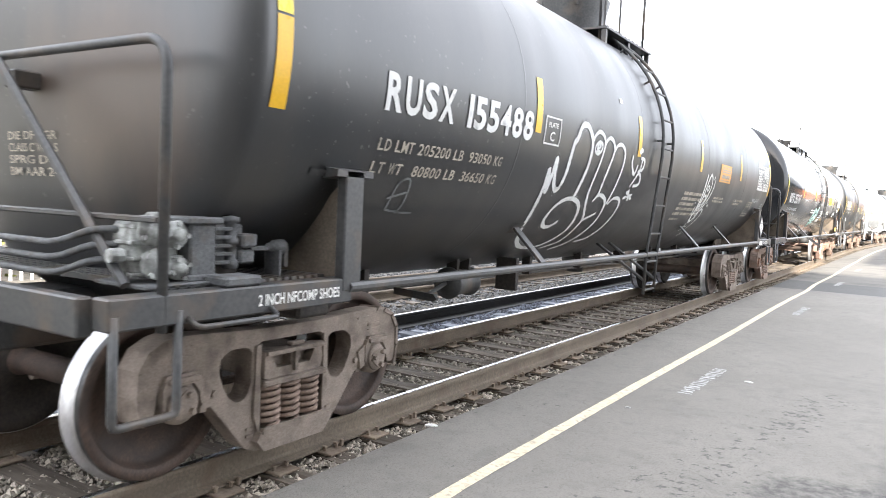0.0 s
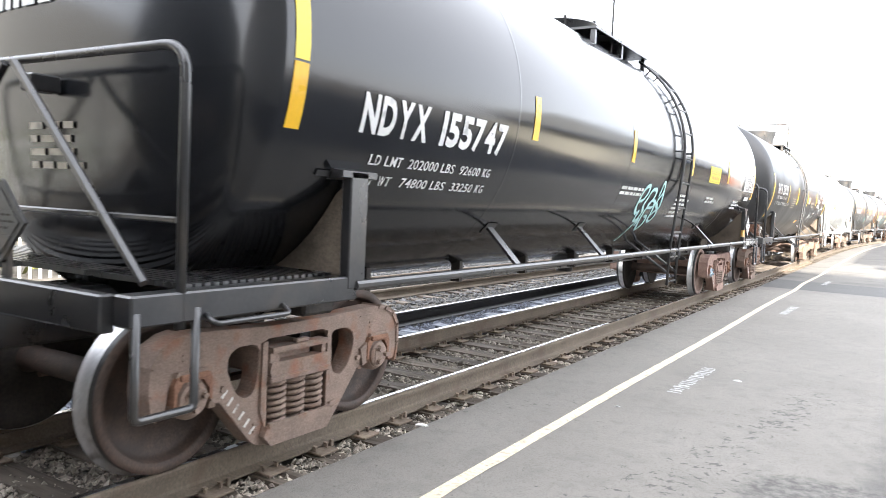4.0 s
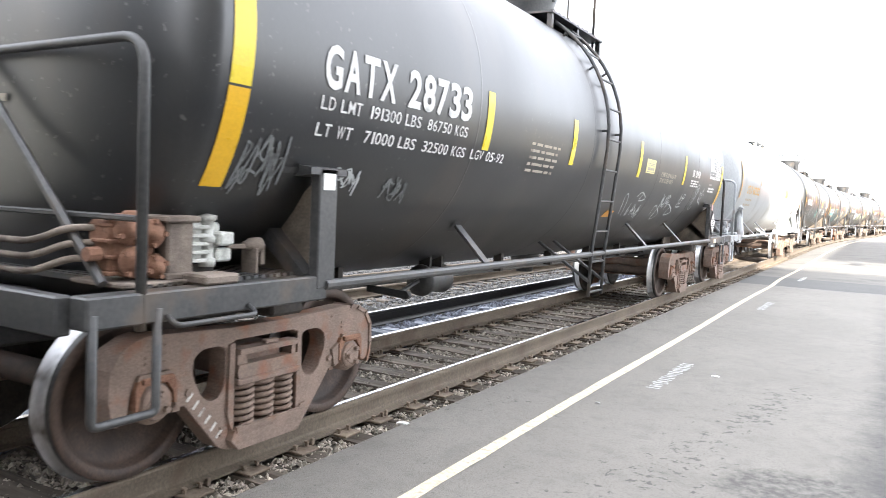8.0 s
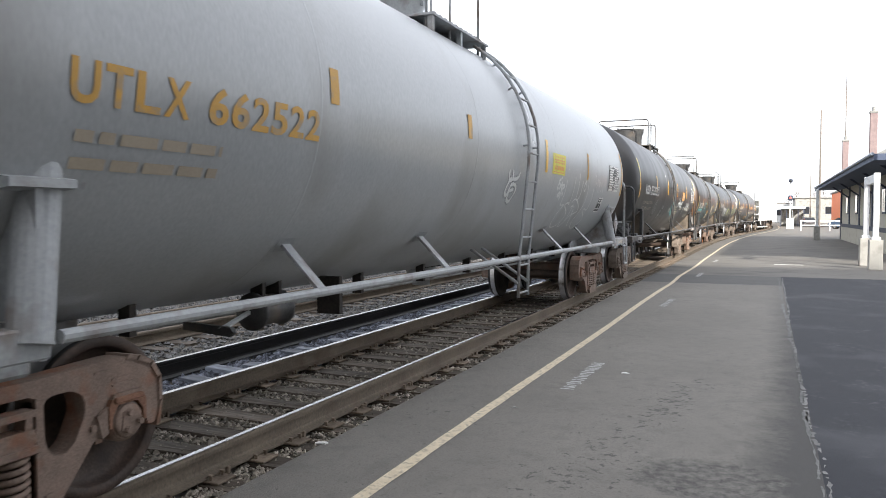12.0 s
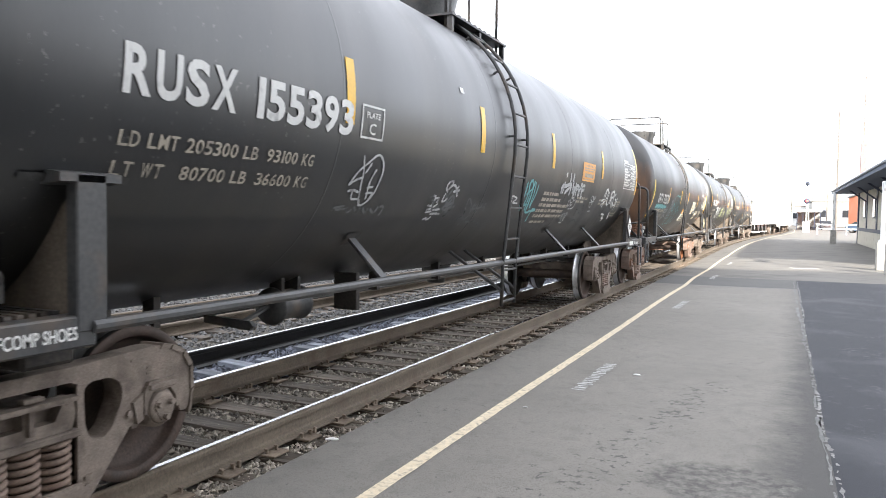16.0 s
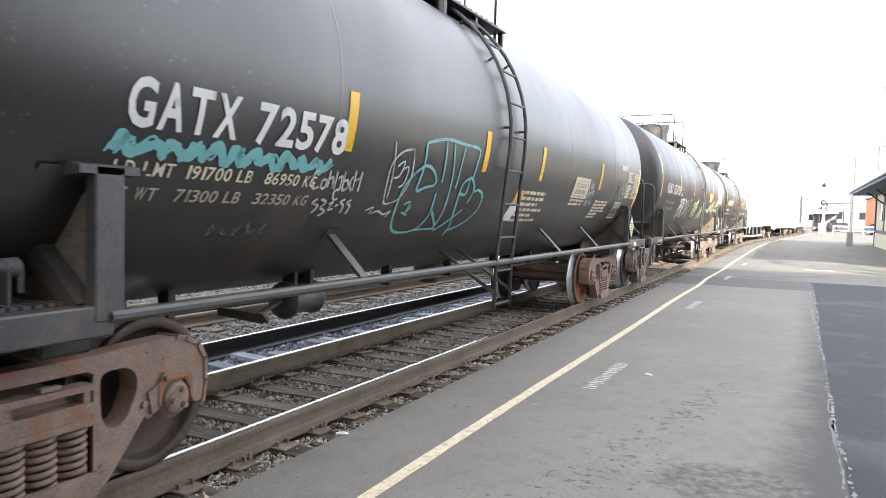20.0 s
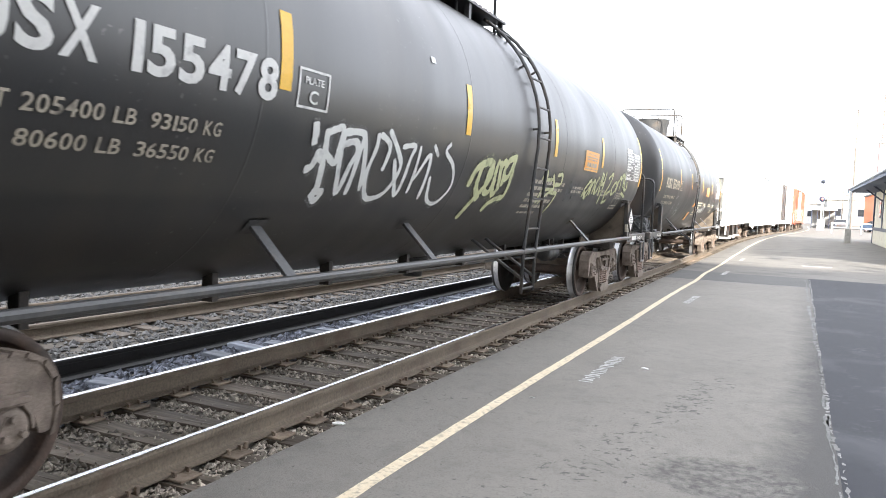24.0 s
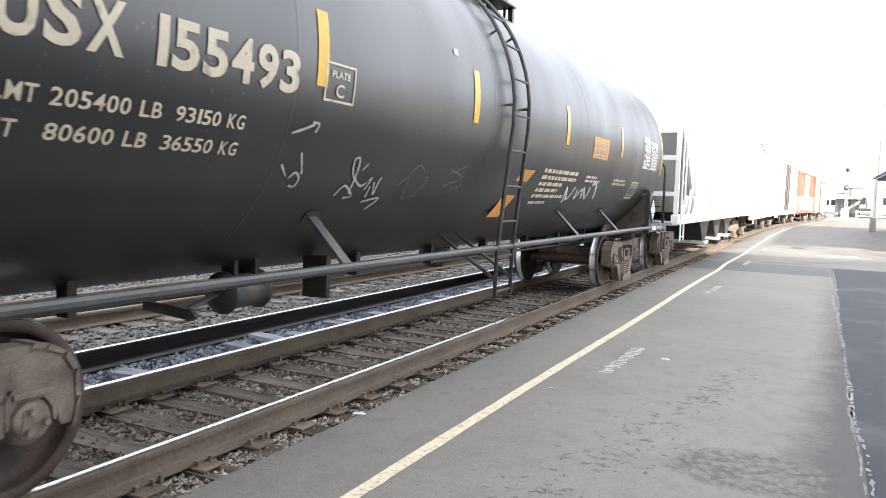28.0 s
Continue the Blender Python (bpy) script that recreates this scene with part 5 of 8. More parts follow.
def tag(car, name, y0, y1, a0, a1, width, mat, strokes, mist=True):
    """Sprayed strokes, drawn in per cent of a field on the tank's side."""
    bm = bmesh.new()
    rnd = random.Random(len(strokes) + int(y0 * 100))
    for lift, s in enumerate(strokes):
        pts = [Vector((y0 + (y1 - y0) * u / 100, radians(a0 + (a1 - a0) * v / 100) * R)) for u, v in zip(s[::2], s[1::2])]
        line = catmull(pts)
        prev = None
        for i, p in enumerate(line):
            d = line[min(i + 1, len(line) - 1)] - line[max(i - 1, 0)]
            if d.length < 1e-6:
                continue
            n = Vector((-d.y, d.x)).normalized() * width * 0.5 * rnd.uniform(0.85, 1.15)
            if i in (0, len(line) - 1):
                n *= 0.6
            pair = [bm.verts.new((*(p + n * e), 0.0004 * lift)) for e in (1, -1)]
            if prev:
                bm.faces.new((prev[0], prev[1], pair[1], pair[0]))
            prev = pair
    ob = part("graffiti_tag", wrap(bm, 0.0055), mat, car, name.replace("_", " ") + " in spray paint")
    if mist and mat.name in MIST and width > 0.04:
        soft = tag(car, name, y0, y1, a0, a1, width * 2.1, MIST[mat.name], strokes, False)
        soft.name, soft.parent, soft.matrix_basis = "overspray", ob, Matrix.Translation((-0.0022, 0, 0))
        tagged(soft, "misty overspray")
    return ob


def diamond_mesh(k):
    return [(0, k), (k, 0), (0, -k), (-k, 0)]


def placard(car, m, face=None, number="", label="white diamond hazard placard", ink=None, k=0.19):
    """A diamond placard in its holder; m: its pose, the face towards +x."""
    hold = part("placard_holder", slab(bmesh.new(), diamond_mesh(k + 0.045), -0.02, 0.0, "x"), FRAME_BLACK, car, "diamond placard holder", at=m)
    face = face or SIGN_WHITE
    for z0, z1 in ((0.072, k), (-0.06, 0.06), (-k, -0.072)):
        pts = [(-(k - abs(z0)), z0), ((k - abs(z0)), z0)] + ([(k, 0)] if z0 < 0 < z1 else []) + [((k - abs(z1)), z1), (-(k - abs(z1)), z1)] + ([(-k, 0)] if z0 < 0 < z1 else [])
        pts = [p for i, p in enumerate(pts) if p != pts[i - 1]]
        part("placard_panel", slab(bmesh.new(), pts, 0.001, 0.006, "x"), face, hold, label)
    if number:
        tm = text_mesh(number, 0.02)
        for v in tm.verts:
            v.co = Vector((0.009, -0.12 + 0.24 * v.co.x, -0.042 + 0.084 * v.co.y))
        part("number", tm, ink or SIGN_BLACK, hold)
        if k < 0.19:
            tm = text_mesh("HOT", 0.02)
            for v in tm.verts:
                v.co = Vector((0.009, -0.055 + 0.11 * v.co.x, 0.068 + 0.05 * v.co.y))
            part("word", tm, ink or SIGN_BLACK, hold)
    else:
        bm = bmesh.new()
        rnd = random.Random(3)
        for z in (0.03, -0.005, -0.04):
            y = -0.1 + rnd.uniform(0, 0.05)
            while y < 0.08:
                w = rnd.uniform(0.01, 0.05)
                box(bm, 0.006, 0.008, y, y + w, z, z + 0.012)
                y += w + 0.02
        tagged(part("print", bm, ink or SIGN_BLACK, hold), kind="stuff")
    part("bracket", B(-0.05, -0.02, -0.03, 0.03, -k - 0.2, k * 0.4), FRAME_BLACK, hold)
    return hold


def sill_label(car, y0, y1, mat=None):
    """Words stencilled on the side sill, or a plain plate where short."""
    if y1 - y0 < 0.42:
        return part("sill_plate", B(1.471, 1.475, y0, y1, 1.065, 1.145, bev=0.001), mat or SIGN_WHITE, car, "small plate on the side sill")
    tm = text_mesh("2 INCH NFCOMP SHOES", 0.02)
    for v in tm.verts:
        v.co = Vector((1.4745, y0 + (y1 - y0) * v.co.x, 1.072 + 0.062 * v.co.y))
    return part("lettering", tm, mat or SIGN_WHITE, car, "brake shoe stencil on the side sill")


def head_y(rho, front):
    """How far the domed end stands out at a distance from the axis."""
    return front + HEAD * math.cos(math.asin(min((rho / R) ** (1 / 0.8), 1.0)))


def head_print(car, body_rows, x0, x1, z1, mat, tall=0.14, gap=0.2):
    """Lettering and bars on the leading domed end."""
    for k, body in enumerate(body_rows):
        z = z1 - gap * k
        if body.strip("-") == "":
            bm = bmesh.new()
            rnd = random.Random(k)
            x = x0
            while x < x1 - 0.05 * (k % 3):
                w = rnd.uniform(0.06, 0.16)
                for i in range(3):
                    xa, xb = x + w * i / 3, x + w * (i + 1) / 3
                    bm.faces.new([bm.verts.new((a, c, 0)) for a, c in ((xa, z), (xb, z), (xb, z + tall * 0.6), (xa, z + tall * 0.6))])
                x += w + 0.04
        else:
            bm = text_mesh(body, 0.012)
            for v in bm.verts:
                v.co = Vector((x0 + (x1 - x0) * v.co.x, z + tall * v.co.y, 0))
        for v in bm.verts:
            x, z2 = v.co.x, v.co.y
            v.co = Vector((x, -head_y(math.hypot(x, z2 - ZC), FRONTS[car]) - 0.012, z2))
        part("stencil_text" if body.strip("-") == "" else "lettering", bm, mat, car, "lettering on the tank's domed end")


def rusx(car, number, ld, lt, dy, mat, seed, h, small=None, marks=(-4.42, -1.62, 1.37, 4.33), aft=0.0, lead=0.0, sign=0.0):
    """Markings shared by the four alike black cars."""
    small = small or P_DUSTY
    for y, a1, a0 in ((-7.55, 22, -14.5), (7.42, 22, -14.3), *((m, 10.3, -7.3) for m in marks)):
        reflector(car, y + dy, a1, a0)
    tank_text(car, number, -6.62 + dy + lead, -4.54 + dy + lead, -10.4, -1.3, mat, bold=0.031)
    tank_text(car, ld, -6.6 + dy + lead, -4.95 + dy + lead, -19.9, -16.9, small, bold=0.015)
    tank_text(car, lt, -6.6 + dy + lead, -4.95 + dy + lead, -25.8, -22.8, small, bold=0.015)
    plate_box(car, -4.28 + dy, -3.94 + dy, -10.4, -1.0, mat)
    keep, dy = dy, dy + aft
    notice(car, 2.68 + dy + sign, 3.48 + dy + sign, -10.7, 0.3, SIGN_ORANGE, P_DUSTY, seed)
    bars(car, 0.84 + dy, 2.4 + dy, -19.5, 5, small, 1.8, 3.2, seed, 0.55)
    bars(car, 0.86 + dy, 1.6 + dy, -36.2, 1, small, 1.4, 3, seed + 1)
    bars(car, 2.7 + dy, 3.45 + dy, -20.4, 2, small, 1.4, 2.2, seed + 2)
    bars(car, 4.3 + dy, 5.15 + dy, -20.4, 2, small, 1.5, 2.4, seed + 3)
    data_table(car, 6.07 + dy, 7.25 + dy, -10.9, 8.0, SIGN_WHITE, seed)
    part("notice", decal(6.10 + dy, 6.52 + dy, 8.4, 10.2, 0.005), SIGN_WHITE, car, "blank white sticker")
    record_box(car, 5.66 + dy, 6.15 + dy, -33.0, -20.7, small)
    dy = keep
    sill_label(car, -h - 0.75, -h - 0.1)
    sill_label(car, h + 0.12, h + 0.5)
    sill_label(car, h + 0.6, h + 1.15)
    part("notice", decal(-2.3 + dy, -2.22 + dy, 13, 15, 0.005), SIGN_WHITE, car, "small white sticker")
    head_print(car, (number,), -0.85, 0.32, ZC + 0.52, mat, 0.11, 0.17)
    head_print(car, ("---", "---"), -0.35, 0.40, ZC + 0.42, small, 0.07, 0.11)
    head_print(car, ("DIE DFT GR", "CLASS C WHLS", "SPRG D-5", "BM AAR 24"), -0.3, 0.22, ZC - 0.58, small, 0.05, 0.07)


def lead_placard(car, h, face=None, number="3257", label="white diamond hazard placard", ink=None, x=0.1, z=1.42):
    placard(car, pose(x + 0.09, -(h + 1.55), z, 0, 0, -90), face, number, label, ink, 0.18)


rusx(car_a, "RUSX 155488", "LD LMT 205200 LB  93050 KG", "LT WT   80800 LB  36650 KG", 0.0, P_WHITE, 1, 6.87)
rusx(car_e, "RUSX 155393", "LD LMT 205300 LB  93100 KG", "LT WT   80700 LB  36600 KG", -0.15, P_WHITE, 2, 6.85, marks=(-4.45, -1.75, 0.97, 4.08), lead=0.1)
rusx(car_g, "RUSX 155478", "LD LMT 205400 LB  93150 KG", "LT WT   80600 LB  36550 KG", -0.12, P_WHITE, 3, 6.92, marks=(-4.42, -1.5, 1.45, 4.1), sign=0.32)
rusx(car_h, "RUSX 155493", "LD LMT 205400 LB  93150 KG", "LT WT   80600 LB  36550 KG", -0.12, P_CREAM, 4, 6.87, P_CREAM, marks=(-4.32, -1.85, 1.05, 4.0), aft=-0.35, lead=-0.07)
for c, y, number in ((car_a, 6.956, ""), (car_e, 6.754, "3257"), (car_g, 6.683, ""), (car_h, 6.80, "")):
    placard(c, pose(1.50, y, 1.46), number=number)
for c, h, x, z in ((car_e, 6.85, 0.02, 1.42), (car_g, 6.92, 0.0, 1.39), (car_h, 6.87, 0.18, 1.39)):
    lead_placard(c, h, x=x, z=z)
notice(car_h, 5.75, 6.1, -6, 9, SIGN_WHITE, P_DUSTY, 8, "white notice sticker", "")
part("notice", slab(bmesh.new(), [(0.0, 0.0), (0.36, 0.0), (0.02, -0.62), (-0.30, -0.62)], 0.0, 0.003, "x"), SIGN_ORANGE, car_h, "slanted orange sticker",
     at=Matrix.Translation(on_tank(-0.38, -21, 0.012)) @ pose(0, 0, 0, 0, 30, 0))

# the glossy black car
for y, a1, a0 in ((-7.35, 10, -17.8), (-4.25, 5, -9.3), (-1.4, 5, -9.2), (1.55, 5, -9.3), (4.28, 6.6, -9.3), (7.0, 10, -18)):
    reflector(car_b, y, a1, a0)
tank_text(car_b, "NDYX 155747", -6.74, -4.82, -16.2, -6.8, P_WHITE, bold=0.04)
tank_text(car_b, "LD LMT  202000 LBS  92600 KG", -6.55, -4.92, -23.6, -20.9, P_WHITE)
tank_text(car_b, "LT WT   74800 LBS  33250 KG", -6.55, -4.92, -29.0, -26.3, P_WHITE)
bars(car_b, -1.5, -0.62, -20.3, 2, SIGN_WHITE, 1.5, 2.6, 21, 0.05)
bars(car_b, 1.15, 2.0, -20.8, 6, SIGN_WHITE, 1.4, 2.7, 22, 0.4)
bars(car_b, 3.0, 3.7, -20.3, 2, SIGN_WHITE, 1.4, 2.4, 23, 0.2)
bars(car_b, 5.3, 6.05, -20.3, 3, SIGN_WHITE, 1.5, 2.6, 24, 0.5)
part("notice", decal(6.3, 6.73, -19.4, -16.3, 0.005), SIGN_WHITE, car_b, "white sticker")
notice(car_b, 2.78, 3.58, -11, -0.8, SIGN_YELLOW, SIGN_ORANGE, 25, "lemon yellow emergency notice")
data_table(car_b, 5.95, 6.98, -12.1, 2.5, SIGN_WHITE, 26)
placard(car_b, pose(1.50, 6.75, 1.46))
lead_placard(car_b, 6.72, FRAME_BLACK, "", "black empty placard", AXLE, 0.15, 1.456)
head_print(car_b, ("NDYX 155747", "---", "---"), -1.0, 0.05, ZC + 0.62, P_WHITE, 0.13, 0.18)
head_print(car_b, ("---", "---", "---", "---"), -0.3, 0.2, ZC - 0.5, P_DUSTY, 0.07, 0.08)
sill_label(car_b, 6.9, 7.2)
sill_label(car_b, 7.3, 7.9)
part("reservoir", lathe(bmesh.new(), [(6.95, 0.0), (6.98, 0.14), (7.06, 0.19), (7.85, 0.19), (7.93, 0.14), (7.96, 0.0)], "y", 24, (1.05, 0, 1.33)), paint("tank_silver", (0.24, 0.27, 0.30), 0.25),
     car_b, "silvery air reservoir cylinder")
part("sticker", B(1.44, 1.478, 6.35, 6.6, 1.24, 1.38), P_ORANGE, car_b, "tan plate")

# the dark grey car with long reflectors
for y, a1, a0 in ((-6.9, 10, -32), (-4.04, 3.0, -15), (-2.0, 3.0, -14.8), (0.6, 3.1, -15), (3.32, 3.1, -14.8), (6.62, 4, -33)):
    reflector(car_c, y, a1, a0, R_LEMON if y < 5 else None, 0.15 if abs(y) > 6 else 0.115)
tank_text(car_c, "GATX 28733", -6.22, -4.41, -7.6, 2.0, P_WHITE, bold=0.03)
tank_text(car_c, "LD LMT  191300 LBS  86750 KGS", -6.22, -4.42, -12.3, -9.3, P_WHITE, bold=0.01)
tank_text(car_c, "LT WT   71000 LBS  32500 KGS  LGV 05-92", -6.24, -3.64, -18.3, -15.3, P_WHITE, bold=0.01)
bars(car_c, -3.1, -2.38, -9.2, 5, P_DUSTY, 0.95, 2.4, 31, 0.3)
notice(car_c, 0.93, 1.40, -11.8, -4.5, paint("sign_cream", (0.72, 0.65, 0.28), 0.4), P_DUSTY, 32)
tank_text(car_c, "4\" FIBERGLASS INSULATION", 1.82, 2.74, -12.2, -9.7, P_DUSTY, bold=0.03)
tank_text(car_c, "DO NOT EXCEED 450° F", 1.82, 2.6, -15.6, -13.1, P_DUSTY, bold=0.03)
tank_text(car_c, "SR 13450", 3.92, 4.53, -8.6, -4.0, P_WHITE, bold=0.045)
bars(car_c, 3.9, 4.55, -10.6, 3, P_WHITE, 1.0, 1.6, 34, 0.2)
tank_text(car_c, "FRA AIP", 4.89, 5.36, 7.0, 10.2, P_WHITE, bold=0.045)
data_table(car_c, 5.43, 6.44, -7.0, 10.3, SIGN_WHITE, 35)
tank_text(car_c, "PAINT", 5.5, 5.72, -12.2, -10.8, P_WHITE)
bars(car_c, 5.5, 6.1, -13.4, 2, P_WHITE, 1.3, 2.0, 36, 0.1)
part("notice", slab(bmesh.new(), [(0.0, 0.0), (0.30, 0.0), (0.1, -0.4), (-0.1, -0.4)], 0.0, 0.003, "x"), SIGN_ORANGE, car_c, "slanted orange sticker",
     at=Matrix.Translation(on_tank(0.03, -34, 0.012)) @ pose(0, 0, 0, 0, 44, 0))
placard(car_c, pose(1.50, 6.112, 1.47), number="3257")
part("reflector_plate", B(1.476, 1.48, 6.04, 6.16, 1.72, 1.82), paint("reflector_pink", (0.8, 0.42, 0.38), 0.3), car_c, "square reflector plate")
part("reflector_plate", B(1.476, 1.48, -6.155, -6.045, 1.70, 1.80), SIGN_WHITE, car_c, "square white plate")
lead_placard(car_c, 6.10, FRAME_BLACK, "", "dark empty placard", AXLE)
head_print(car_c, ("GATX 28733", "---"), -0.9, 0.2, ZC + 0.62, P_WHITE, 0.13, 0.18)
head_print(car_c, ("---", "---", "---"), -0.2, 0.2, ZC - 0.4, P_DUSTY, 0.07, 0.08)
sill_label(car_c, 6.5, 6.75, P_CREAM)

# the pale grey car
for y, a1, a0 in ((-7.72, 16, -17), (-4.5, 8, -1.5), (-1.76, 8, -1.3), (1.29, 8.6, -8.5), (4.0, 8.6, -8), (7.33, 18, -16)):
    reflector(car_d, y, a1, a0, P_ORANGE if abs(y) > 1.5 else None)
tank_text(car_d, "UTLX 662522", -6.75, -4.71, -12.0, -4.4, P_ORANGE, bold=0.025)
bars(car_d, -6.7, -5.6, -16.5, 2, paint("paint_faded", (0.40, 0.34, 0.26), 0.6), 2.2, 5.0, 41, 0.2)
notice(car_d, 1.63, 2.36, -8.4, 2.8, SIGN_YELLOW, SIGN_ORANGE, 42, "lemon yellow emergency notice")
part("table_ground", decal(5.95, 6.97, -13, 5.6, 0.003), SIGN_BLACK, car_d, "black ground of the test record")
data_table(car_d, 5.97, 6.95, -12.8, 5.4, SIGN_WHITE, 43)
part("box_ground", decal(5.33, 5.72, -29.9, -18.6, 0.003), SIGN_BLACK, car_d, "black record panel")
record_box(car_d, 5.33, 5.72, -29.9, -18.6, SIGN_WHITE)
placard(car_d, pose(1.50, 6.824, 1.50), FRAME_GREY, "", "blank grey diamond placard", FRAME_GREY)
lead_placard(car_d, 6.82, paint("placard_rust", (0.25, 0.08, 0.05), 0.7), "", "rusty brown placard", AXLE, 0.19, 1.53)
head_print(car_d, ("UTLX 662522", "---"), -0.75, 0.5, ZC + 0.62, P_ORANGE, 0.13, 0.18)
sill_label(car_d, 7.3, 7.8, P_CREAM)

# the car with the teal outline
for y, a1, a0 in ((-6.99, 2.5, -33.6), (-4.13, -0.9, -16.5), (-1.5, -1.2, -16.5), (0.4, -1.2, -16.8), (3.53, -0.9, -16.6), (6.65, 1.5, -33.4)):
    reflector(car_f, y, a1, a0, None, 0.15 if abs(y) > 6 else 0.115)
tank_text(car_f, "GATX 72578", -6.1, -4.2, -17.8, -8.6, P_WHITE, bold=0.03)
tank_text(car_f, "LD LMT  191700 LB   86950 KG", -6.1, -4.42, -27.2, -24.2, P_CREAM, bold=0.012)
tank_text(car_f, "LT WT   71300 LB   32350 KG", -6.1, -4.42, -32.6, -29.6, P_DUSTY, bold=0.012)
bars(car_f, 0.02, 1.0, -22.0, 6, P_CREAM, 1.6, 2.9, 61, 0.35)
notice(car_f, 2.07, 2.88, -23.2, -11.5, paint("sign_tan", (0.66, 0.57, 0.42), 0.4), P_DUSTY, 62, "faded tan emergency notice sticker")
part("notice", decal(-0.27, 0.0, -37.6, -28, 0.005), SIGN_WHITE, car_f, "white sticker behind the ladder")
part("notice", decal(-0.27, 0.0, -27.9, -22.1, 0.005), SIGN_ORANGE, car_f, "orange sticker behind the ladder")
bars(car_f, 2.1, 2.84, -23.9, 2, P_CREAM, 1.3, 2.2, 66, 0.15)
bars(car_f, 3.6, 4.5, -23.4, 4, P_CREAM, 1.3, 2.1, 64, 0.12)
bars(car_f, 3.6, 4.1, -32.0, 2, P_CREAM, 1.2, 2.2, 67, 0.2)
data_table(car_f, 5.60, 6.60, -19.5, -1.8, P_CREAM, 65)
record_box(car_f, 5.1, 5.58, -35.7, -23.2, P_CREAM)
part("notice", decal(4.96, 5.45, -1.8, 1.6, 0.004), GP, car_f, "faded grey sticker")
part("notice", decal(5.72, 5.86, -36.5, -34, 0.004), SIGN_RED, car_f, "small red sticker")
placard(car_f, pose(1.50, 6.174, 1.445), paint("placard_cream", (0.72, 0.68, 0.42), 0.5), "3257", "cream diamond hazard placard")
lead_placard(car_f, 6.22, paint("placard_tan", (0.62, 0.55, 0.32), 0.5), "3257", "cream diamond hazard placard", None, 0.16, 1.385)
head_print(car_f, ("GATX 72578", "---"), -0.9, 0.35, ZC + 0.72, P_WHITE, 0.13, 0.19)
head_print(car_f, ("---", "---", "---"), -0.2, 0.25, ZC - 0.6, P_DUSTY, 0.06, 0.075)
sill_label(car_f, 6.6, 6.85, P_CREAM)
part("reservoir", lathe(bmesh.new(), [(7.1, 0.0), (7.13, 0.12), (7.21, 0.16), (7.95, 0.16), (8.03, 0.14), (8.06, 0.0)], "y", 24, (1.02, 0, 1.30)), FRAME_BLACK,
     car_g, "black air reservoir cylinder")
part("sticker", B(1.44, 1.478, 6.45, 6.72, 1.24, 1.38), P_DUSTY, car_g, "tan plate")

tag(car_a, "white_bubble_letters", -3.99, -3.60, -42.2, -14.3, 0.055, GW, [[39, 0, 20, 34, 8, 65, 0, 85, 13, 74, 30, 55, 25, 80, 25, 100, 39, 81, 60, 65, 85, 59, 100, 65]])
tag(car_a, "white_bubble_letters", -3.60, -3.11, -27.8, -0.4, 0.06, GW, [[0, 14, 3, 30, 1, 53, 5, 72, 17, 79, 31, 95, 49, 100, 69, 98, 91, 86, 100, 71, 100, 46, 95, 23, 94, 0]])
tag(car_a, "white_bubble_letters", -3.82, -2.68, -56.3, -28.7, 0.05, GW, [[0, 48, 15, 24, 39, 5, 65, 0, 83, 8, 95, 26, 100, 47, 92, 76, 77, 94, 57, 100, 41, 96, 30, 82, 30, 63, 40, 51, 53, 51, 62, 61]])
tag(car_a, "white_bubble_letters", -3.13, -2.24, -57.2, -1.5, 0.042, GW, [[0, 91, 8, 97, 20, 100, 34, 98, 41, 92, 37, 79, 34, 67, 37, 56, 50, 46, 70, 35, 74, 25, 71, 9, 41, 0], [73, 33, 88, 37, 100, 40]])
tag(car_a, "white_bubble_letters", -2.76, -2.06, -59.0, -2.8, 0.042, GW, [[0, 94, 7, 98, 19, 100, 34, 98, 43, 92, 36, 80, 33, 69, 37, 57], [28, 53, 38, 58, 56, 58, 80, 54, 93, 46, 100, 33, 91, 18, 72, 7, 43, 0]])
tag(car_a, "white_bubble_letters", -2.45, -1.64, -53.0, -4.3, 0.042, GW, [[0, 94, 10, 99, 26, 100, 41, 95, 45, 85, 43, 71, 42, 56, 42, 47], [47, 47, 58, 53, 80, 53, 94, 47, 100, 34, 97, 19, 83, 5, 52, 0]])
tag(car_a, "small_tag", -1.81, -1.36, -27.6, -3.9, 0.04, GW, [[0, 86, 2, 70, 36, 52, 49, 71], [76, 82, 72, 60, 38, 28], [62, 84, 94, 81, 94, 65, 64, 58, 91, 51, 100, 35, 61, 30], [30, 4, 86, 12], [44, 22, 74, 0], [32, 18, 95, 3], [42, 95, 67, 97, 53, 100, 56, 91]])
tag(car_b, "cyan_tag", -0.59, -0.00, -38.0, -18.5, 0.052, GC, [[35, 100, 12, 94, 0, 73, 5, 42, 31, 20, 47, 29], [4, 56, 26, 61, 39, 84, 35, 100], [45, 25, 56, 0, 74, 0, 71, 26, 51, 45, 53, 67, 62, 88, 91, 91, 100, 71, 87, 47, 85, 27]])
tag(car_b, "cyan_tag", -0.11, 0.52, -45.1, -16.0, 0.05, GC, [[0, 56, 16, 65, 41, 63, 40, 52, 6, 48, 21, 22, 54, 0, 65, 12, 51, 30, 29, 33], [47, 74, 47, 97, 57, 100, 66, 83, 53, 66], [63, 90, 95, 54, 82, 51, 50, 64], [45, 63, 60, 41, 77, 23, 100, 23, 99, 42, 79, 45, 71, 35]])
tag(car_b, "cyan_arrow", -0.17, 0.01, -55.3, -37.3, 0.04, GC, [[74, 0, 39, 54, 48, 100], [0, 87, 48, 100, 100, 71]])
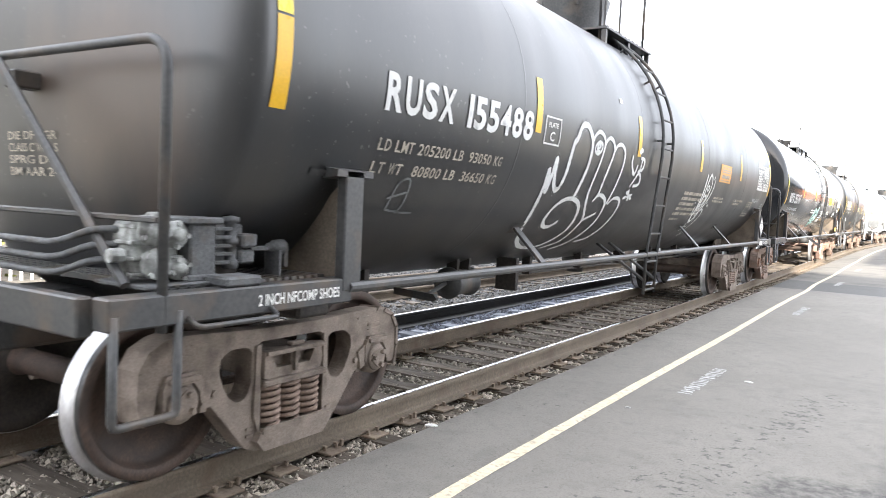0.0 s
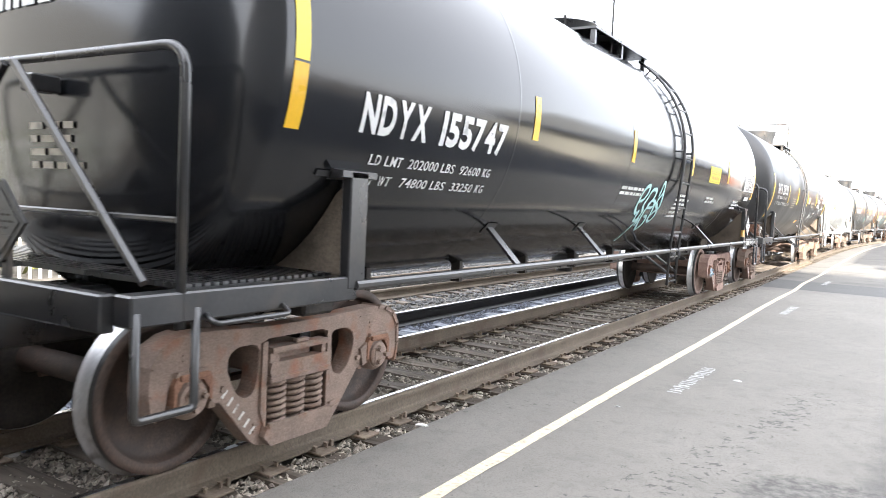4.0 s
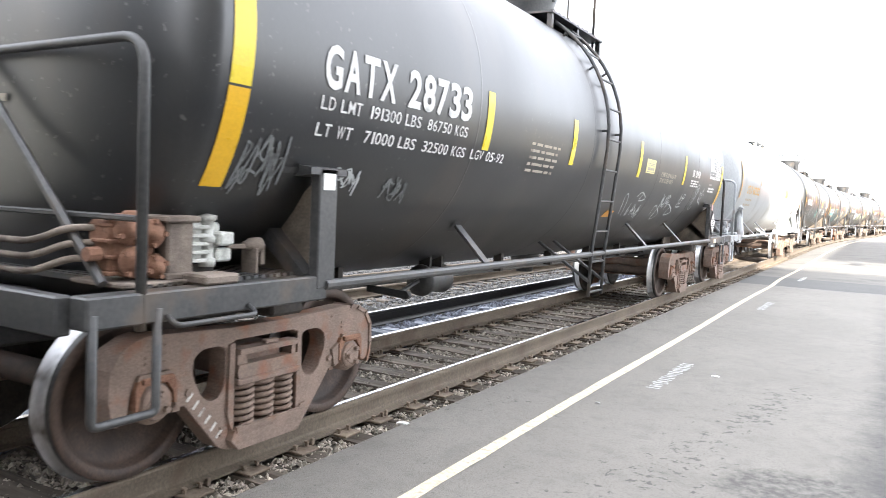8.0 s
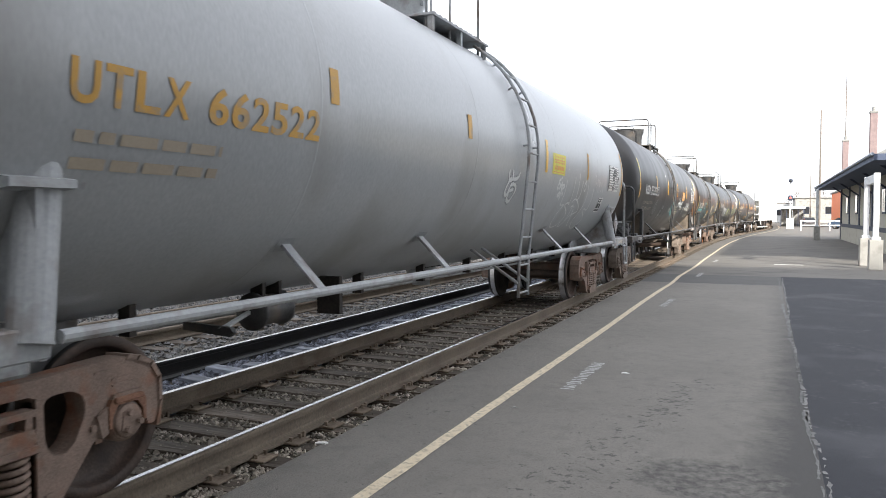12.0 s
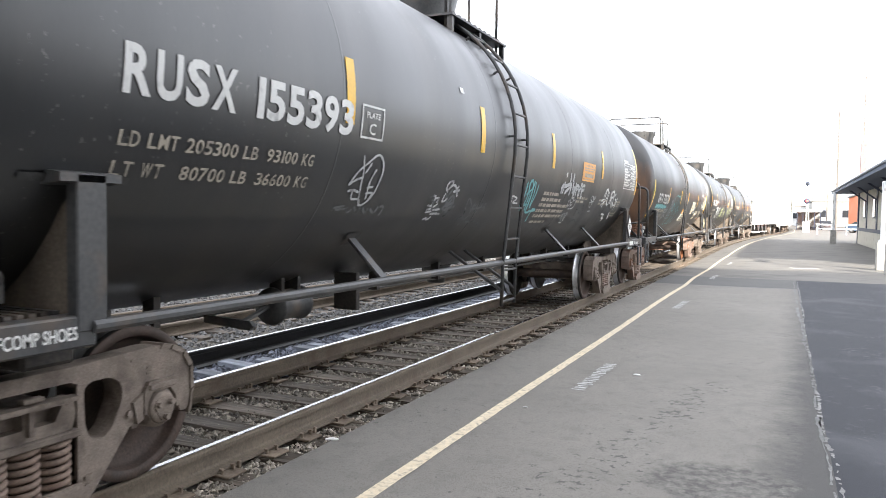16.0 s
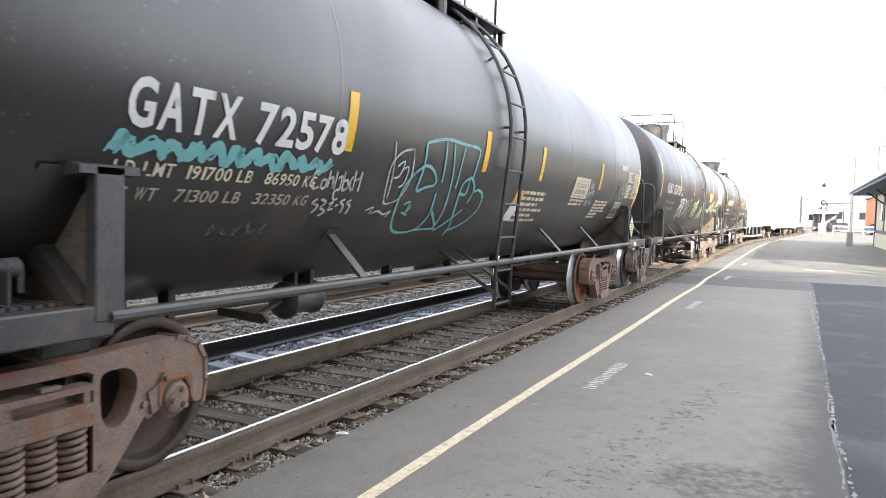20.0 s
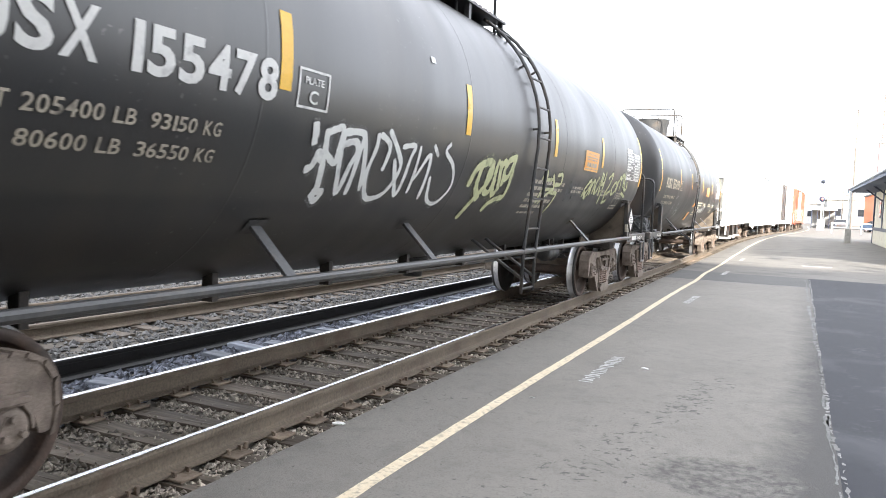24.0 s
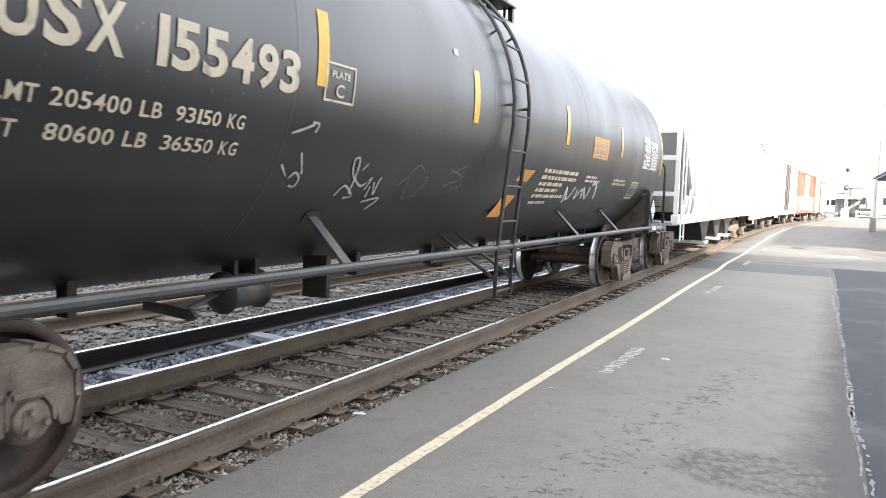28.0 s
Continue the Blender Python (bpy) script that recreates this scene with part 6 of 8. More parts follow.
tag(car_g, "green_letters", -1.24, -0.76, -40.6, -15.4, 0.085, GG, [[0, 58, 4, 78, 20, 91, 47, 98], [39, 99, 35, 81, 42, 61, 66, 46, 85, 38], [23, 91, 62, 100, 88, 97, 100, 82, 93, 64, 74, 48, 56, 29, 43, 0]])
tag(car_g, "green_letters", -0.81, -0.12, -36.6, -10.3, 0.075, GG, [[8, 83, 0, 73, 0, 53, 11, 35, 27, 34, 29, 51, 23, 74, 28, 87], [22, 74, 35, 44, 49, 31, 57, 37], [33, 86, 46, 62, 60, 37], [40, 71, 46, 83, 56, 83, 61, 63, 68, 46], [91, 94, 69, 89, 59, 75, 66, 61, 80, 62, 87, 76, 91, 94], [93, 100, 93, 76, 100, 45, 98, 28, 78, 25, 52, 15, 43, 0]])
tag(car_g, "green_word", 3.30, 4.45, -29.6, -8.8, 0.06, GG, [[0, 17, 0, 39, 10, 60, 19, 65, 21, 52, 14, 36, 7, 21], [1, 37, 15, 16, 23, 26, 24, 50], [24, 67, 32, 25], [28, 45, 32, 66, 40, 62, 44, 30], [56, 81, 48, 61, 54, 35, 64, 37, 66, 69], [71, 95, 72, 61, 82, 27], [78, 94, 79, 62, 90, 68], [90, 100, 91, 52, 100, 0]])
tag(car_g, "green_word", 4.64, 6.30, -28.2, -6.7, 0.055, GG, [[0, 72, 16, 88, 12, 59, 4, 25, 24, 37], [6, 43, 10, 0, 23, 6], [33, 65, 27, 45, 33, 27, 43, 37, 43, 60, 33, 65], [46, 72, 48, 34], [48, 69, 55, 83, 61, 41], [59, 76, 65, 93, 74, 52], [72, 100, 80, 54, 93, 48, 88, 73], [75, 36, 100, 22]])
tag(car_e, "drip_tag", 1.46, 2.21, -20.9, -7.6, 0.06, GP, [[0, 28, 5, 43, 19, 41, 36, 46, 51, 52, 65, 47, 38, 21, 32, 13], [18, 97, 20, 78], [15, 60, 15, 9], [5, 49, 5, 10], [47, 99, 52, 61], [65, 54, 66, 5], [70, 100, 72, 64], [76, 65, 85, 21, 90, 42, 100, 0, 98, 64]])
tag(car_e, "drip_tag", 2.27, 2.80, -20.5, -12.8, 0.05, GP, [[0, 83, 20, 2], [3, 84, 21, 83, 18, 46], [29, 85, 46, 0], [32, 42, 51, 55], [52, 100, 53, 6], [46, 98, 66, 97], [63, 89, 81, 8, 95, 3], [63, 51, 100, 61], [71, 91, 97, 91]])
tag(car_e, "white_letters", 4.33, 5.63, -36.8, -13.3, 0.038, GW, [[19, 44, 16, 81, 16, 100], [7, 76, 13, 97, 23, 98, 27, 83, 21, 63, 6, 53], [0, 65, 12, 70], [33, 98, 34, 65, 45, 54, 51, 67, 48, 97], [52, 97, 58, 55], [51, 94, 66, 96, 68, 80, 56, 75, 83, 45], [81, 90, 72, 81, 77, 61, 92, 54, 94, 71, 83, 74], [100, 80, 98, 37], [39, 25, 58, 21, 55, 12, 69, 8, 62, 0], [85, 31, 96, 8]])
tag(car_e, "tangle_tag", 2.10, 2.55, -37.8, -21.0, 0.018, GP, [[3, 85, 21, 90, 31, 74, 14, 67, 3, 85], [27, 94, 54, 100, 52, 82, 32, 81], [35, 100, 57, 90], [59, 86, 87, 92, 100, 71, 83, 59, 34, 56], [41, 82, 47, 68, 67, 76], [0, 30, 30, 38, 65, 43], [13, 11, 13, 34, 38, 7, 38, 38, 67, 6, 58, 42, 75, 31], [34, 0, 61, 1]])
tag(car_e, "chalk_letters", 2.84, 3.26, -37.8, -25.0, 0.02, GF, [[0, 92, 7, 43, 28, 46], [5, 71, 24, 75], [21, 97, 50, 50], [50, 92, 57, 56, 78, 63], [76, 94, 87, 45, 100, 75, 71, 100], [13, 5, 65, 17, 93, 0]])
tag(car_e, "mask_tag", 3.46, 3.81, -29.3, -18.3, 0.018, GP, [[5, 79, 25, 94, 69, 71, 62, 29, 25, 34, 5, 79], [0, 53, 80, 65], [51, 0, 100, 2], [67, 98, 86, 73, 89, 100], [24, 74, 62, 47]])
tag(car_a, "small_circle", -3.02, -2.84, -9.9, -5.1, 0.03, GW, [[44, 100, 0, 60, 6, 17, 56, 0, 100, 38, 94, 85, 44, 100], [28, 40, 72, 60, 56, 79, 28, 65, 33, 27, 72, 27]])
tag(car_a, "flame_tag", 1.87, 2.34, -38.5, -7.5, 0.055, GW, [[3, 99, 0, 82, 6, 61, 12, 44, 21, 25, 27, 12, 44, 1, 62, 0, 71, 7, 76, 15], [47, 100, 30, 89, 25, 71, 28, 54, 30, 40, 35, 25], [100, 98, 99, 91]])
tag(car_a, "flame_tag", 2.09, 2.43, -34.3, -7.5, 0.04, GW, [[0, 100, 31, 94, 52, 76, 49, 53, 34, 32, 28, 18], [97, 90, 100, 70, 86, 48, 63, 30, 45, 12, 20, 5, 17, 0], [44, 65, 43, 46, 34, 32]])
tag(car_a, "flame_tag", 1.71, 2.55, -38.6, -14.4, 0.032, GW, [[40, 95, 44, 100, 53, 98, 54, 91, 46, 88, 40, 95], [36, 69, 45, 75, 55, 71, 54, 59, 47, 49], [41, 52, 46, 40, 54, 32], [67, 0, 64, 17, 61, 31], [0, 56, 3, 52], [12, 61, 16, 60], [82, 58, 86, 56], [93, 51, 100, 48]])
tag(car_a, "flame_tag", 1.82, 2.46, -52.2, -27.4, 0.03, GW, [[0, 100, 9, 82, 15, 75, 27, 78, 38, 81, 38, 90], [67, 85, 77, 91, 89, 90, 100, 79, 99, 63, 89, 42, 80, 20, 86, 0], [38, 49, 46, 38, 67, 39], [31, 35, 46, 38, 39, 21], [85, 10, 100, 10, 95, 27]])
tag(car_d, "figure_tag", -0.34, 0.09, -25.2, -9.9, 0.045, GW, [[0, 97, 14, 69, 40, 70, 33, 100], [40, 70, 86, 76, 100, 95], [28, 75, 7, 50, 7, 25, 28, 20, 35, 41, 47, 55, 79, 52, 93, 33, 70, 0, 42, 8, 42, 32, 72, 39]])
tag(car_f, "teal_outline", -3.06, -1.73, -42.9, -7.6, 0.028, GT, [[14, 93, 42, 100, 70, 99, 99, 97, 100, 83, 100, 67], [14, 93, 17, 72, 18, 49, 29, 52, 41, 56, 37, 65, 26, 72, 16, 71, 4, 59, 0, 43, 7, 18, 19, 3, 36, 0, 51, 5, 56, 21, 48, 47], [42, 99, 50, 58]])
tag(car_f, "teal_outline", -2.43, -1.63, -45.0, -8.4, 0.028, GT, [[14, 100, 33, 61, 49, 29, 52, 10], [45, 99, 44, 78, 49, 57], [82, 70, 67, 64, 66, 53, 77, 34, 96, 13, 100, 0], [0, 9, 57, 10], [17, 32, 53, 13]])
tag(car_f, "teal_outline", -1.95, -1.23, -42.7, -19.4, 0.028, GT, [[7, 74, 30, 72, 27, 100, 51, 84, 51, 57], [55, 77, 70, 81, 92, 71, 100, 42, 76, 14, 43, 0], [47, 45, 21, 19, 0, 1]])
tag(car_f, "teal_mark", -2.93, -2.77, -35.2, -30.2, 0.02, GT, [[0, 82, 59, 100, 69, 22, 93, 70], [18, 22, 100, 0]])
tag(car_f, "heart_tag", 5.12, 5.53, -21.0, -10.6, 0.03, GP, [[12, 16, 0, 61, 27, 92, 49, 71, 80, 100, 100, 76, 95, 41], [20, 55, 44, 70, 41, 37, 66, 59, 63, 30, 85, 45, 83, 11], [29, 8, 54, 0, 63, 8]])
tag(car_f, "pole_tag", 4.76, 4.99, -28.4, -9.3, 0.025, GF, [[70, 74, 30, 85, 57, 100, 96, 92, 78, 75], [65, 74, 57, 21], [0, 0, 22, 19, 78, 22, 100, 2, 0, 0], [13, 34, 17, 58, 39, 64, 30, 45]])
tag(car_g, "green_mark", 1.04, 1.87, -37.0, -15.5, 0.05, GG, [[22, 25, 17, 57, 22, 80, 17, 100, 5, 93, 0, 82], [33, 24, 41, 40, 59, 55, 75, 60, 64, 80, 49, 98], [22, 56, 49, 63, 71, 61], [14, 84, 55, 86], [71, 54, 98, 54, 99, 33, 92, 0], [73, 75, 100, 78, 96, 100, 72, 98]])
tag(car_a, "chalk_sketch", -6.28, -5.89, -37.0, -27.1, 0.018, GF, [[13, 9, 13, 89, 44, 100, 54, 11, 13, 9], [0, 45, 49, 66], [44, 1, 100, 0]])
tag(car_a, "chalk_box", 7.11, 7.36, -28.3, -21.4, 0.02, GP, [[8, 0, 0, 67, 20, 100, 84, 87, 80, 7, 8, 0], [8, 70, 52, 67], [8, 46, 52, 49], [80, 32, 100, 35]])
tag(car_c, "star_scrawl", 0.44, 3.46, -39.2, -22.4, 0.02, GP, [[18, 83, 24, 100, 33, 80, 24, 71, 27, 99], [60, 14, 60, 57, 75, 24, 67, 0, 67, 49], [80, 43, 85, 66, 100, 36, 89, 20, 92, 61], [6, 19, 0, 77, 4, 85, 11, 12]])
tag(car_f, "chalk_word", 2.94, 3.34, -28.0, -13.0, 0.022, GP, [[5, 62, 12, 98, 24, 100], [8, 82, 22, 86], [28, 92, 26, 74, 36, 78, 36, 94], [42, 100, 42, 74], [50, 98, 50, 72], [2, 36, 8, 60, 22, 58, 10, 48, 20, 40, 4, 36], [28, 58, 26, 44, 38, 46, 36, 58, 28, 58],
    [46, 70, 44, 46], [40, 60, 54, 62], [62, 72, 58, 48], [70, 54, 82, 62, 70, 68, 66, 54, 84, 50], [2, 4, 8, 32], [20, 2, 24, 34], [4, 18, 24, 20], [32, 24, 44, 26, 32, 8, 46, 8], [60, 16, 80, 20], [66, 44, 64, 6], [84, 30, 88, 6]])
tag(car_c, "chalk_figure", 3.58, 3.84, -29.0, -20.2, 0.02, GP, [[4, 96, 0, 0, 100, 0], [10, 40, 30, 70, 60, 60, 50, 25, 15, 20, 10, 40], [60, 75, 66, 98, 96, 90, 90, 66, 64, 62, 60, 75]])
tag(car_c, "chalk_ring", 4.5, 4.74, -31.0, -13.0, 0.022, GP, [[10, 90, 40, 100, 90, 98, 98, 82, 70, 66, 30, 68, 6, 80, 10, 90], [70, 66, 30, 4], [40, 76, 50, 90], [66, 74, 76, 92], [0, 46, 40, 50], [4, 30, 34, 36], [10, 12, 60, 0, 96, 14]])
tag(car_c, "chalk_crown", 4.9, 5.3, -26.4, -14.5, 0.02, GP, [[6, 70, 30, 70], [16, 84, 18, 56], [8, 30, 30, 36], [16, 44, 20, 22], [34, 74, 32, 20, 70, 14], [46, 84, 42, 60, 66, 62, 62, 84, 46, 84], [44, 50, 46, 28, 64, 32, 60, 52], [56, 100, 72, 84], [84, 66, 100, 60], [74, 6, 92, 0]])
tag(car_e, "balloon_sketch", -4.41, -3.97, -30.4, -14.5, 0.02, GP, [[0, 40, 18, 66, 41, 83, 68, 100, 86, 96, 100, 78, 100, 49, 93, 19, 70, 1, 55, 9, 41, 41, 36, 64, 23, 96], [0, 40, 20, 51, 41, 57], [5, 28, 23, 31, 41, 27], [20, 30, 27, 14, 52, 13, 61, 0], [55, 85, 41, 64], [77, 74, 68, 57, 68, 39, 75, 14], [64, 38, 84, 40], [66, 26, 89, 27, 82, 9]])
tag(car_e, "chalk_row", -4.47, -3.72, -33.8, -30.4, 0.022, GF, [[0, 71, 19, 94], [4, 53, 23, 65], [25, 85, 29, 35, 36, 59], [37, 88, 49, 29, 51, 82], [56, 82, 65, 29, 68, 82], [72, 76, 84, 32, 88, 100], [91, 100, 100, 91, 99, 0]])
tag(car_e, "scratch_tag", -2.85, -2.48, -35.3, -25.6, 0.024, GP, [[9, 100, 24, 97, 27, 76, 27, 57, 42, 56, 57, 71], [0, 61, 22, 60, 27, 85, 37, 92, 49, 89, 45, 72], [5, 43, 29, 46], [8, 31, 40, 36], [43, 42, 86, 46], [40, 25, 69, 27, 100, 24], [16, 1, 36, 7], [35, 0, 49, 3, 57, 15]])
tag(car_e, "scratch_tag", -2.87, -2.59, -31.6, -26.2, 0.035, GF, [[0, 93, 25, 100], [3, 72, 29, 80], [39, 78, 55, 0], [71, 22, 100, 44]])
tag(car_e, "knot_tag", -2.59, -2.26, -27.4, -19.7, 0.024, GP, [[20, 45, 4, 60, 0, 71, 5, 90, 22, 100, 34, 100, 34, 86, 22, 75], [16, 57, 31, 77, 51, 83, 70, 69, 88, 43, 99, 26], [85, 82, 74, 60, 61, 51, 100, 60], [8, 40, 5, 1, 21, 0, 34, 16]])
tag(car_e, "knot_tag", -2.55, -2.21, -34.0, -22.7, 0.03, GF, [[35, 100, 22, 83, 13, 68, 26, 58], [34, 59, 46, 75, 65, 76, 77, 54], [0, 81, 19, 76, 24, 58, 47, 50, 57, 71], [25, 47, 46, 40, 62, 50, 83, 52], [8, 30, 28, 37, 24, 24, 54, 30, 79, 39, 60, 28], [100, 42, 76, 26, 64, 7, 52, 0], [48, 21, 63, 20]])
tag(car_e, "faint_tag", -1.93, -1.37, -38.5, -26.1, 0.022, GF, [[24, 36, 11, 69, 5, 100, 15, 98, 30, 81, 43, 60, 45, 37, 34, 23], [0, 13, 2, 28, 14, 35, 27, 31, 28, 7, 23, 0], [50, 15, 73, 18], [78, 15, 100, 20]])
tag(car_e, "faint_tag", -1.70, -1.25, -40.7, -26.8, 0.024, GF, [[7, 97, 7, 75, 25, 76], [0, 85, 19, 88], [29, 100, 31, 78, 52, 81, 55, 91], [47, 99, 60, 80], [13, 73, 43, 65], [67, 81, 82, 83], [69, 92, 78, 95], [73, 73, 86, 76], [84, 21, 100, 24, 86, 0]])
tag(car_e, "teal_letters", -0.26, 0.21, -31.0, -14.9, 0.04, GT, [[0, 84, 11, 52, 46, 4], [46, 4, 33, 43, 22, 95], [56, 16, 55, 55, 43, 90, 60, 99, 75, 77, 42, 56], [66, 61, 75, 29, 59, 22], [79, 100, 83, 57, 100, 0]])
tag(car_e, "teal_letters", 0.13, 0.60, -36.7, -15.4, 0.032, GT, [[10, 100, 22, 75, 31, 43], [40, 96, 41, 75, 37, 50, 39, 36], [0, 48, 2, 35, 32, 25, 58, 29], [43, 29, 100, 32, 66, 35], [68, 33, 71, 13, 78, 0]])
tag(car_e, "chalk_mark", -0.57, -0.27, -26.7, -23.4, 0.022, GW, [[23, 12, 0, 100, 67, 73, 37, 12, 100, 0]])
tag(car_f, "ghost_tag", -3.52, -3.04, -36.0, -11.6, 0.018, GP, [[85, 95, 52, 91, 29, 80, 21, 67, 29, 43, 46, 21, 70, 22, 89, 28, 100, 46, 99, 67, 85, 95], [17, 100, 49, 27], [42, 71, 63, 78, 58, 59, 41, 56], [63, 68, 81, 71, 83, 50, 68, 44], [0, 9, 20, 14, 19, 5, 42, 9, 65, 4, 85, 9, 78, 0]])
tag(car_f, "chalk_word", -4.42, -3.90, -27.5, -21.9, 0.02, GP, [[11, 95, 0, 77, 1, 34, 8, 0, 19, 11], [22, 48, 23, 12, 32, 5, 32, 43, 22, 48], [33, 96, 39, 7], [35, 43, 43, 64, 51, 5], [49, 95, 56, 2], [57, 59, 64, 70, 69, 4, 63, 4], [68, 100, 76, 5, 87, 18, 81, 55, 72, 45], [91, 79, 89, 39, 100, 0]])
tag(car_f, "chalk_word", -4.30, -3.80, -35.8, -21.4, 0.02, GP, [[75, 100, 85, 58], [79, 78, 93, 87, 93, 99], [93, 94, 100, 57], [44, 59, 39, 51, 47, 37, 56, 40], [8, 37, 0, 29, 16, 22, 9, 6], [17, 37, 31, 31, 25, 19, 40, 10, 29, 0], [40, 27, 49, 31, 46, 15, 57, 17], [58, 24, 66, 26], [77, 39, 68, 33, 80, 24, 81, 7], [94, 38, 86, 32, 98, 24, 98, 5]])
tag(car_h, "faint_scrawl", -4.65, -4.40, -32.7, -16.0, 0.018, GP, [[64, 55, 100, 21], [4, 34, 40, 16], [52, 13, 72, 23, 96, 14, 92, 0, 68, 1], [0, 81, 48, 90, 84, 98], [72, 100, 100, 99, 92, 86]])
tag(car_h, "tall_scrawl", -3.87, -3.25, -40.1, -24.1, 0.02, GP, [[0, 30, 11, 51, 35, 31, 21, 26], [27, 34, 19, 98, 8, 100, 16, 74, 44, 52, 60, 69, 56, 44], [31, 83, 39, 95], [68, 27, 65, 53], [69, 61, 81, 36, 79, 62, 82, 71], [65, 18, 100, 27, 85, 0]])
tag(car_h, "faint_cloud", -3.02, -1.86, -35.6, -22.1, 0.016, GF, [[0, 33, 10, 55, 16, 0, 35, 13], [10, 65, 20, 87, 37, 47, 29, 13], [28, 57, 40, 59], [69, 73, 98, 100], [69, 84, 93, 65, 69, 39], [82, 2, 91, 41, 100, 3], [97, 53, 98, 29]])
tag(car_h, "white_scrawl", 1.58, 3.12, -36.8, -24.7, 0.04, GW, [[11, 0, 0, 75, 17, 16, 23, 78], [33, 69, 38, 23, 46, 70, 58, 24], [49, 81, 71, 25, 69, 83], [72, 94, 84, 100, 100, 26]])
rnd = random.Random(9)
for k in range(5):
    line = []
    for i in range(24):
        u = 100 * (i + rnd.uniform(-0.6, 0.6)) / 23
        line += [u, max(0, min(100, 55 + (38 if i % 2 else -40) * rnd.uniform(0.3, 1.15) - 0.15 * (u - 50) * 0.2))]
    tag(car_f, "teal_scribble", -6.14, -4.33, -24.2, -19.0, 0.016 if k else 0.05, GT, [line])
tag(car_e, "bar_marks", 4.32, 4.66, -24.0, -21.4, 0.03, P_DUSTY, [[0, 96, 85, 100], [12, 0, 100, 15]])
tag(car_d, "chalk_initials", 2.09, 2.49, -22.6, -8.9, 0.04, GW, [[28, 88, 3, 80, 15, 70, 0, 63, 0, 51, 18, 45], [33, 44, 30, 68, 42, 58, 52, 74, 57, 47], [60, 67, 72, 0], [60, 65, 92, 64, 95, 55, 70, 46, 100, 21], [52, 36, 30, 24, 30, 17, 52, 16, 55, 27, 45, 23], [38, 100, 40, 88]])
tag(car_d, "outline_letters", 2.60, 3.30, -41.7, -3.9, 0.026, GW, [[1, 85, 3, 62, 4, 43, 34, 43, 34, 41, 17, 31, 16, 15, 29, 4, 53, 0, 86, 6, 100, 20, 91, 30, 57, 39, 47, 44, 69, 47, 80, 47, 76, 89], [0, 100, 3, 98]])
tag(car_d, "outline_letters", 3.12, 4.20, -41.4, -2.8, 0.026, GW, [[28, 94, 34, 52], [53, 83, 54, 59, 46, 51], [18, 46, 31, 52, 50, 49, 73, 39, 78, 30, 49, 22, 36, 7, 24, 0, 13, 11], [38, 7, 34, 39, 45, 38], [23, 38, 33, 41], [47, 35, 68, 7, 80, 2, 88, 16, 100, 40, 99, 67, 87, 91], [0, 99, 1, 97], [46, 100, 49, 99]])
tag(car_d, "outline_letters", 3.85, 4.71, -43.5, -9.1, 0.026, GW, [[31, 17, 47, 5, 77, 0, 100, 12, 100, 28, 69, 39, 69, 46, 99, 47, 91, 89], [6, 98, 0, 87, 13, 81, 17, 88, 10, 100, 6, 93]])
tag(car_d, "small_word", 4.62, 5.47, -15.5, -3.6, 0.018, GW, [[16, 61, 22, 45], [28, 28, 36, 76, 48, 37], [44, 73, 56, 34, 60, 64, 72, 38], [80, 69, 72, 33], [0, 100, 13, 87], [45, 13, 55, 0], [72, 13, 80, 12], [91, 22, 100, 6]])
tag(car_g, "white_letters", -4.17, -3.81, -34.2, -13.6, 0.06, GW, [[48, 98, 63, 56, 85, 11], [68, 13, 100, 14, 93, 0, 68, 13], [13, 43, 32, 49, 39, 68, 50, 60, 64, 56], [0, 97, 19, 100], [4, 89, 23, 92], [7, 79, 23, 82]])
tag(car_g, "white_letters", -3.99, -3.48, -31.8, -13.4, 0.055, GW, [[0, 89, 18, 97, 37, 100, 39, 69, 39, 50, 22, 56, 8, 65], [41, 98, 49, 54, 75, 2, 78, 45, 86, 70, 75, 85, 45, 78], [41, 96, 92, 98, 92, 64, 100, 0]])
tag(car_g, "white_letters", -3.47, -2.82, -32.4, -11.1, 0.05, GW, [[0, 86, 28, 10], [27, 93, 29, 74, 26, 36, 47, 2, 71, 0, 91, 14, 100, 49, 85, 70, 50, 100], [31, 92, 59, 78, 58, 42]])
tag(car_g, "white_letters", -2.94, -2.24, -32.2, -14.1, 0.045, GW, [[0, 71, 37, 6, 37, 73, 41, 98, 11, 93], [55, 100, 63, 11], [63, 39, 86, 87, 100, 0]])
tag(car_g, "white_letters", -2.29, -1.67, -33.4, -11.4, 0.042, GW, [[17, 45, 41, 7, 78, 0, 100, 32, 79, 66, 43, 86, 54, 100], [0, 93, 21, 77]])


def scribble(car, name, y0, y1, a0, a1, width, mat, seed, n=6):
    """A hasty chalk tag: looping strokes that lean together."""
    r = random.Random(seed)
    strokes = []
    for k in range(n):
        u, line = 100 * k / n, []
        for i in range(r.randint(3, 6)):
            line += [max(0, min(100, u + r.uniform(-6, 22))), max(0, min(100, r.uniform(0, 100)))]
        strokes.append(line)
    return tag(car, name, y0, y1, a0, a1, width, mat, strokes, False)


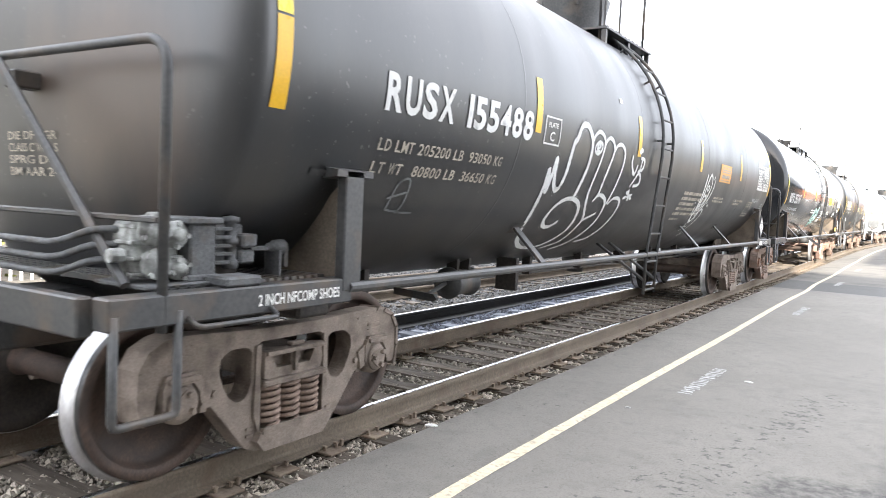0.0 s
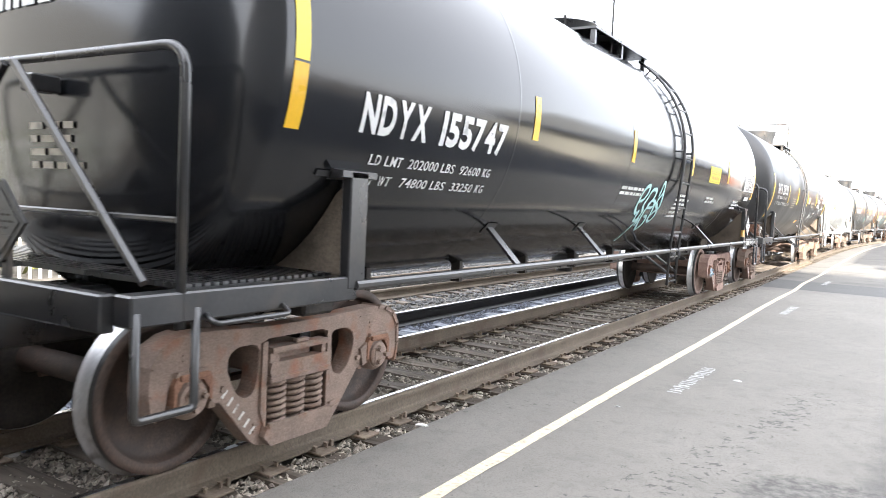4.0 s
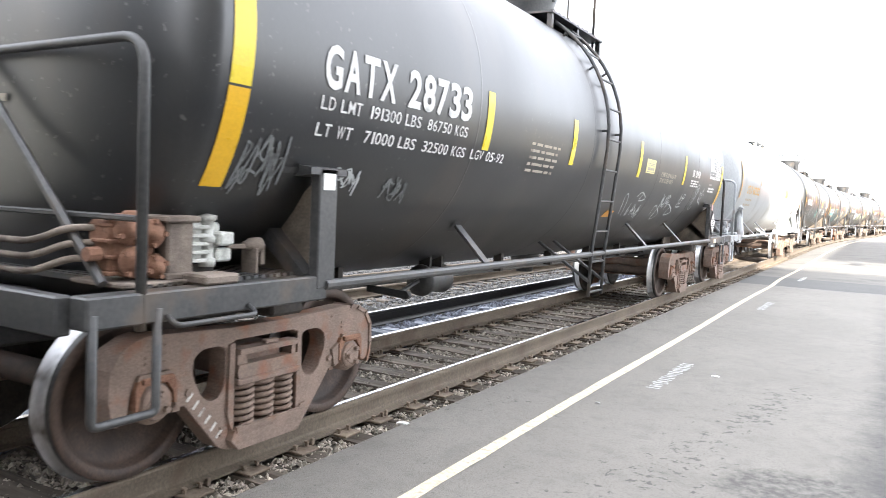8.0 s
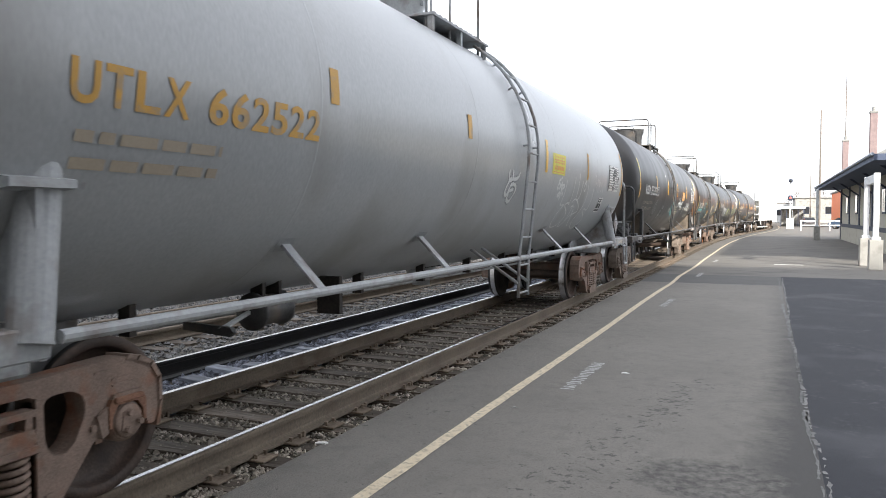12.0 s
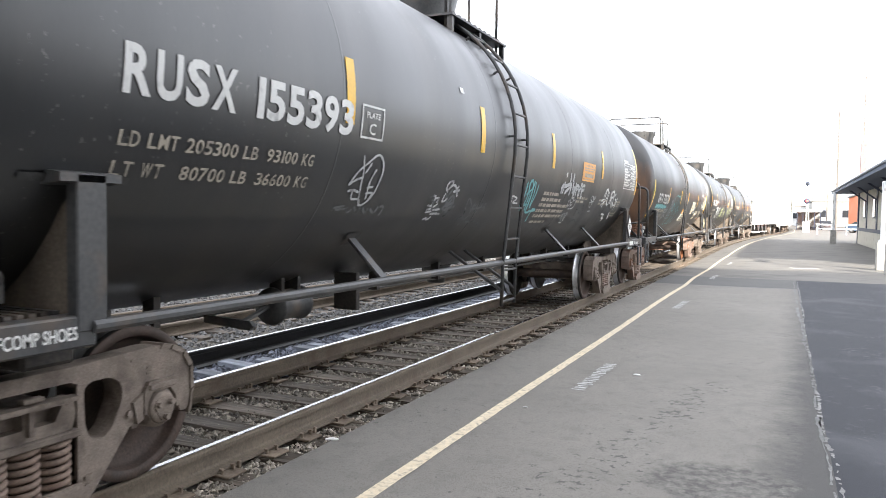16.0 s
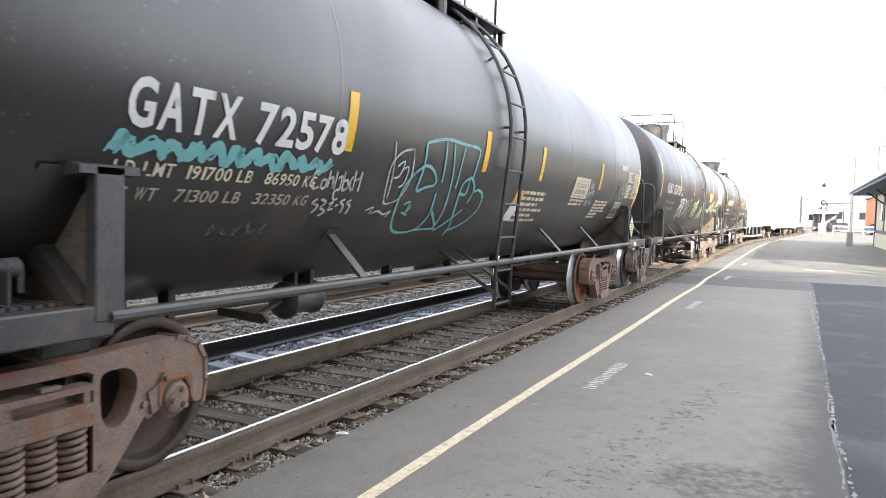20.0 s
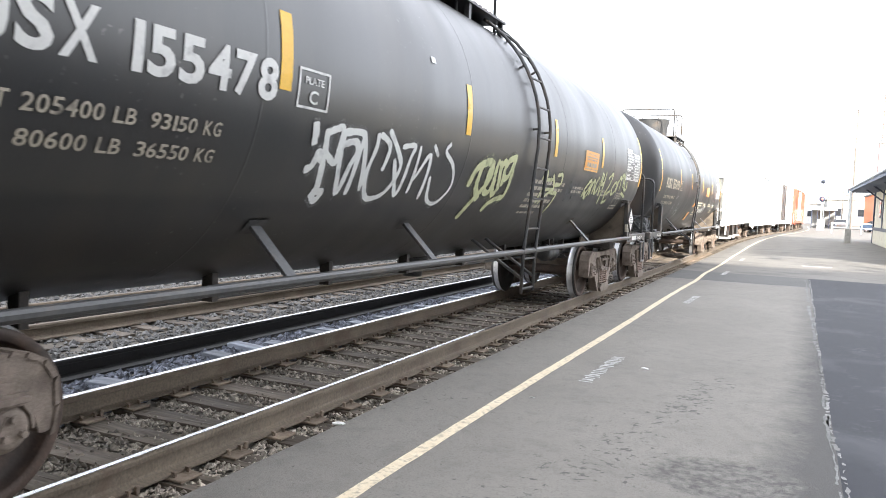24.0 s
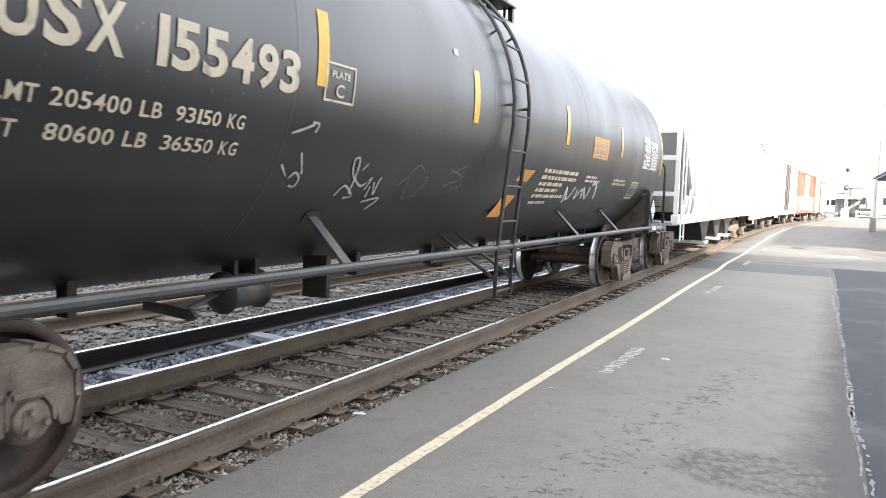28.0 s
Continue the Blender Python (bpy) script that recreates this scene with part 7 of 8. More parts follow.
scribble(car_c, "chalk_scrawl", -6.78, -6.42, -34, -19, 0.016, GF, 1, 8)
scribble(car_c, "chalk_scrawl", -6.05, -5.65, -33, -25, 0.014, GP, 2, 8)
scribble(car_c, "chalk_scrawl", -5.35, -5.0, -34, -26, 0.014, GF, 3, 7)
scribble(car_c, "chalk_scrawl", 0.9, 1.5, -38, -29, 0.02, GP, 4, 8)
scribble(car_c, "chalk_scrawl", 2.4, 2.9, -31, -22, 0.018, GP, 5, 9)
scribble(car_h, "chalk_scrawl", -6.9, -6.6, -18, -8, 0.014, GF, 6, 6)
scribble(car_a, "chalk_scrawl", 6.0, 6.7, -21, -17, 0.014, GP, 7, 7)
scribble(car_f, "chalk_scrawl", -5.2, -4.7, -42, -38, 0.014, GF, 8, 6)
scribble(car_g, "chalk_scrawl", 2.3, 3.0, -30, -16, 0.014, GF, 9, 7)

# ---- the cars after the tank cars ----
HOPPER_WHITE = surf("hopper_white", (0.76, 0.76, 0.74), (0.84, 0.84, 0.82), 0.55, coarse=1.2, fine=40, bump=0.03, stretch=(1, 1, 0.4), dirt=(0.6, 0.57, 0.52), dirt_amount=0.15, dirt_scale=1.2)
BOX_RED = surf("box_red", (0.42, 0.085, 0.05), (0.55, 0.12, 0.07), 0.6, coarse=1.5, bump=0.04, stretch=(1, 1, 0.4), dirt=(0.25, 0.07, 0.05), dirt_amount=0.25)
BOX_GREY = surf("box_grey", (0.20, 0.19, 0.18), (0.30, 0.28, 0.26), 0.65, coarse=1.5, bump=0.04, dirt=(0.12, 0.1, 0.08), dirt_amount=0.25)


def end_ladder(car, y, x, z0, z1, mat):
    lad = part("ladder", rod(bmesh.new(), (x, y, z0), (x, y, z1), 0.02, 6), mat, car, "side ladder at the corner")
    part("stringer", rod(bmesh.new(), (x, y + 0.42, z0), (x, y + 0.42, z1), 0.02, 6), mat, lad)
    z = z0 + 0.1
    while z < z1:
        part("rung", rod(bmesh.new(), (x, y, z), (x, y + 0.42, z), 0.013, 6), mat, lad)
        z += 0.4


def hopper_car(label, half=10.3):
    """Covered hopper: ribbed upright sides, sloped ends over open platforms, discharge bays below."""
    car = thing("hopper_car", label, "freight car", "freight cars of the train")
    top, low, h = 4.55, 1.35, half - 1.9
    body = bmesh.new()
    slab(body, [(-half + 0.7, top), (half - 0.7, top), (half - 0.7, 3.2), (half - 2.9, low), (-half + 2.9, low), (-half + 0.7, 3.2)], -1.52, 1.52, "x")
    part("body", body, HOPPER_WHITE, car, "white painted hopper body")
    part("roof", slab(bmesh.new(), [(-1.5, top), (-1.1, top + 0.16), (1.1, top + 0.16), (1.5, top)], -half + 0.7, half - 0.7, "y"), HOPPER_WHITE, car)
    for k in range(4):
        part("hatch", B(-0.35, 0.35, -6.9 + k * 4.2, -5.7 + k * 4.2, top + 0.16, top + 0.3, bev=0.04), HOPPER_WHITE, car)
    for k in range(13):
        y = -half + 0.8 + k * (2 * half - 1.6) / 12
        z = low if abs(y) < half - 2.9 else low + (3.2 - low) * (abs(y) - half + 2.9) / 2.2
        for sx in (1, -1):
            part("rib", B(sx * 1.52, sx * 1.60, y - 0.05, y + 0.05, z, top - 0.02, bev=0.01), HOPPER_WHITE, car)
    for sx in (1, -1):
        part("side_sill", B(sx * 1.42, sx * 1.58, -half, half, 1.12, 1.34, bev=0.01), HOPPER_WHITE, car)
    part("centre_sill", B(-0.2, 0.2, -half, half, 0.78, 1.1), FRAME_BLACK, car)
    for k in (-1, 0, 1):
        part("discharge_bay", slab(bmesh.new(), [(k * 3.1 - 1.45, low), (k * 3.1 + 1.45, low), (k * 3.1 + 0.3, 0.45), (k * 3.1 - 0.3, 0.45)], -1.2, 1.2, "x"), FRAME_BLACK, car)
        part("outlet_gate", B(-0.7, 1.3, k * 3.1 - 0.32, k * 3.1 + 0.32, 0.36, 0.46, bev=0.01), HOPPER_WHITE, car)
    for s in (-1, 1):
        for sx in (1, -1):
            part("end_post", B(sx * 1.46, sx * 1.56, s * half - 0.06 * s - 0.05, s * half - 0.06 * s + 0.05, 1.1, top, bev=0.01), HOPPER_WHITE, car)
            for d in (1.0, 1.8, 2.6):
                part("slope_brace", rod(bmesh.new(), (sx * 1.5, s * (half - d), 1.3), (sx * 1.5, s * (half - d - 0.55), 1.3 + 0.45 * d), 0.05, 6), HOPPER_WHITE, car)
        part("end_sheet", slab(bmesh.new(), [(s * (half - 0.7), 3.25), (s * (half - 0.7), 3.2), (s * (half - 2.9), low), (s * (half - 2.9), low + 0.05)], -1.45, 1.45, "x"), HOPPER_WHITE, car)
        part("end_frame", B(-1.5, 1.5, min(s * half, s * (half - 0.08)), max(s * half, s * (half - 0.08)), 2.55, 2.65), HOPPER_WHITE, car)
        part("end_frame", B(-1.5, 1.5, min(s * half, s * (half - 0.08)), max(s * half, s * (half - 0.08)), 1.75, 1.85), HOPPER_WHITE, car)
        part("end_panel", B(-1.45, 1.45, min(s * (half - 0.7), s * (half - 0.66)), max(s * (half - 0.7), s * (half - 0.66)), 3.2, top - 0.02), HOPPER_WHITE, car)
        part("end_deck", B(-1.45, 1.45, min(s * half, s * (half - 1.6)), max(s * half, s * (half - 1.6)), 1.1, 1.16), FRAME_GREY, car)
        part("coupler", coupler(s, half), AXLE, car, "grimy knuckle coupler")
        truck(car, s * h, TRUCK_DUST, seed=11 + s)
    end_ladder(car, -half + 0.1, 1.62, 0.75, top, HOPPER_WHITE)
    end_ladder(car, half - 0.55, 1.62, 0.75, top, HOPPER_WHITE)
    return car


def box_car(label, mat, half=8.2, top=4.6, band=None, gate=None):
    """Boxcar with side posts, a plug door, corner ladders and a low roof."""
    car = thing("box_car", label, "freight car", "freight cars of the train")
    part("body", B(-1.5, 1.5, -half, half, 1.05, top, bev=0.02), mat, car)
    part("roof", slab(bmesh.new(), [(-1.55, top), (0, top + 0.16), (1.55, top)], -half, half, "y"), HOPPER_WHITE, car)
    if band:
        part("lower_band", B(1.497, 1.506, -half + 0.02, half - 0.02, 1.07, 2.4), band, car)
    for sx in (1, -1):
        for k in range(13):
            y = -half + 0.3 + k * (2 * half - 0.6) / 12
            if abs(y) > 1.7:
                part("side_post", B(sx * 1.5, sx * 1.56, y - 0.06, y + 0.06, 1.1, top - 0.1, bev=0.01), mat, car)
        part("side_sill", B(sx * 1.4, sx * 1.53, -half, half, 0.85, 1.06, bev=0.01), mat, car)
        door = part("door", B(sx * 1.5, sx * 1.575, -1.55, 1.55, 1.15, top - 0.2, bev=0.02), gate or mat, car, "sliding side door")
        for y in (-0.8, 0.8):
            part("lock_bar", rod(bmesh.new(), (sx * 1.6, y, 1.2), (sx * 1.6, y, top - 0.3), 0.025, 6), gate or mat, door)
        for z in (1.12, top - 0.16):
            part("door_rail", B(sx * 1.5, sx * 1.6, -4.2, 3.0, z, z + 0.06), mat, car)
    part("centre_sill", B(-0.2, 0.2, -half, half, 0.72, 1.04), FRAME_BLACK, car)
    for s in (-1, 1):
        for k in range(5):
            z = 1.4 + k * 0.62
            part("end_rib", B(-1.4, 1.4, min(s * half, s * (half + 0.08)), max(s * half, s * (half + 0.08)), z, z + 0.25, bev=0.03), BOX_GREY, car)
        part("coupler", coupler(s, half), AXLE, car, "grimy knuckle coupler")
        truck(car, s * (half - 2.1), TRUCK_DUST, seed=21 + s)
        end_ladder(car, s * (half - 0.3) - 0.21, 1.6, 0.7, top, mat)
    return car


hopper = hopper_car("white covered hopper car with open sloped ends")
box_white = box_car("white boxcar with ribbed sides", HOPPER_WHITE, half=8.55)
box_second = box_car("white boxcar with a dark open doorway", HOPPER_WHITE, half=7.7, top=4.75, gate=FRAME_BLACK)
box_red = box_car("red boxcar with pale lower sides and door", BOX_RED, half=7.1, band=HOPPER_WHITE, gate=HOPPER_WHITE)
box_brown = box_car("weathered grey boxcar far down the train", BOX_GREY, half=7.0, top=4.3)
CARS += [(hopper, 146.9), (box_white, 165.9), (box_second, 183.0), (box_red, 199.6), (box_brown, 214.9)]

# ---- the station on the right ----
WALL_CREAM = surf("wall_cream", (0.43, 0.41, 0.345), (0.52, 0.50, 0.425), 0.8, coarse=1.5, fine=50, bump=0.1, dirt=(0.3, 0.27, 0.2), dirt_amount=0.2)
WALL_GREY = surf("wall_grey", (0.22, 0.22, 0.21), (0.29, 0.29, 0.28), 0.85, coarse=1.5, fine=60, bump=0.2)
TRIM_DARK = surf("trim_dark", (0.026, 0.034, 0.06), (0.042, 0.052, 0.085), 0.6, coarse=3, bump=0.05)
SOFFIT = surf("soffit_blue", (0.05, 0.068, 0.115), (0.07, 0.092, 0.15), 0.7, coarse=2, bump=0.05)
SHINGLE = surf("shingle", (0.17, 0.17, 0.165), (0.25, 0.25, 0.24), 0.9, coarse=2, fine=40, bump=0.4, island=0.2)
POST_WHITE = surf("post_white", (0.60, 0.62, 0.63), (0.70, 0.72, 0.73), 0.6, coarse=3, bump=0.05, dirt=(0.4, 0.4, 0.38), dirt_amount=0.2, dirt_scale=4)
GUTTER = surf("gutter_blue", (0.20, 0.235, 0.29), (0.27, 0.31, 0.37), 0.5, coarse=3, bump=0.05)
GLASS = surf("window_glass", (0.02, 0.025, 0.03), (0.03, 0.035, 0.04), 0.1, coarse=2, bump=0.0)

Y0, Y1 = 29.9, 65.0
station = thing("station", "old single-storey station with wide dark eaves", "building")
part("wall", B(8.7, 18.0, Y0 + 1.6, Y1 - 1.6, PLATFORM, 3.9), WALL_CREAM, station, "cream painted station wall")
part("wainscot", B(8.64, 8.7, Y0 + 1.6, Y1 - 1.6, PLATFORM, 0.86, bev=0.01), WALL_CREAM, station, "cream lower wall")
part("belt_board", B(8.61, 8.7, Y0 + 1.6, Y1 - 1.6, 0.86, 1.08), TRIM_DARK, station, "dark belt board")
part("corner_board", B(8.60, 8.75, Y0 + 1.5, Y0 + 1.85, PLATFORM, 3.85), TRIM_DARK, station)
part("corner_board", B(8.60, 8.75, Y1 - 1.85, Y1 - 1.5, PLATFORM, 3.85), TRIM_DARK, station)
for k in range(10):
    y = Y0 + 3.6 + k * 3.0
    if k % 2:
        continue
    part("pilaster", B(8.65, 8.7, y - 0.28, y + 0.28, PLATFORM, 3.6, bev=0.01), TRIM_DARK, station, "dark blue pilaster")
    if k < 9:
        win = part("window", B(8.66, 8.72, y + 0.9, y + 2.1, 1.75, 3.0), TRIM_DARK, station, "tall dark-framed window")
        for i in range(2):
            part("pane", B(8.645, 8.66, y + 0.98 + i * 0.56, y + 1.46 + i * 0.56, 1.83, 2.92), GLASS, win)
roof = bmesh.new()
pts = [(7.0, Y0, 3.78), (7.0, Y1, 3.78), (20.0, Y1, 3.78), (20.0, Y0, 3.78), (13.2, Y0 + 6, 7.2), (13.2, Y1 - 6, 7.2)]
vs = [roof.verts.new(p) for p in pts]
for f in ((0, 4, 5, 1), (1, 5, 2), (2, 5, 4, 3), (3, 4, 0)):
    roof.faces.new([vs[i] for i in f])
roof.faces.new([vs[i] for i in (0, 1, 2, 3)])
bmesh.ops.recalc_face_normals(roof, faces=roof.faces)
roof_ob = part("roof", roof, SHINGLE, station, "grey shingled hip roof")
part("soffit", B(7.02, 19.9, Y0 + 0.02, Y1 - 0.02, 3.60, 3.775), SOFFIT, roof_ob, "dark blue painted soffit")
part("fascia", B(6.96, 7.02, Y0, Y1, 3.58, 3.80), SOFFIT, roof_ob)
part("fascia", B(6.96, 20.0, Y0 - 0.05, Y0, 3.58, 3.80), SOFFIT, roof_ob)
part("gutter", rod(bmesh.new(), (6.92, Y0, 3.80), (6.92, Y1, 3.80), 0.06, 8), GUTTER, roof_ob, "blue grey gutter")
for k in range(5):
    y = Y0 + 3.6 + k * 6.0
    part("eave_bracket", slab(bmesh.new(), [(8.65, 2.80), (8.65, 2.90), (7.72, 3.62), (7.55, 3.62)], y - 0.05, y + 0.05, "y"), TRIM_DARK, station, "diagonal eave bracket")
for x, y, h in ((11.37, 70.0, 10.1), (10.55, 84.0, 9.1)):
    c = thing("chimney", "tall brown brick chimney beside the station", "chimney", "chimneys")
    part("shaft", B(x - 0.27, x + 0.27, y - 0.27, y + 0.27, GROUND, h, bev=0.03), surf("brick_brown", (0.20, 0.15, 0.15), (0.28, 0.215, 0.21), 0.9, coarse=3, fine=25, bump=0.4), c)
    part("cap", B(x - 0.31, x + 0.31, y - 0.31, y + 0.31, h - 0.18, h, bev=0.03), WALL_GREY, c)
    part("flue", rod(bmesh.new(), (x, y, h), (x, y, h + 0.35), 0.13, 10), WALL_GREY, c)


def canopy_post(x, y, h, label):
    p = thing("canopy_post", label, "post", "posts on concrete bases")
    part("base", B(x - 0.2, x + 0.2, y - 0.2, y + 0.2, PLATFORM, 0.88, bev=0.02), CONCRETE, p, "square concrete base")
    part("plinth", B(x - 0.13, x + 0.13, y - 0.13, y + 0.13, 0.88, 0.97, bev=0.01), POST_WHITE, p)
    part("shaft", B(x - 0.085, x + 0.085, y - 0.085, y + 0.085, 0.97, h, bev=0.01), POST_WHITE, p, "square white post")
    return p


gate = canopy_post(6.86, 28.0, 3.05, "white square post on a concrete base")
canopy_post(6.80, 30.1, 3.0, "white square post on a concrete base")
part("beam", B(6.76, 6.92, 27.9, 30.2, 2.72, 3.0, bev=0.01), POST_WHITE, gate, "white cross beam")
canopy_post(6.92, 61.0, 3.6, "white post under the roof's corner")

lamp = thing("platform_lamp", "tall thin post with a dark blue shade", "lamp post")
part("shaft", rod(bmesh.new(), (7.7, 29.0, PLATFORM), (7.7, 29.0, 5.75), 0.05, 8), TRIM_DARK, lamp)
part("shade", lathe(bmesh.new(), [(5.45, 0.0), (5.42, 0.18), (5.48, 0.19), (5.7, 0.1), (6.0, 0.05), (6.02, 0.0)], "z", 16, (7.7, 29.0, 0)), SOFFIT, lamp, "dark blue metal shade")

# long plain building, unseen, added on the right to shade this end of the platform
WALL_PALE = surf("wall_pale", (0.26, 0.255, 0.24), (0.34, 0.33, 0.31), 0.85, coarse=1.0, fine=60, bump=0.1, dirt=(0.2, 0.195, 0.18), dirt_amount=0.2)
tagged(part("wall_side", B(8.8, 40.0, -70, 5.6, GROUND, 13.5), WALL_PALE), "unseen grey building added to shade the platform", "wall", kind="structure")

# ---- beyond the station ----
WIRE = surf("pole_wood", (0.14, 0.12, 0.105), (0.22, 0.195, 0.175), 0.9, coarse=3, stretch=(1, 1, 0.1), bump=0.2)
for x, y, h, arm in ((8.13, 80.0, 11.7, 0), (13.5, 120.0, 21.5, 0), (10.6, 150.0, 10.4, 0)):
    p = thing("utility_pole", "tall thin wooden utility pole", "pole", "utility poles")
    part("shaft", rod(bmesh.new(), (x, y, GROUND), (x, y, h), 0.11, 8, 0.06), WIRE, p)
    if arm:
        part("crossarm", B(x - 1.1, x + 1.1, y - 0.05, y + 0.05, h - 3.1, h - 2.98), WIRE, p)
        for i in (-1, -0.4, 0.4, 1):
            part("insulator", rod(bmesh.new(), (x + i, y, h - 2.98), (x + i, y, h - 2.8), 0.05, 6), POST_WHITE, p)

RED_LAMP = bpy.data.materials.new("signal_red")
RED_LAMP.use_nodes = True
RED_LAMP.node_tree.nodes["Principled BSDF"].inputs["Base Color"].default_value = (0.6, 0.03, 0.03, 1)
RED_LAMP.node_tree.nodes["Principled BSDF"].inputs["Emission Color"].default_value = (1, 0.1, 0.06, 1)
RED_LAMP.node_tree.nodes["Principled BSDF"].inputs["Emission Strength"].default_value = 1.5
sx, sy = 6.4, 112.0
sig = thing("rail_signal", "railway signal mast with two round heads, one red", "signal")
part("mast", rod(bmesh.new(), (sx, sy, GROUND), (sx, sy, 6.8), 0.09, 10), POST_WHITE, sig)
for z, lit in ((6.35, False), (4.05, True)):
    head = part("signal_head", lathe(bmesh.new(), [(-0.3, 0.0), (-0.3, 0.36 if lit else 0.28), (-0.26, 0.36 if lit else 0.28), (-0.2, 0.2), (0.1, 0.18), (0.15, 0.0)], "y", 24, (sx, sy - 0.1, z)),
                TRIM_DARK, sig, "round black signal head")
    part("lamp", lathe(bmesh.new(), [(-0.34, 0.0), (-0.33, 0.14), (-0.30, 0.15)], "y", 16, (sx, sy - 0.1, z)), RED_LAMP if lit else GLASS, head, "signal lens")
part("ladder_rail", rod(bmesh.new(), (sx + 0.25, sy + 0.1, GROUND), (sx + 0.25, sy + 0.1, 6.2), 0.03, 6), POST_WHITE, sig)
part("case", B(sx - 0.45, sx + 0.45, sy - 0.3, sy + 0.3, GROUND, 1.3, bev=0.03), POST_WHITE, sig, "white equipment case")

fence = thing("white_railing", "low white railing across the platform's end", "railing")
for k in range(4):
    x = 7.2 + k * 1.5
    part("fence_post", B(x - 0.06, x + 0.06, 97.0, 97.12, GROUND, 1.15, bev=0.01), POST_WHITE, fence)
for z in (0.5, 1.0):
    part("rail_board", B(7.1, 11.8, 97.0, 97.05, z, z + 0.12), POST_WHITE, fence)


shelter = thing("platform_shelter", "low open shelter with a white flat roof", "shelter")
part("roof", B(5.4, 9.2, 134.0, 138.0, 2.75, 3.15, bev=0.04), POST_WHITE, shelter, "white flat roof")
part("back_wall", B(5.6, 9.0, 137.6, 137.8, GROUND, 2.75), WALL_GREY, shelter, "grey back wall")
for k in range(5):
    part("post", B(5.55 + k * 0.84, 5.67 + k * 0.84, 134.2, 134.32, GROUND, 2.75), TRIM_DARK, shelter, "dark post")
part("bench", B(6.0, 8.6, 136.9, 137.4, 0.25, 0.35, bev=0.02), TRIM_DARK, shelter)


def parked_car(x, y, turn, col, label):
    """A parked hatchback: body, glasshouse, four wheels."""
    m = surf("car_paint", tuple(0.8 * c for c in col), col, 0.25, coarse=3, bump=0.0)
    car = thing("parked_car", label, "car", "parked cars", at=pose(x, y, PLATFORM, 0, 0, turn))
    prof = [(-2.1, 0.35), (-2.15, 0.7), (-2.0, 0.92), (-1.0, 1.02), (1.6, 1.0), (2.05, 0.85), (2.1, 0.4), (1.9, 0.3), (-1.9, 0.3)]
    part("body", slab(bmesh.new(), smooth_loop(prof, 0.12), -0.88, 0.88, "x"), m, car)
    cab = [(-1.25, 1.0), (-0.55, 1.45), (0.9, 1.47), (1.75, 1.0)]
    part("cabin", slab(bmesh.new(), smooth_loop(cab, 0.1), -0.76, 0.76, "x"), GLASS, car, "dark glazed cabin")
    part("roof_panel", B(-0.72, 0.72, -0.5, 0.9, 1.45, 1.49, bev=0.01), m, car)
    for i in (1, -1):
        for j in (-1.3, 1.3):
            w = part("wheel", lathe(bmesh.new(), [(i * 0.70, 0.0), (i * 0.70, 0.31), (i * 0.88, 0.31), (i * 0.895, 0.27), (i * 0.88, 0.2), (i * 0.88, 0.0)], "x", 20, (0, j, 0.31)), AXLE, car)
            part("rim", lathe(bmesh.new(), [(i * 0.882, 0.0), (i * 0.90, 0.05), (i * 0.886, 0.19), (i * 0.882, 0.2)], "x", 16, (0, j, 0.31)), STEEL_BRIGHT, w)
        part("headlight", B(i * 0.5, i * 0.8, -2.17, -2.1, 0.62, 0.76), POST_WHITE, car)


parked_car(13.2, 112.0, 75, (0.05, 0.08, 0.13), "dark blue parked car beside the station")
parked_car(16.5, 118.0, 80, (0.10, 0.12, 0.15), "grey parked car beyond the station")
parked_car(9.9, 140.0, 10, (0.6, 0.6, 0.6), "white parked car far off")
parked_car(7.2, 150.0, 5, (0.65, 0.65, 0.65), "white parked van far off")


def shed(label, x0, x1, y0, y1, top, mat, roof_mat, n):
    b = thing("building", label, "building", "buildings beyond the station")
    part("wall", B(x0, x1, y0, y1, GROUND, top), mat, b)
    part("roof", B(x0 - 0.3, x1 + 0.3, y0 - 0.3, y1 + 0.3, top, top + 0.3, bev=0.05), roof_mat, b)
    for k in range(n):
        xx = x0 + (x1 - x0) * (k + 0.5) / n
        w = part("window", B(xx - 0.7, xx + 0.7, y0 - 0.05, y0 + 0.02, top * 0.35, top * 0.65), TRIM_DARK, b)
        part("pane", B(xx - 0.6, xx + 0.6, y0 - 0.07, y0 - 0.05, top * 0.37, top * 0.63), GLASS, w)
    return b


shed("orange painted commercial building behind the station", 14.0, 26.0, 128, 150, 5.4, surf("orange_wall", (0.62, 0.17, 0.06), (0.72, 0.22, 0.08), 0.7, coarse=2, bump=0.05), WALL_GREY, 3)
shed("long white industrial building far down the line", -6.0, 9.5, 230, 260, 5.0, HOPPER_WHITE, BOX_GREY, 8)
shed("grey warehouse far down the line", 10.0, 40.0, 210, 240, 6.0, CONCRETE, WALL_GREY, 6)


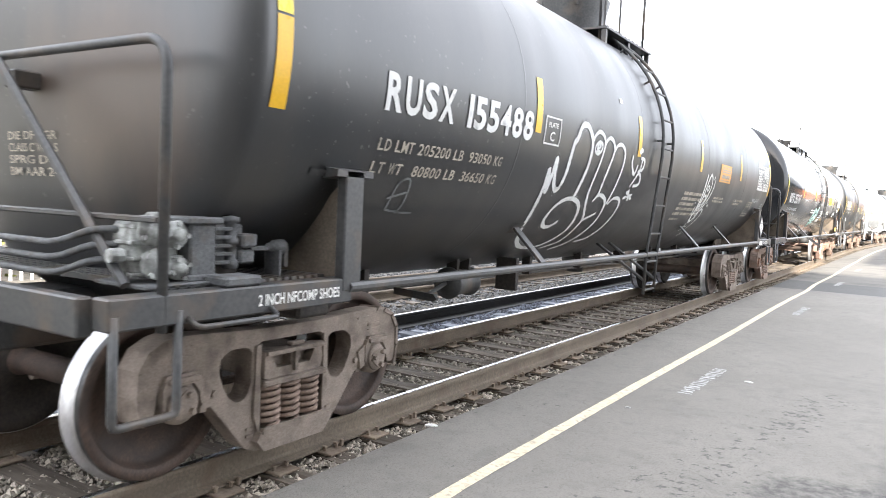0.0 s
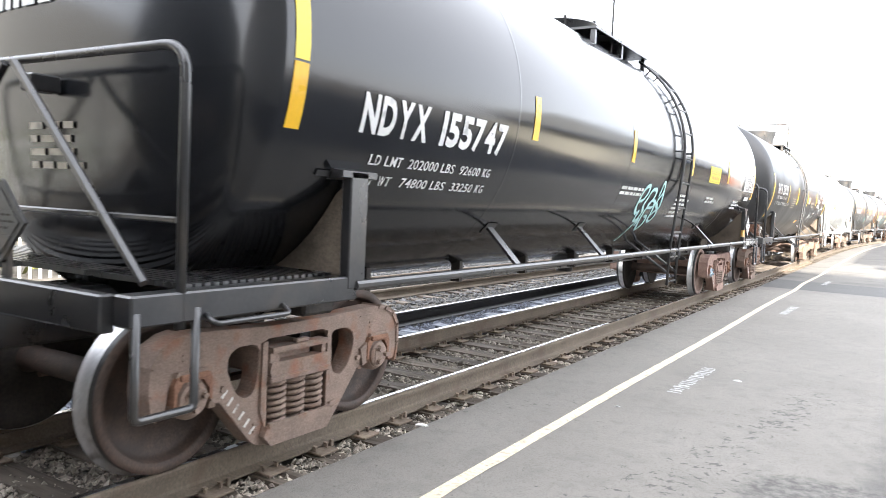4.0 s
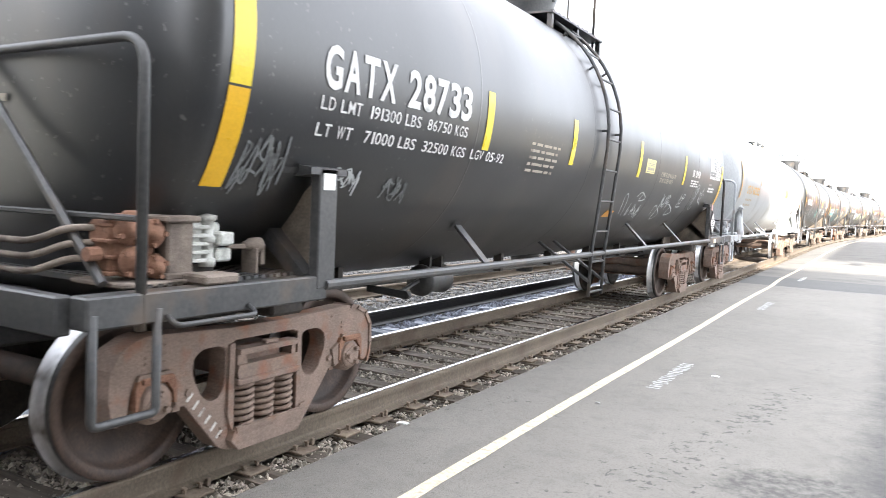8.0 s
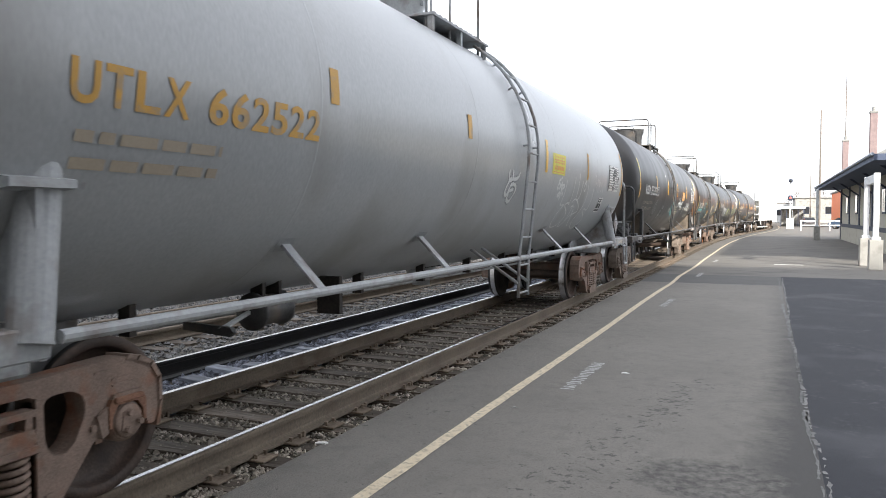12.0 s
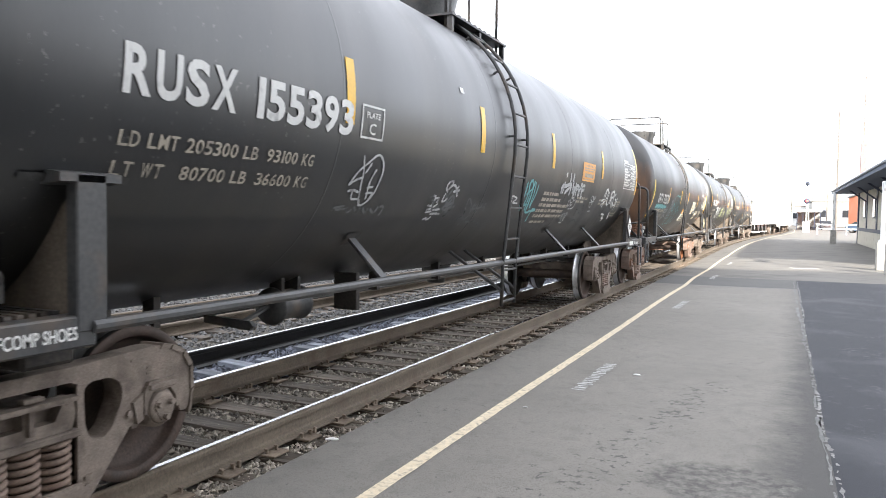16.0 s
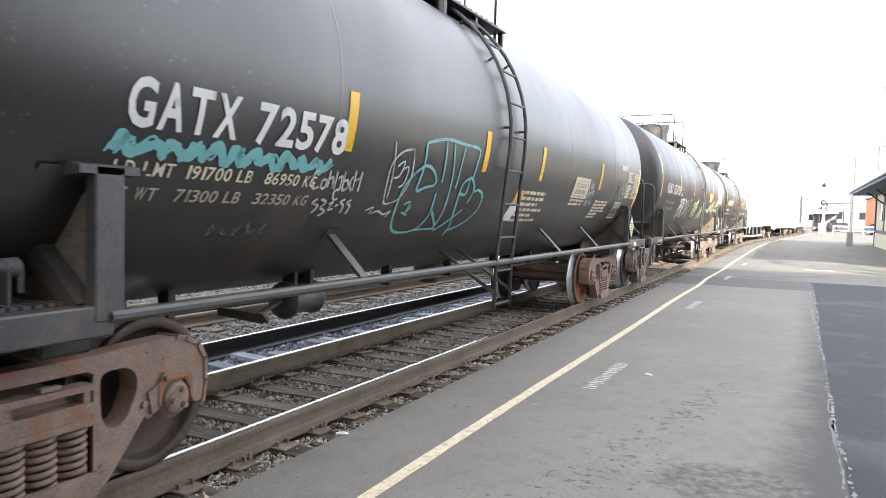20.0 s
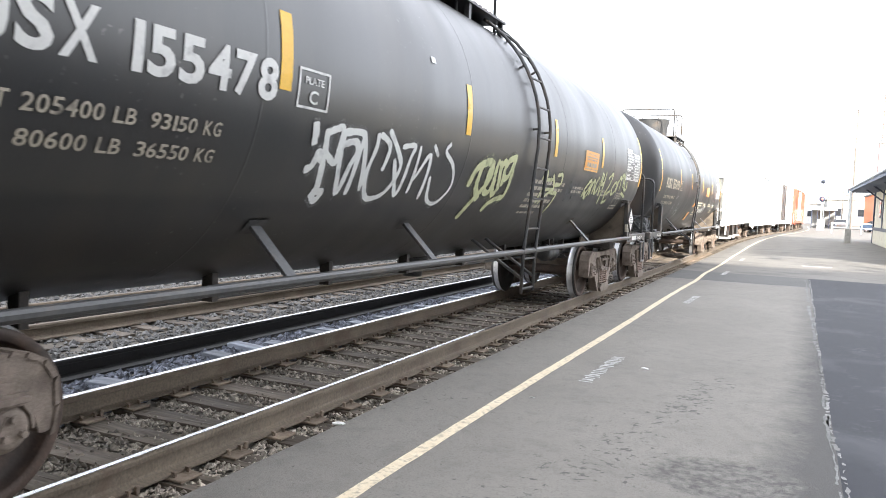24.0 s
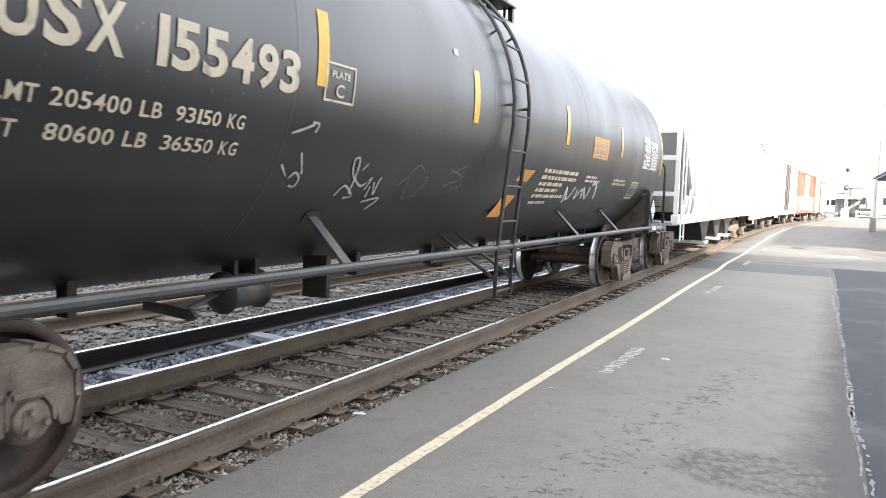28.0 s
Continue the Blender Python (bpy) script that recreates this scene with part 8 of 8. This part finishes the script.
def bare_tree(x, y, h, rnd):
    """A leafless winter tree of tapered limbs and fine twigs."""
    t = thing("bare_tree", "leafless winter tree with fine twigs", "tree", "bare trees in the distance")
    bm = bmesh.new()

    def grow(p, d, length, r, depth):
        q = p + d * length
        rod(bm, p, q, r, 5, r * 0.65)
        if depth:
            for _ in range(3):
                nd = (d + Vector((rnd.uniform(-0.7, 0.7), rnd.uniform(-0.7, 0.7), rnd.uniform(-0.1, 0.5)))).normalized()
                grow(q - d * length * rnd.uniform(0, 0.3), nd, length * rnd.uniform(0.6, 0.8), r * 0.55, depth - 1)
    base = Vector((x, y, GROUND))
    part("trunk", rod(bmesh.new(), base, base + Vector((0, 0, h * 0.3)), 0.25, 8, 0.17), WIRE, t)
    grow(base + Vector((0, 0, h * 0.27)), Vector((0, 0, 1)), h * 0.24, 0.16, 4)
    part("crown", bm, WIRE, t)


rnd = random.Random(11)
for k in range(12):
    bare_tree(-12 + k * 4.2 + rnd.uniform(-1, 1), 275 + rnd.uniform(-8, 8), rnd.uniform(9, 14), rnd)

# hedge and fence on the far side of the tracks, seen between the cars
HEDGE = surf("hedge_leaf", (0.07, 0.085, 0.02), (0.17, 0.17, 0.05), 0.8, coarse=3, bump=0.2, island=0.5)
hedge = bmesh.new()
rnd = random.Random(4)
for k in range(5200):
    c = Vector((rnd.uniform(-13.2, -11.6), rnd.uniform(-8, 24), GROUND + rnd.uniform(0.0, 1.0) ** 0.7 * (1.9 + 0.4 * math.sin(k))))
    a, b = Vector((rnd.uniform(-1, 1), rnd.uniform(-1, 1), rnd.uniform(-1, 1))).normalized(), Vector((rnd.uniform(-1, 1), rnd.uniform(-1, 1), rnd.uniform(-1, 1))).normalized()
    s = rnd.uniform(0.07, 0.14)
    hedge.faces.new([hedge.verts.new(c + v * s) for v in (a, b, -a, -b)])
tagged(part("hedge", hedge, HEDGE), "yellow-green unkempt hedge beyond the tracks", "hedge", kind="stuff")
mesh_fence = thing("fence", "grey picket fence in front of the hedge", "fence")
for k in range(150):
    y = -8 + k * 0.21
    part("picket", B(-11.2, -11.17, y, y + 0.05, GROUND, 1.75), POST_WHITE, mesh_fence)
for z in (0.3, 1.55):
    part("fence_rail", B(-11.17, -11.13, -8, 24, z, z + 0.07), POST_WHITE, mesh_fence)
# added wall: keeps low sky light from reaching under the train
tagged(part("wall_far", B(-40, -22, -60, 200, GROUND, 9.0), WALL_GREY), "grey wall added beyond the tracks to block light", "wall", kind="structure")

# ---- ground in detail: ties, plates, ballast, platform wear ----
TIE_STEP, TIE_Y0 = 0.508, 1.1


def tie_mesh(seed):
    """A weathered tie with split grain: a box whose top is cut by long uneven cracks."""
    rnd = random.Random(seed)
    bm = bmesh.new()
    n = 8
    ys = sorted([-0.115, 0.115] + [rnd.uniform(-0.09, 0.09) for _ in range(3)])
    rows = []
    for i in range(n + 1):
        x = -1.29 + 2.58 * i / n + (rnd.uniform(-0.02, 0.02) if i in (0, n) else 0)
        rows.append([bm.verts.new((x, y + (rnd.uniform(-0.006, 0.006)), rnd.uniform(-0.012, 0.0) - (0.012 if 0 < j < 4 and rnd.random() < 0.3 else 0))) for j, y in enumerate(ys)])
    for a, b in zip(rows, rows[1:]):
        for j in range(len(ys) - 1):
            bm.faces.new((a[j], b[j], b[j + 1], a[j + 1]))
    edge = [r[0] for r in rows] + rows[-1][1:] + [r[-1] for r in rows[::-1]][1:] + rows[0][-2:0:-1]
    down = [bm.verts.new((v.co.x, v.co.y, -0.16)) for v in edge]
    for i in range(len(edge)):
        j = (i + 1) % len(edge)
        bm.faces.new((edge[i], edge[j], down[j], down[i]))
    bmesh.ops.recalc_face_normals(bm, faces=bm.faces)
    me = bpy.data.meshes.new("tie")
    bm.to_mesh(me)
    bm.free()
    me.materials.append(TIE_WOOD)
    return me


def plate_mesh():
    bm = bmesh.new()
    box(bm, -0.19, 0.19, -0.098, 0.098, 0.0, 0.018, 0.004)
    for x in (-0.1, 0.1):
        for y in (-0.06, 0.06):
            rod(bm, (x, y, 0.01), (x, y, 0.045), 0.013, 6)
            box(bm, x - (0.02 if x > 0 else 0.012), x + (0.012 if x > 0 else 0.02), y - 0.014, y + 0.014, 0.042, 0.056, 0.003)
    me = bpy.data.meshes.new("tie_plate")
    bm.to_mesh(me)
    bm.free()
    me.materials.append(PLATE)
    return me


def anchor_mesh():
    bm = bmesh.new()
    box(bm, -0.085, 0.085, -0.012, 0.012, -0.03, 0.0, 0.004)
    box(bm, 0.07, 0.095, -0.016, 0.016, -0.02, 0.035, 0.005)
    box(bm, -0.095, -0.07, -0.016, 0.016, -0.02, 0.03, 0.005)
    me = bpy.data.meshes.new("rail_anchor")
    bm.to_mesh(me)
    bm.free()
    me.materials.append(PLATE)
    return me


TIES, PLATE_ME, ANCHOR = [tie_mesh(k) for k in range(6)], plate_mesh(), anchor_mesh()
rnd = random.Random(7)
far_ties = bmesh.new()
for k in range(-14, 330):
    y = TIE_Y0 + k * TIE_STEP
    b, turn = bend(y)
    if k < 70:
        tie = part("tie", TIES[rnd.randrange(6)], None, track, at=pose(MID + b + rnd.uniform(-0.03, 0.03), y + rnd.uniform(-0.03, 0.03), TIE_TOP - 0.004, 0, 0, rnd.uniform(-1.2, 1.2)))
        for x in (-GAUGE / 2, GAUGE / 2):
            part("tie_plate", PLATE_ME, None, tie, at=pose(x - (tie.location.x - MID), 0, 0.002))
            if k % 2 == 0:
                part("rail_anchor", ANCHOR, None, tie, at=pose(x - (tie.location.x - MID), 0.14, 0.022))
    else:
        box(far_ties, MID + b - 1.29, MID + b + 1.29, y - 0.11, y + 0.11, TIE_TOP - 0.1, TIE_TOP)
tagged(part("far_ties", far_ties, TIE_WOOD, track), kind="stuff")
second_ties = bmesh.new()
for k in range(120):
    y = -4 + k * 0.55
    box(second_ties, -4.62 - GAUGE / 2 - 1.29, -4.62 - GAUGE / 2 + 1.29, y - 0.11, y + 0.11, TIE_TOP - 0.1, TIE_TOP - 0.01)
tagged(part("second_ties", second_ties, TIE_WOOD, second), kind="stuff")
# loose boards lying between the tracks; the sky's blue light is in their colour
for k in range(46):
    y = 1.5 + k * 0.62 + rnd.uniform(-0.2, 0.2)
    b = part("board", B(-rnd.uniform(0.25, 0.42), rnd.uniform(0.2, 0.4), -0.1, 0.1, -0.03, 0.025, bev=0.006), BOARD, side_rail, "weathered tie end tinted with sky light",
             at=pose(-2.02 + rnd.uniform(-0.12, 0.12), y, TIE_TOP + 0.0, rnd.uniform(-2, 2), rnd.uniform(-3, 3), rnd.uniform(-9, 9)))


STONE_TAN = surf("stone_tan", (0.19, 0.165, 0.135), (0.44, 0.395, 0.33), 0.92, coarse=8, fine=40, bump=0.3, island=0.55)


def stones(name, n, x0, x1, y0, y1, z, lo, hi, seed, label, power=1.0, mat=STONE):
    """Loose ballast: many small broken stones in one mesh, denser near the platform's head."""
    r = np.random.RandomState(seed)
    base = np.array([(1, 0, 0), (-1, 0, 0), (0, 1, 0), (0, -1, 0), (0, 0, 1), (0, 0, -1)], float)
    tri = np.array([(0, 2, 4), (2, 1, 4), (1, 3, 4), (3, 0, 4), (2, 0, 5), (1, 2, 5), (3, 1, 5), (0, 3, 5)])
    u = r.rand(n) ** power
    c = np.stack([x0 + (x1 - x0) * r.rand(n), y0 + (y1 - y0) * u, np.full(n, z)], 1)
    size = (lo + (hi - lo) * r.rand(n) ** 2)[:, None, None]
    ang = r.rand(n) * 6.283
    v = base[None] * (0.65 + 0.7 * r.rand(n, 6, 1)) * size * np.stack([np.ones(n), 0.6 + 0.5 * r.rand(n), 0.45 + 0.4 * r.rand(n)], 1)[:, None, :]
    v = v + (r.rand(n, 6, 3) - 0.5) * size * 0.5
    ca, sa = np.cos(ang)[:, None], np.sin(ang)[:, None]
    v = np.stack([v[..., 0] * ca - v[..., 1] * sa, v[..., 0] * sa + v[..., 1] * ca, v[..., 2]], -1) + c[:, None]
    f = tri[None] + (np.arange(n) * 6)[:, None, None]
    me = bpy.data.meshes.new(name)
    me.from_pydata(v.reshape(-1, 3).tolist(), [], f.reshape(-1, 3).tolist())
    me.materials.append(mat)
    return tagged(part(name, me, None), label, "gravel", kind="stuff")


stones("ballast_stones", 26000, -1.47, -0.04, 1.0, 26, GROUND + 0.012, 0.012, 0.042, 1, "grey broken ballast stones between the ties", 1.6)
stones("ballast_stones", 4500, -1.47, -0.04, -6.0, 1.2, GROUND + 0.012, 0.014, 0.045, 11, "grey broken ballast stones between the ties")
stones("shoulder_stones", 1800, 0.04, 0.56, -6.0, 1.2, GROUND + 0.02, 0.012, 0.038, 12, "tan-grey ballast stones along the platform edge", 1.0, STONE_TAN)
stones("shoulder_stones", 9000, 0.04, 0.56, 1.0, 26, GROUND + 0.02, 0.010, 0.036, 2, "tan-grey ballast stones along the platform edge", 1.6, STONE_TAN)
stones("inner_stones", 20000, -2.62, -1.54, 1.0, 30, GROUND + 0.02, 0.014, 0.055, 3, "blue-grey ballast stones between the tracks", 1.4, STONE_BLUE)
stones("far_stones", 26000, -8.5, -3.25, 1.0, 34, GROUND + 0.02, 0.02, 0.06, 4, "pale ballast stones beyond the train", 1.3, STONE_PALE)


ZP = PLATFORM
SCUFF = surf("scuffed_asphalt", (0.11, 0.11, 0.107), (0.2, 0.2, 0.192), 0.9, coarse=6, fine=50, bump=0.6, spread=0.09)
PALE = surf("pale_flakes", (0.15, 0.149, 0.145), (0.25, 0.246, 0.235), 0.9, coarse=6, fine=40, bump=0.5, island=0.2)
rnd = random.Random(21)


def ragged(x, y0, y1, lo, hi, gap, seed, step=0.07):
    """A thin uneven strip along the platform with breaks, one flat mesh."""
    r = random.Random(seed)
    bm = bmesh.new()
    prev, w, drift = None, lo, 0.0
    for k in range(int((y1 - y0) / step)):
        y = y0 + k * step
        drift = max(-0.03, min(0.03, drift + r.uniform(-0.006, 0.006)))
        w = max(0.004, min(hi, w + r.uniform(-0.01, 0.01)))
        if r.random() < gap:
            prev = None
            continue
        pair = [bm.verts.new((x + drift - w * r.uniform(0.6, 1.2), y, ZP + 0.0035)), bm.verts.new((x + drift + w * r.uniform(0.6, 1.2), y, ZP + 0.0035))]
        if prev:
            bm.faces.new((prev[0], prev[1], pair[1], pair[0]))
        prev = pair
    return bm


part("seam", ragged(4.005, 3.3, 23.2, 0.012, 0.024, 0.16, 5, 0.03), PALE, platform, "pale crumbling filler in the asphalt seam")
part("seam", ragged(3.955, 3.3, 23.2, 0.012, 0.03, 0.12, 6), SCUFF, platform, "dark crack beside the seam")
cut = bmesh.new()
prev = None
for k in range(36):
    x = 1.42 + k * 0.07
    y = 20.4 + 0.13 * (x - 1.4) + rnd.uniform(-0.05, 0.05)
    pair = [cut.verts.new((x, y - rnd.uniform(0.02, 0.07), ZP + 0.004)), cut.verts.new((x, y + rnd.uniform(0.02, 0.06), ZP + 0.004))]
    if prev:
        cut.faces.new((prev[0], pair[0], pair[1], prev[1]))
    prev = pair
part("seam", cut, SCUFF, platform, "ragged edge of the asphalt patch")

WHITE_FADED = surf("white_faded", (0.33, 0.33, 0.32), (0.54, 0.535, 0.51), 0.85, coarse=8, fine=90, bump=0.1, dirt=(0.18, 0.18, 0.17), dirt_amount=0.4, dirt_scale=14)
# stencilled words too worn to read, set along the line
for n, y in enumerate((7.45, 15.05, 22.9, 30.4)):
    bm = bmesh.new()
    yy = y
    while yy < y + 1.5:
        w = rnd.uniform(0.035, 0.07)
        x = 1.70 + 0.02 * (yy - y)
        q = rnd.uniform(0.0, 0.03)
        bm.faces.new([bm.verts.new(p) for p in ((x + q, yy, ZP + 0.004), (x + 0.16 - q, yy + 0.01, ZP + 0.004), (x + 0.16 - q, yy + w, ZP + 0.004), (x + q, yy + w, ZP + 0.004))])
        yy += w + rnd.uniform(0.02, 0.045)
    part("stencil", bm, WHITE_FADED, platform, "worn white stencilled words")
part("paint_dash", B(3.87, 4.83, 29.55, 29.75, ZP, ZP + 0.005), WHITE_WORN, platform, "short white painted dash")


def litter(name, label, cat, x, y, z, s, mat, seed):
    r = random.Random(seed)
    bm = bmesh.new()
    top = [bm.verts.new((s * r.uniform(0.7, 1.3) * math.cos(t), s * 0.6 * r.uniform(0.7, 1.3) * math.sin(t), s * r.uniform(0.05, 0.3))) for t in (0.2, 1.2, 2.3, 3.3, 4.3, 5.4)]
    mid = bm.verts.new((0, 0, s * 0.35))
    for i in range(6):
        bm.faces.new((top[i], top[(i + 1) % 6], mid))
    r2 = bmesh.ops.extrude_face_region(bm, geom=list(bm.faces))
    for g in r2["geom"]:
        if isinstance(g, bmesh.types.BMVert):
            g.co.z -= 0.008
    bmesh.ops.recalc_face_normals(bm, faces=bm.faces)
    ob = tagged(part(name, bm, mat), label, cat)
    ob.location = (x, y, z)


litter("paper_scrap", "crumpled white paper scrap on the ballast edge", "litter", 0.47, 4.93, PLATFORM - 0.01, 0.075, SIGN_WHITE, 1)
litter("paper_scrap", "small pale paper scrap on the platform", "litter", 2.19, 8.47, ZP + 0.002, 0.04, SIGN_WHITE, 2)
litter("paper_scrap", "tiny whitish paper scrap beside the yellow line", "litter", 1.52, 6.55, ZP + 0.002, 0.03, WHITE_FADED, 3)


# ---- the tank cars' lengths ----
def to_length(car, k):
    """Brings a car to its length: long parts are shortened by k, the others only move along; trucks keep their shape."""
    middles = [ob.location.y for ob in car.children if ob.name.startswith("side_frame")]

    def settle(ob):
        if ob.name.startswith(("side_frame", "truck_bolster", "wheelset")):
            ob.location.y += (k - 1) * min(middles, key=lambda m: abs(m - ob.location.y))
            return
        ys = [(ob.matrix_basis @ v.co).y for v in ob.data.vertices]
        if max(ys) - min(ys) > 2.5:
            for v in ob.data.vertices:
                v.co.y *= k
            for child in ob.children:
                settle(child)
        else:
            ob.location.y += (k - 1) * (max(ys) + min(ys)) / 2

    middles = sorted(set(round(m, 3) for m in middles))
    for ob in car.children:
        settle(ob)


for car, k in ((car_a, 0.985), (car_b, 0.9809), (car_c, 0.9769), (car_d, 0.973), (car_e, 0.9688), (car_f, 0.9649), (car_g, 0.9609), (car_h, 0.9568)):
    to_length(car, k)


# ---- motion: the train rolls past the platform, losing a little speed ----
def travelled(t):
    return 4.33 * t - 0.00225 * t * t


def motions():
    ends = [0.0, 0.1, 0.2, 0.3]
    times = ends + [0.5 * k for k in range(1, 56)] + [28.0 - e for e in ends[::-1]]
    for car, s in CARS:
        rows = []
        for t in times:
            y = s - travelled(t)
            b, turn = bend(y)
            rows.append((t, pose(MID + b, y, 0, 0, 0, turn)))
        walk(car, rows)
    for ws, start in WHEELSETS:
        m = Matrix.Translation(ws.location)
        walk(ws, [(k * 0.1, m @ pose(0, 0, 0, start + math.degrees(travelled(k * 0.1) / WR))) for k in range(281)])


motions()
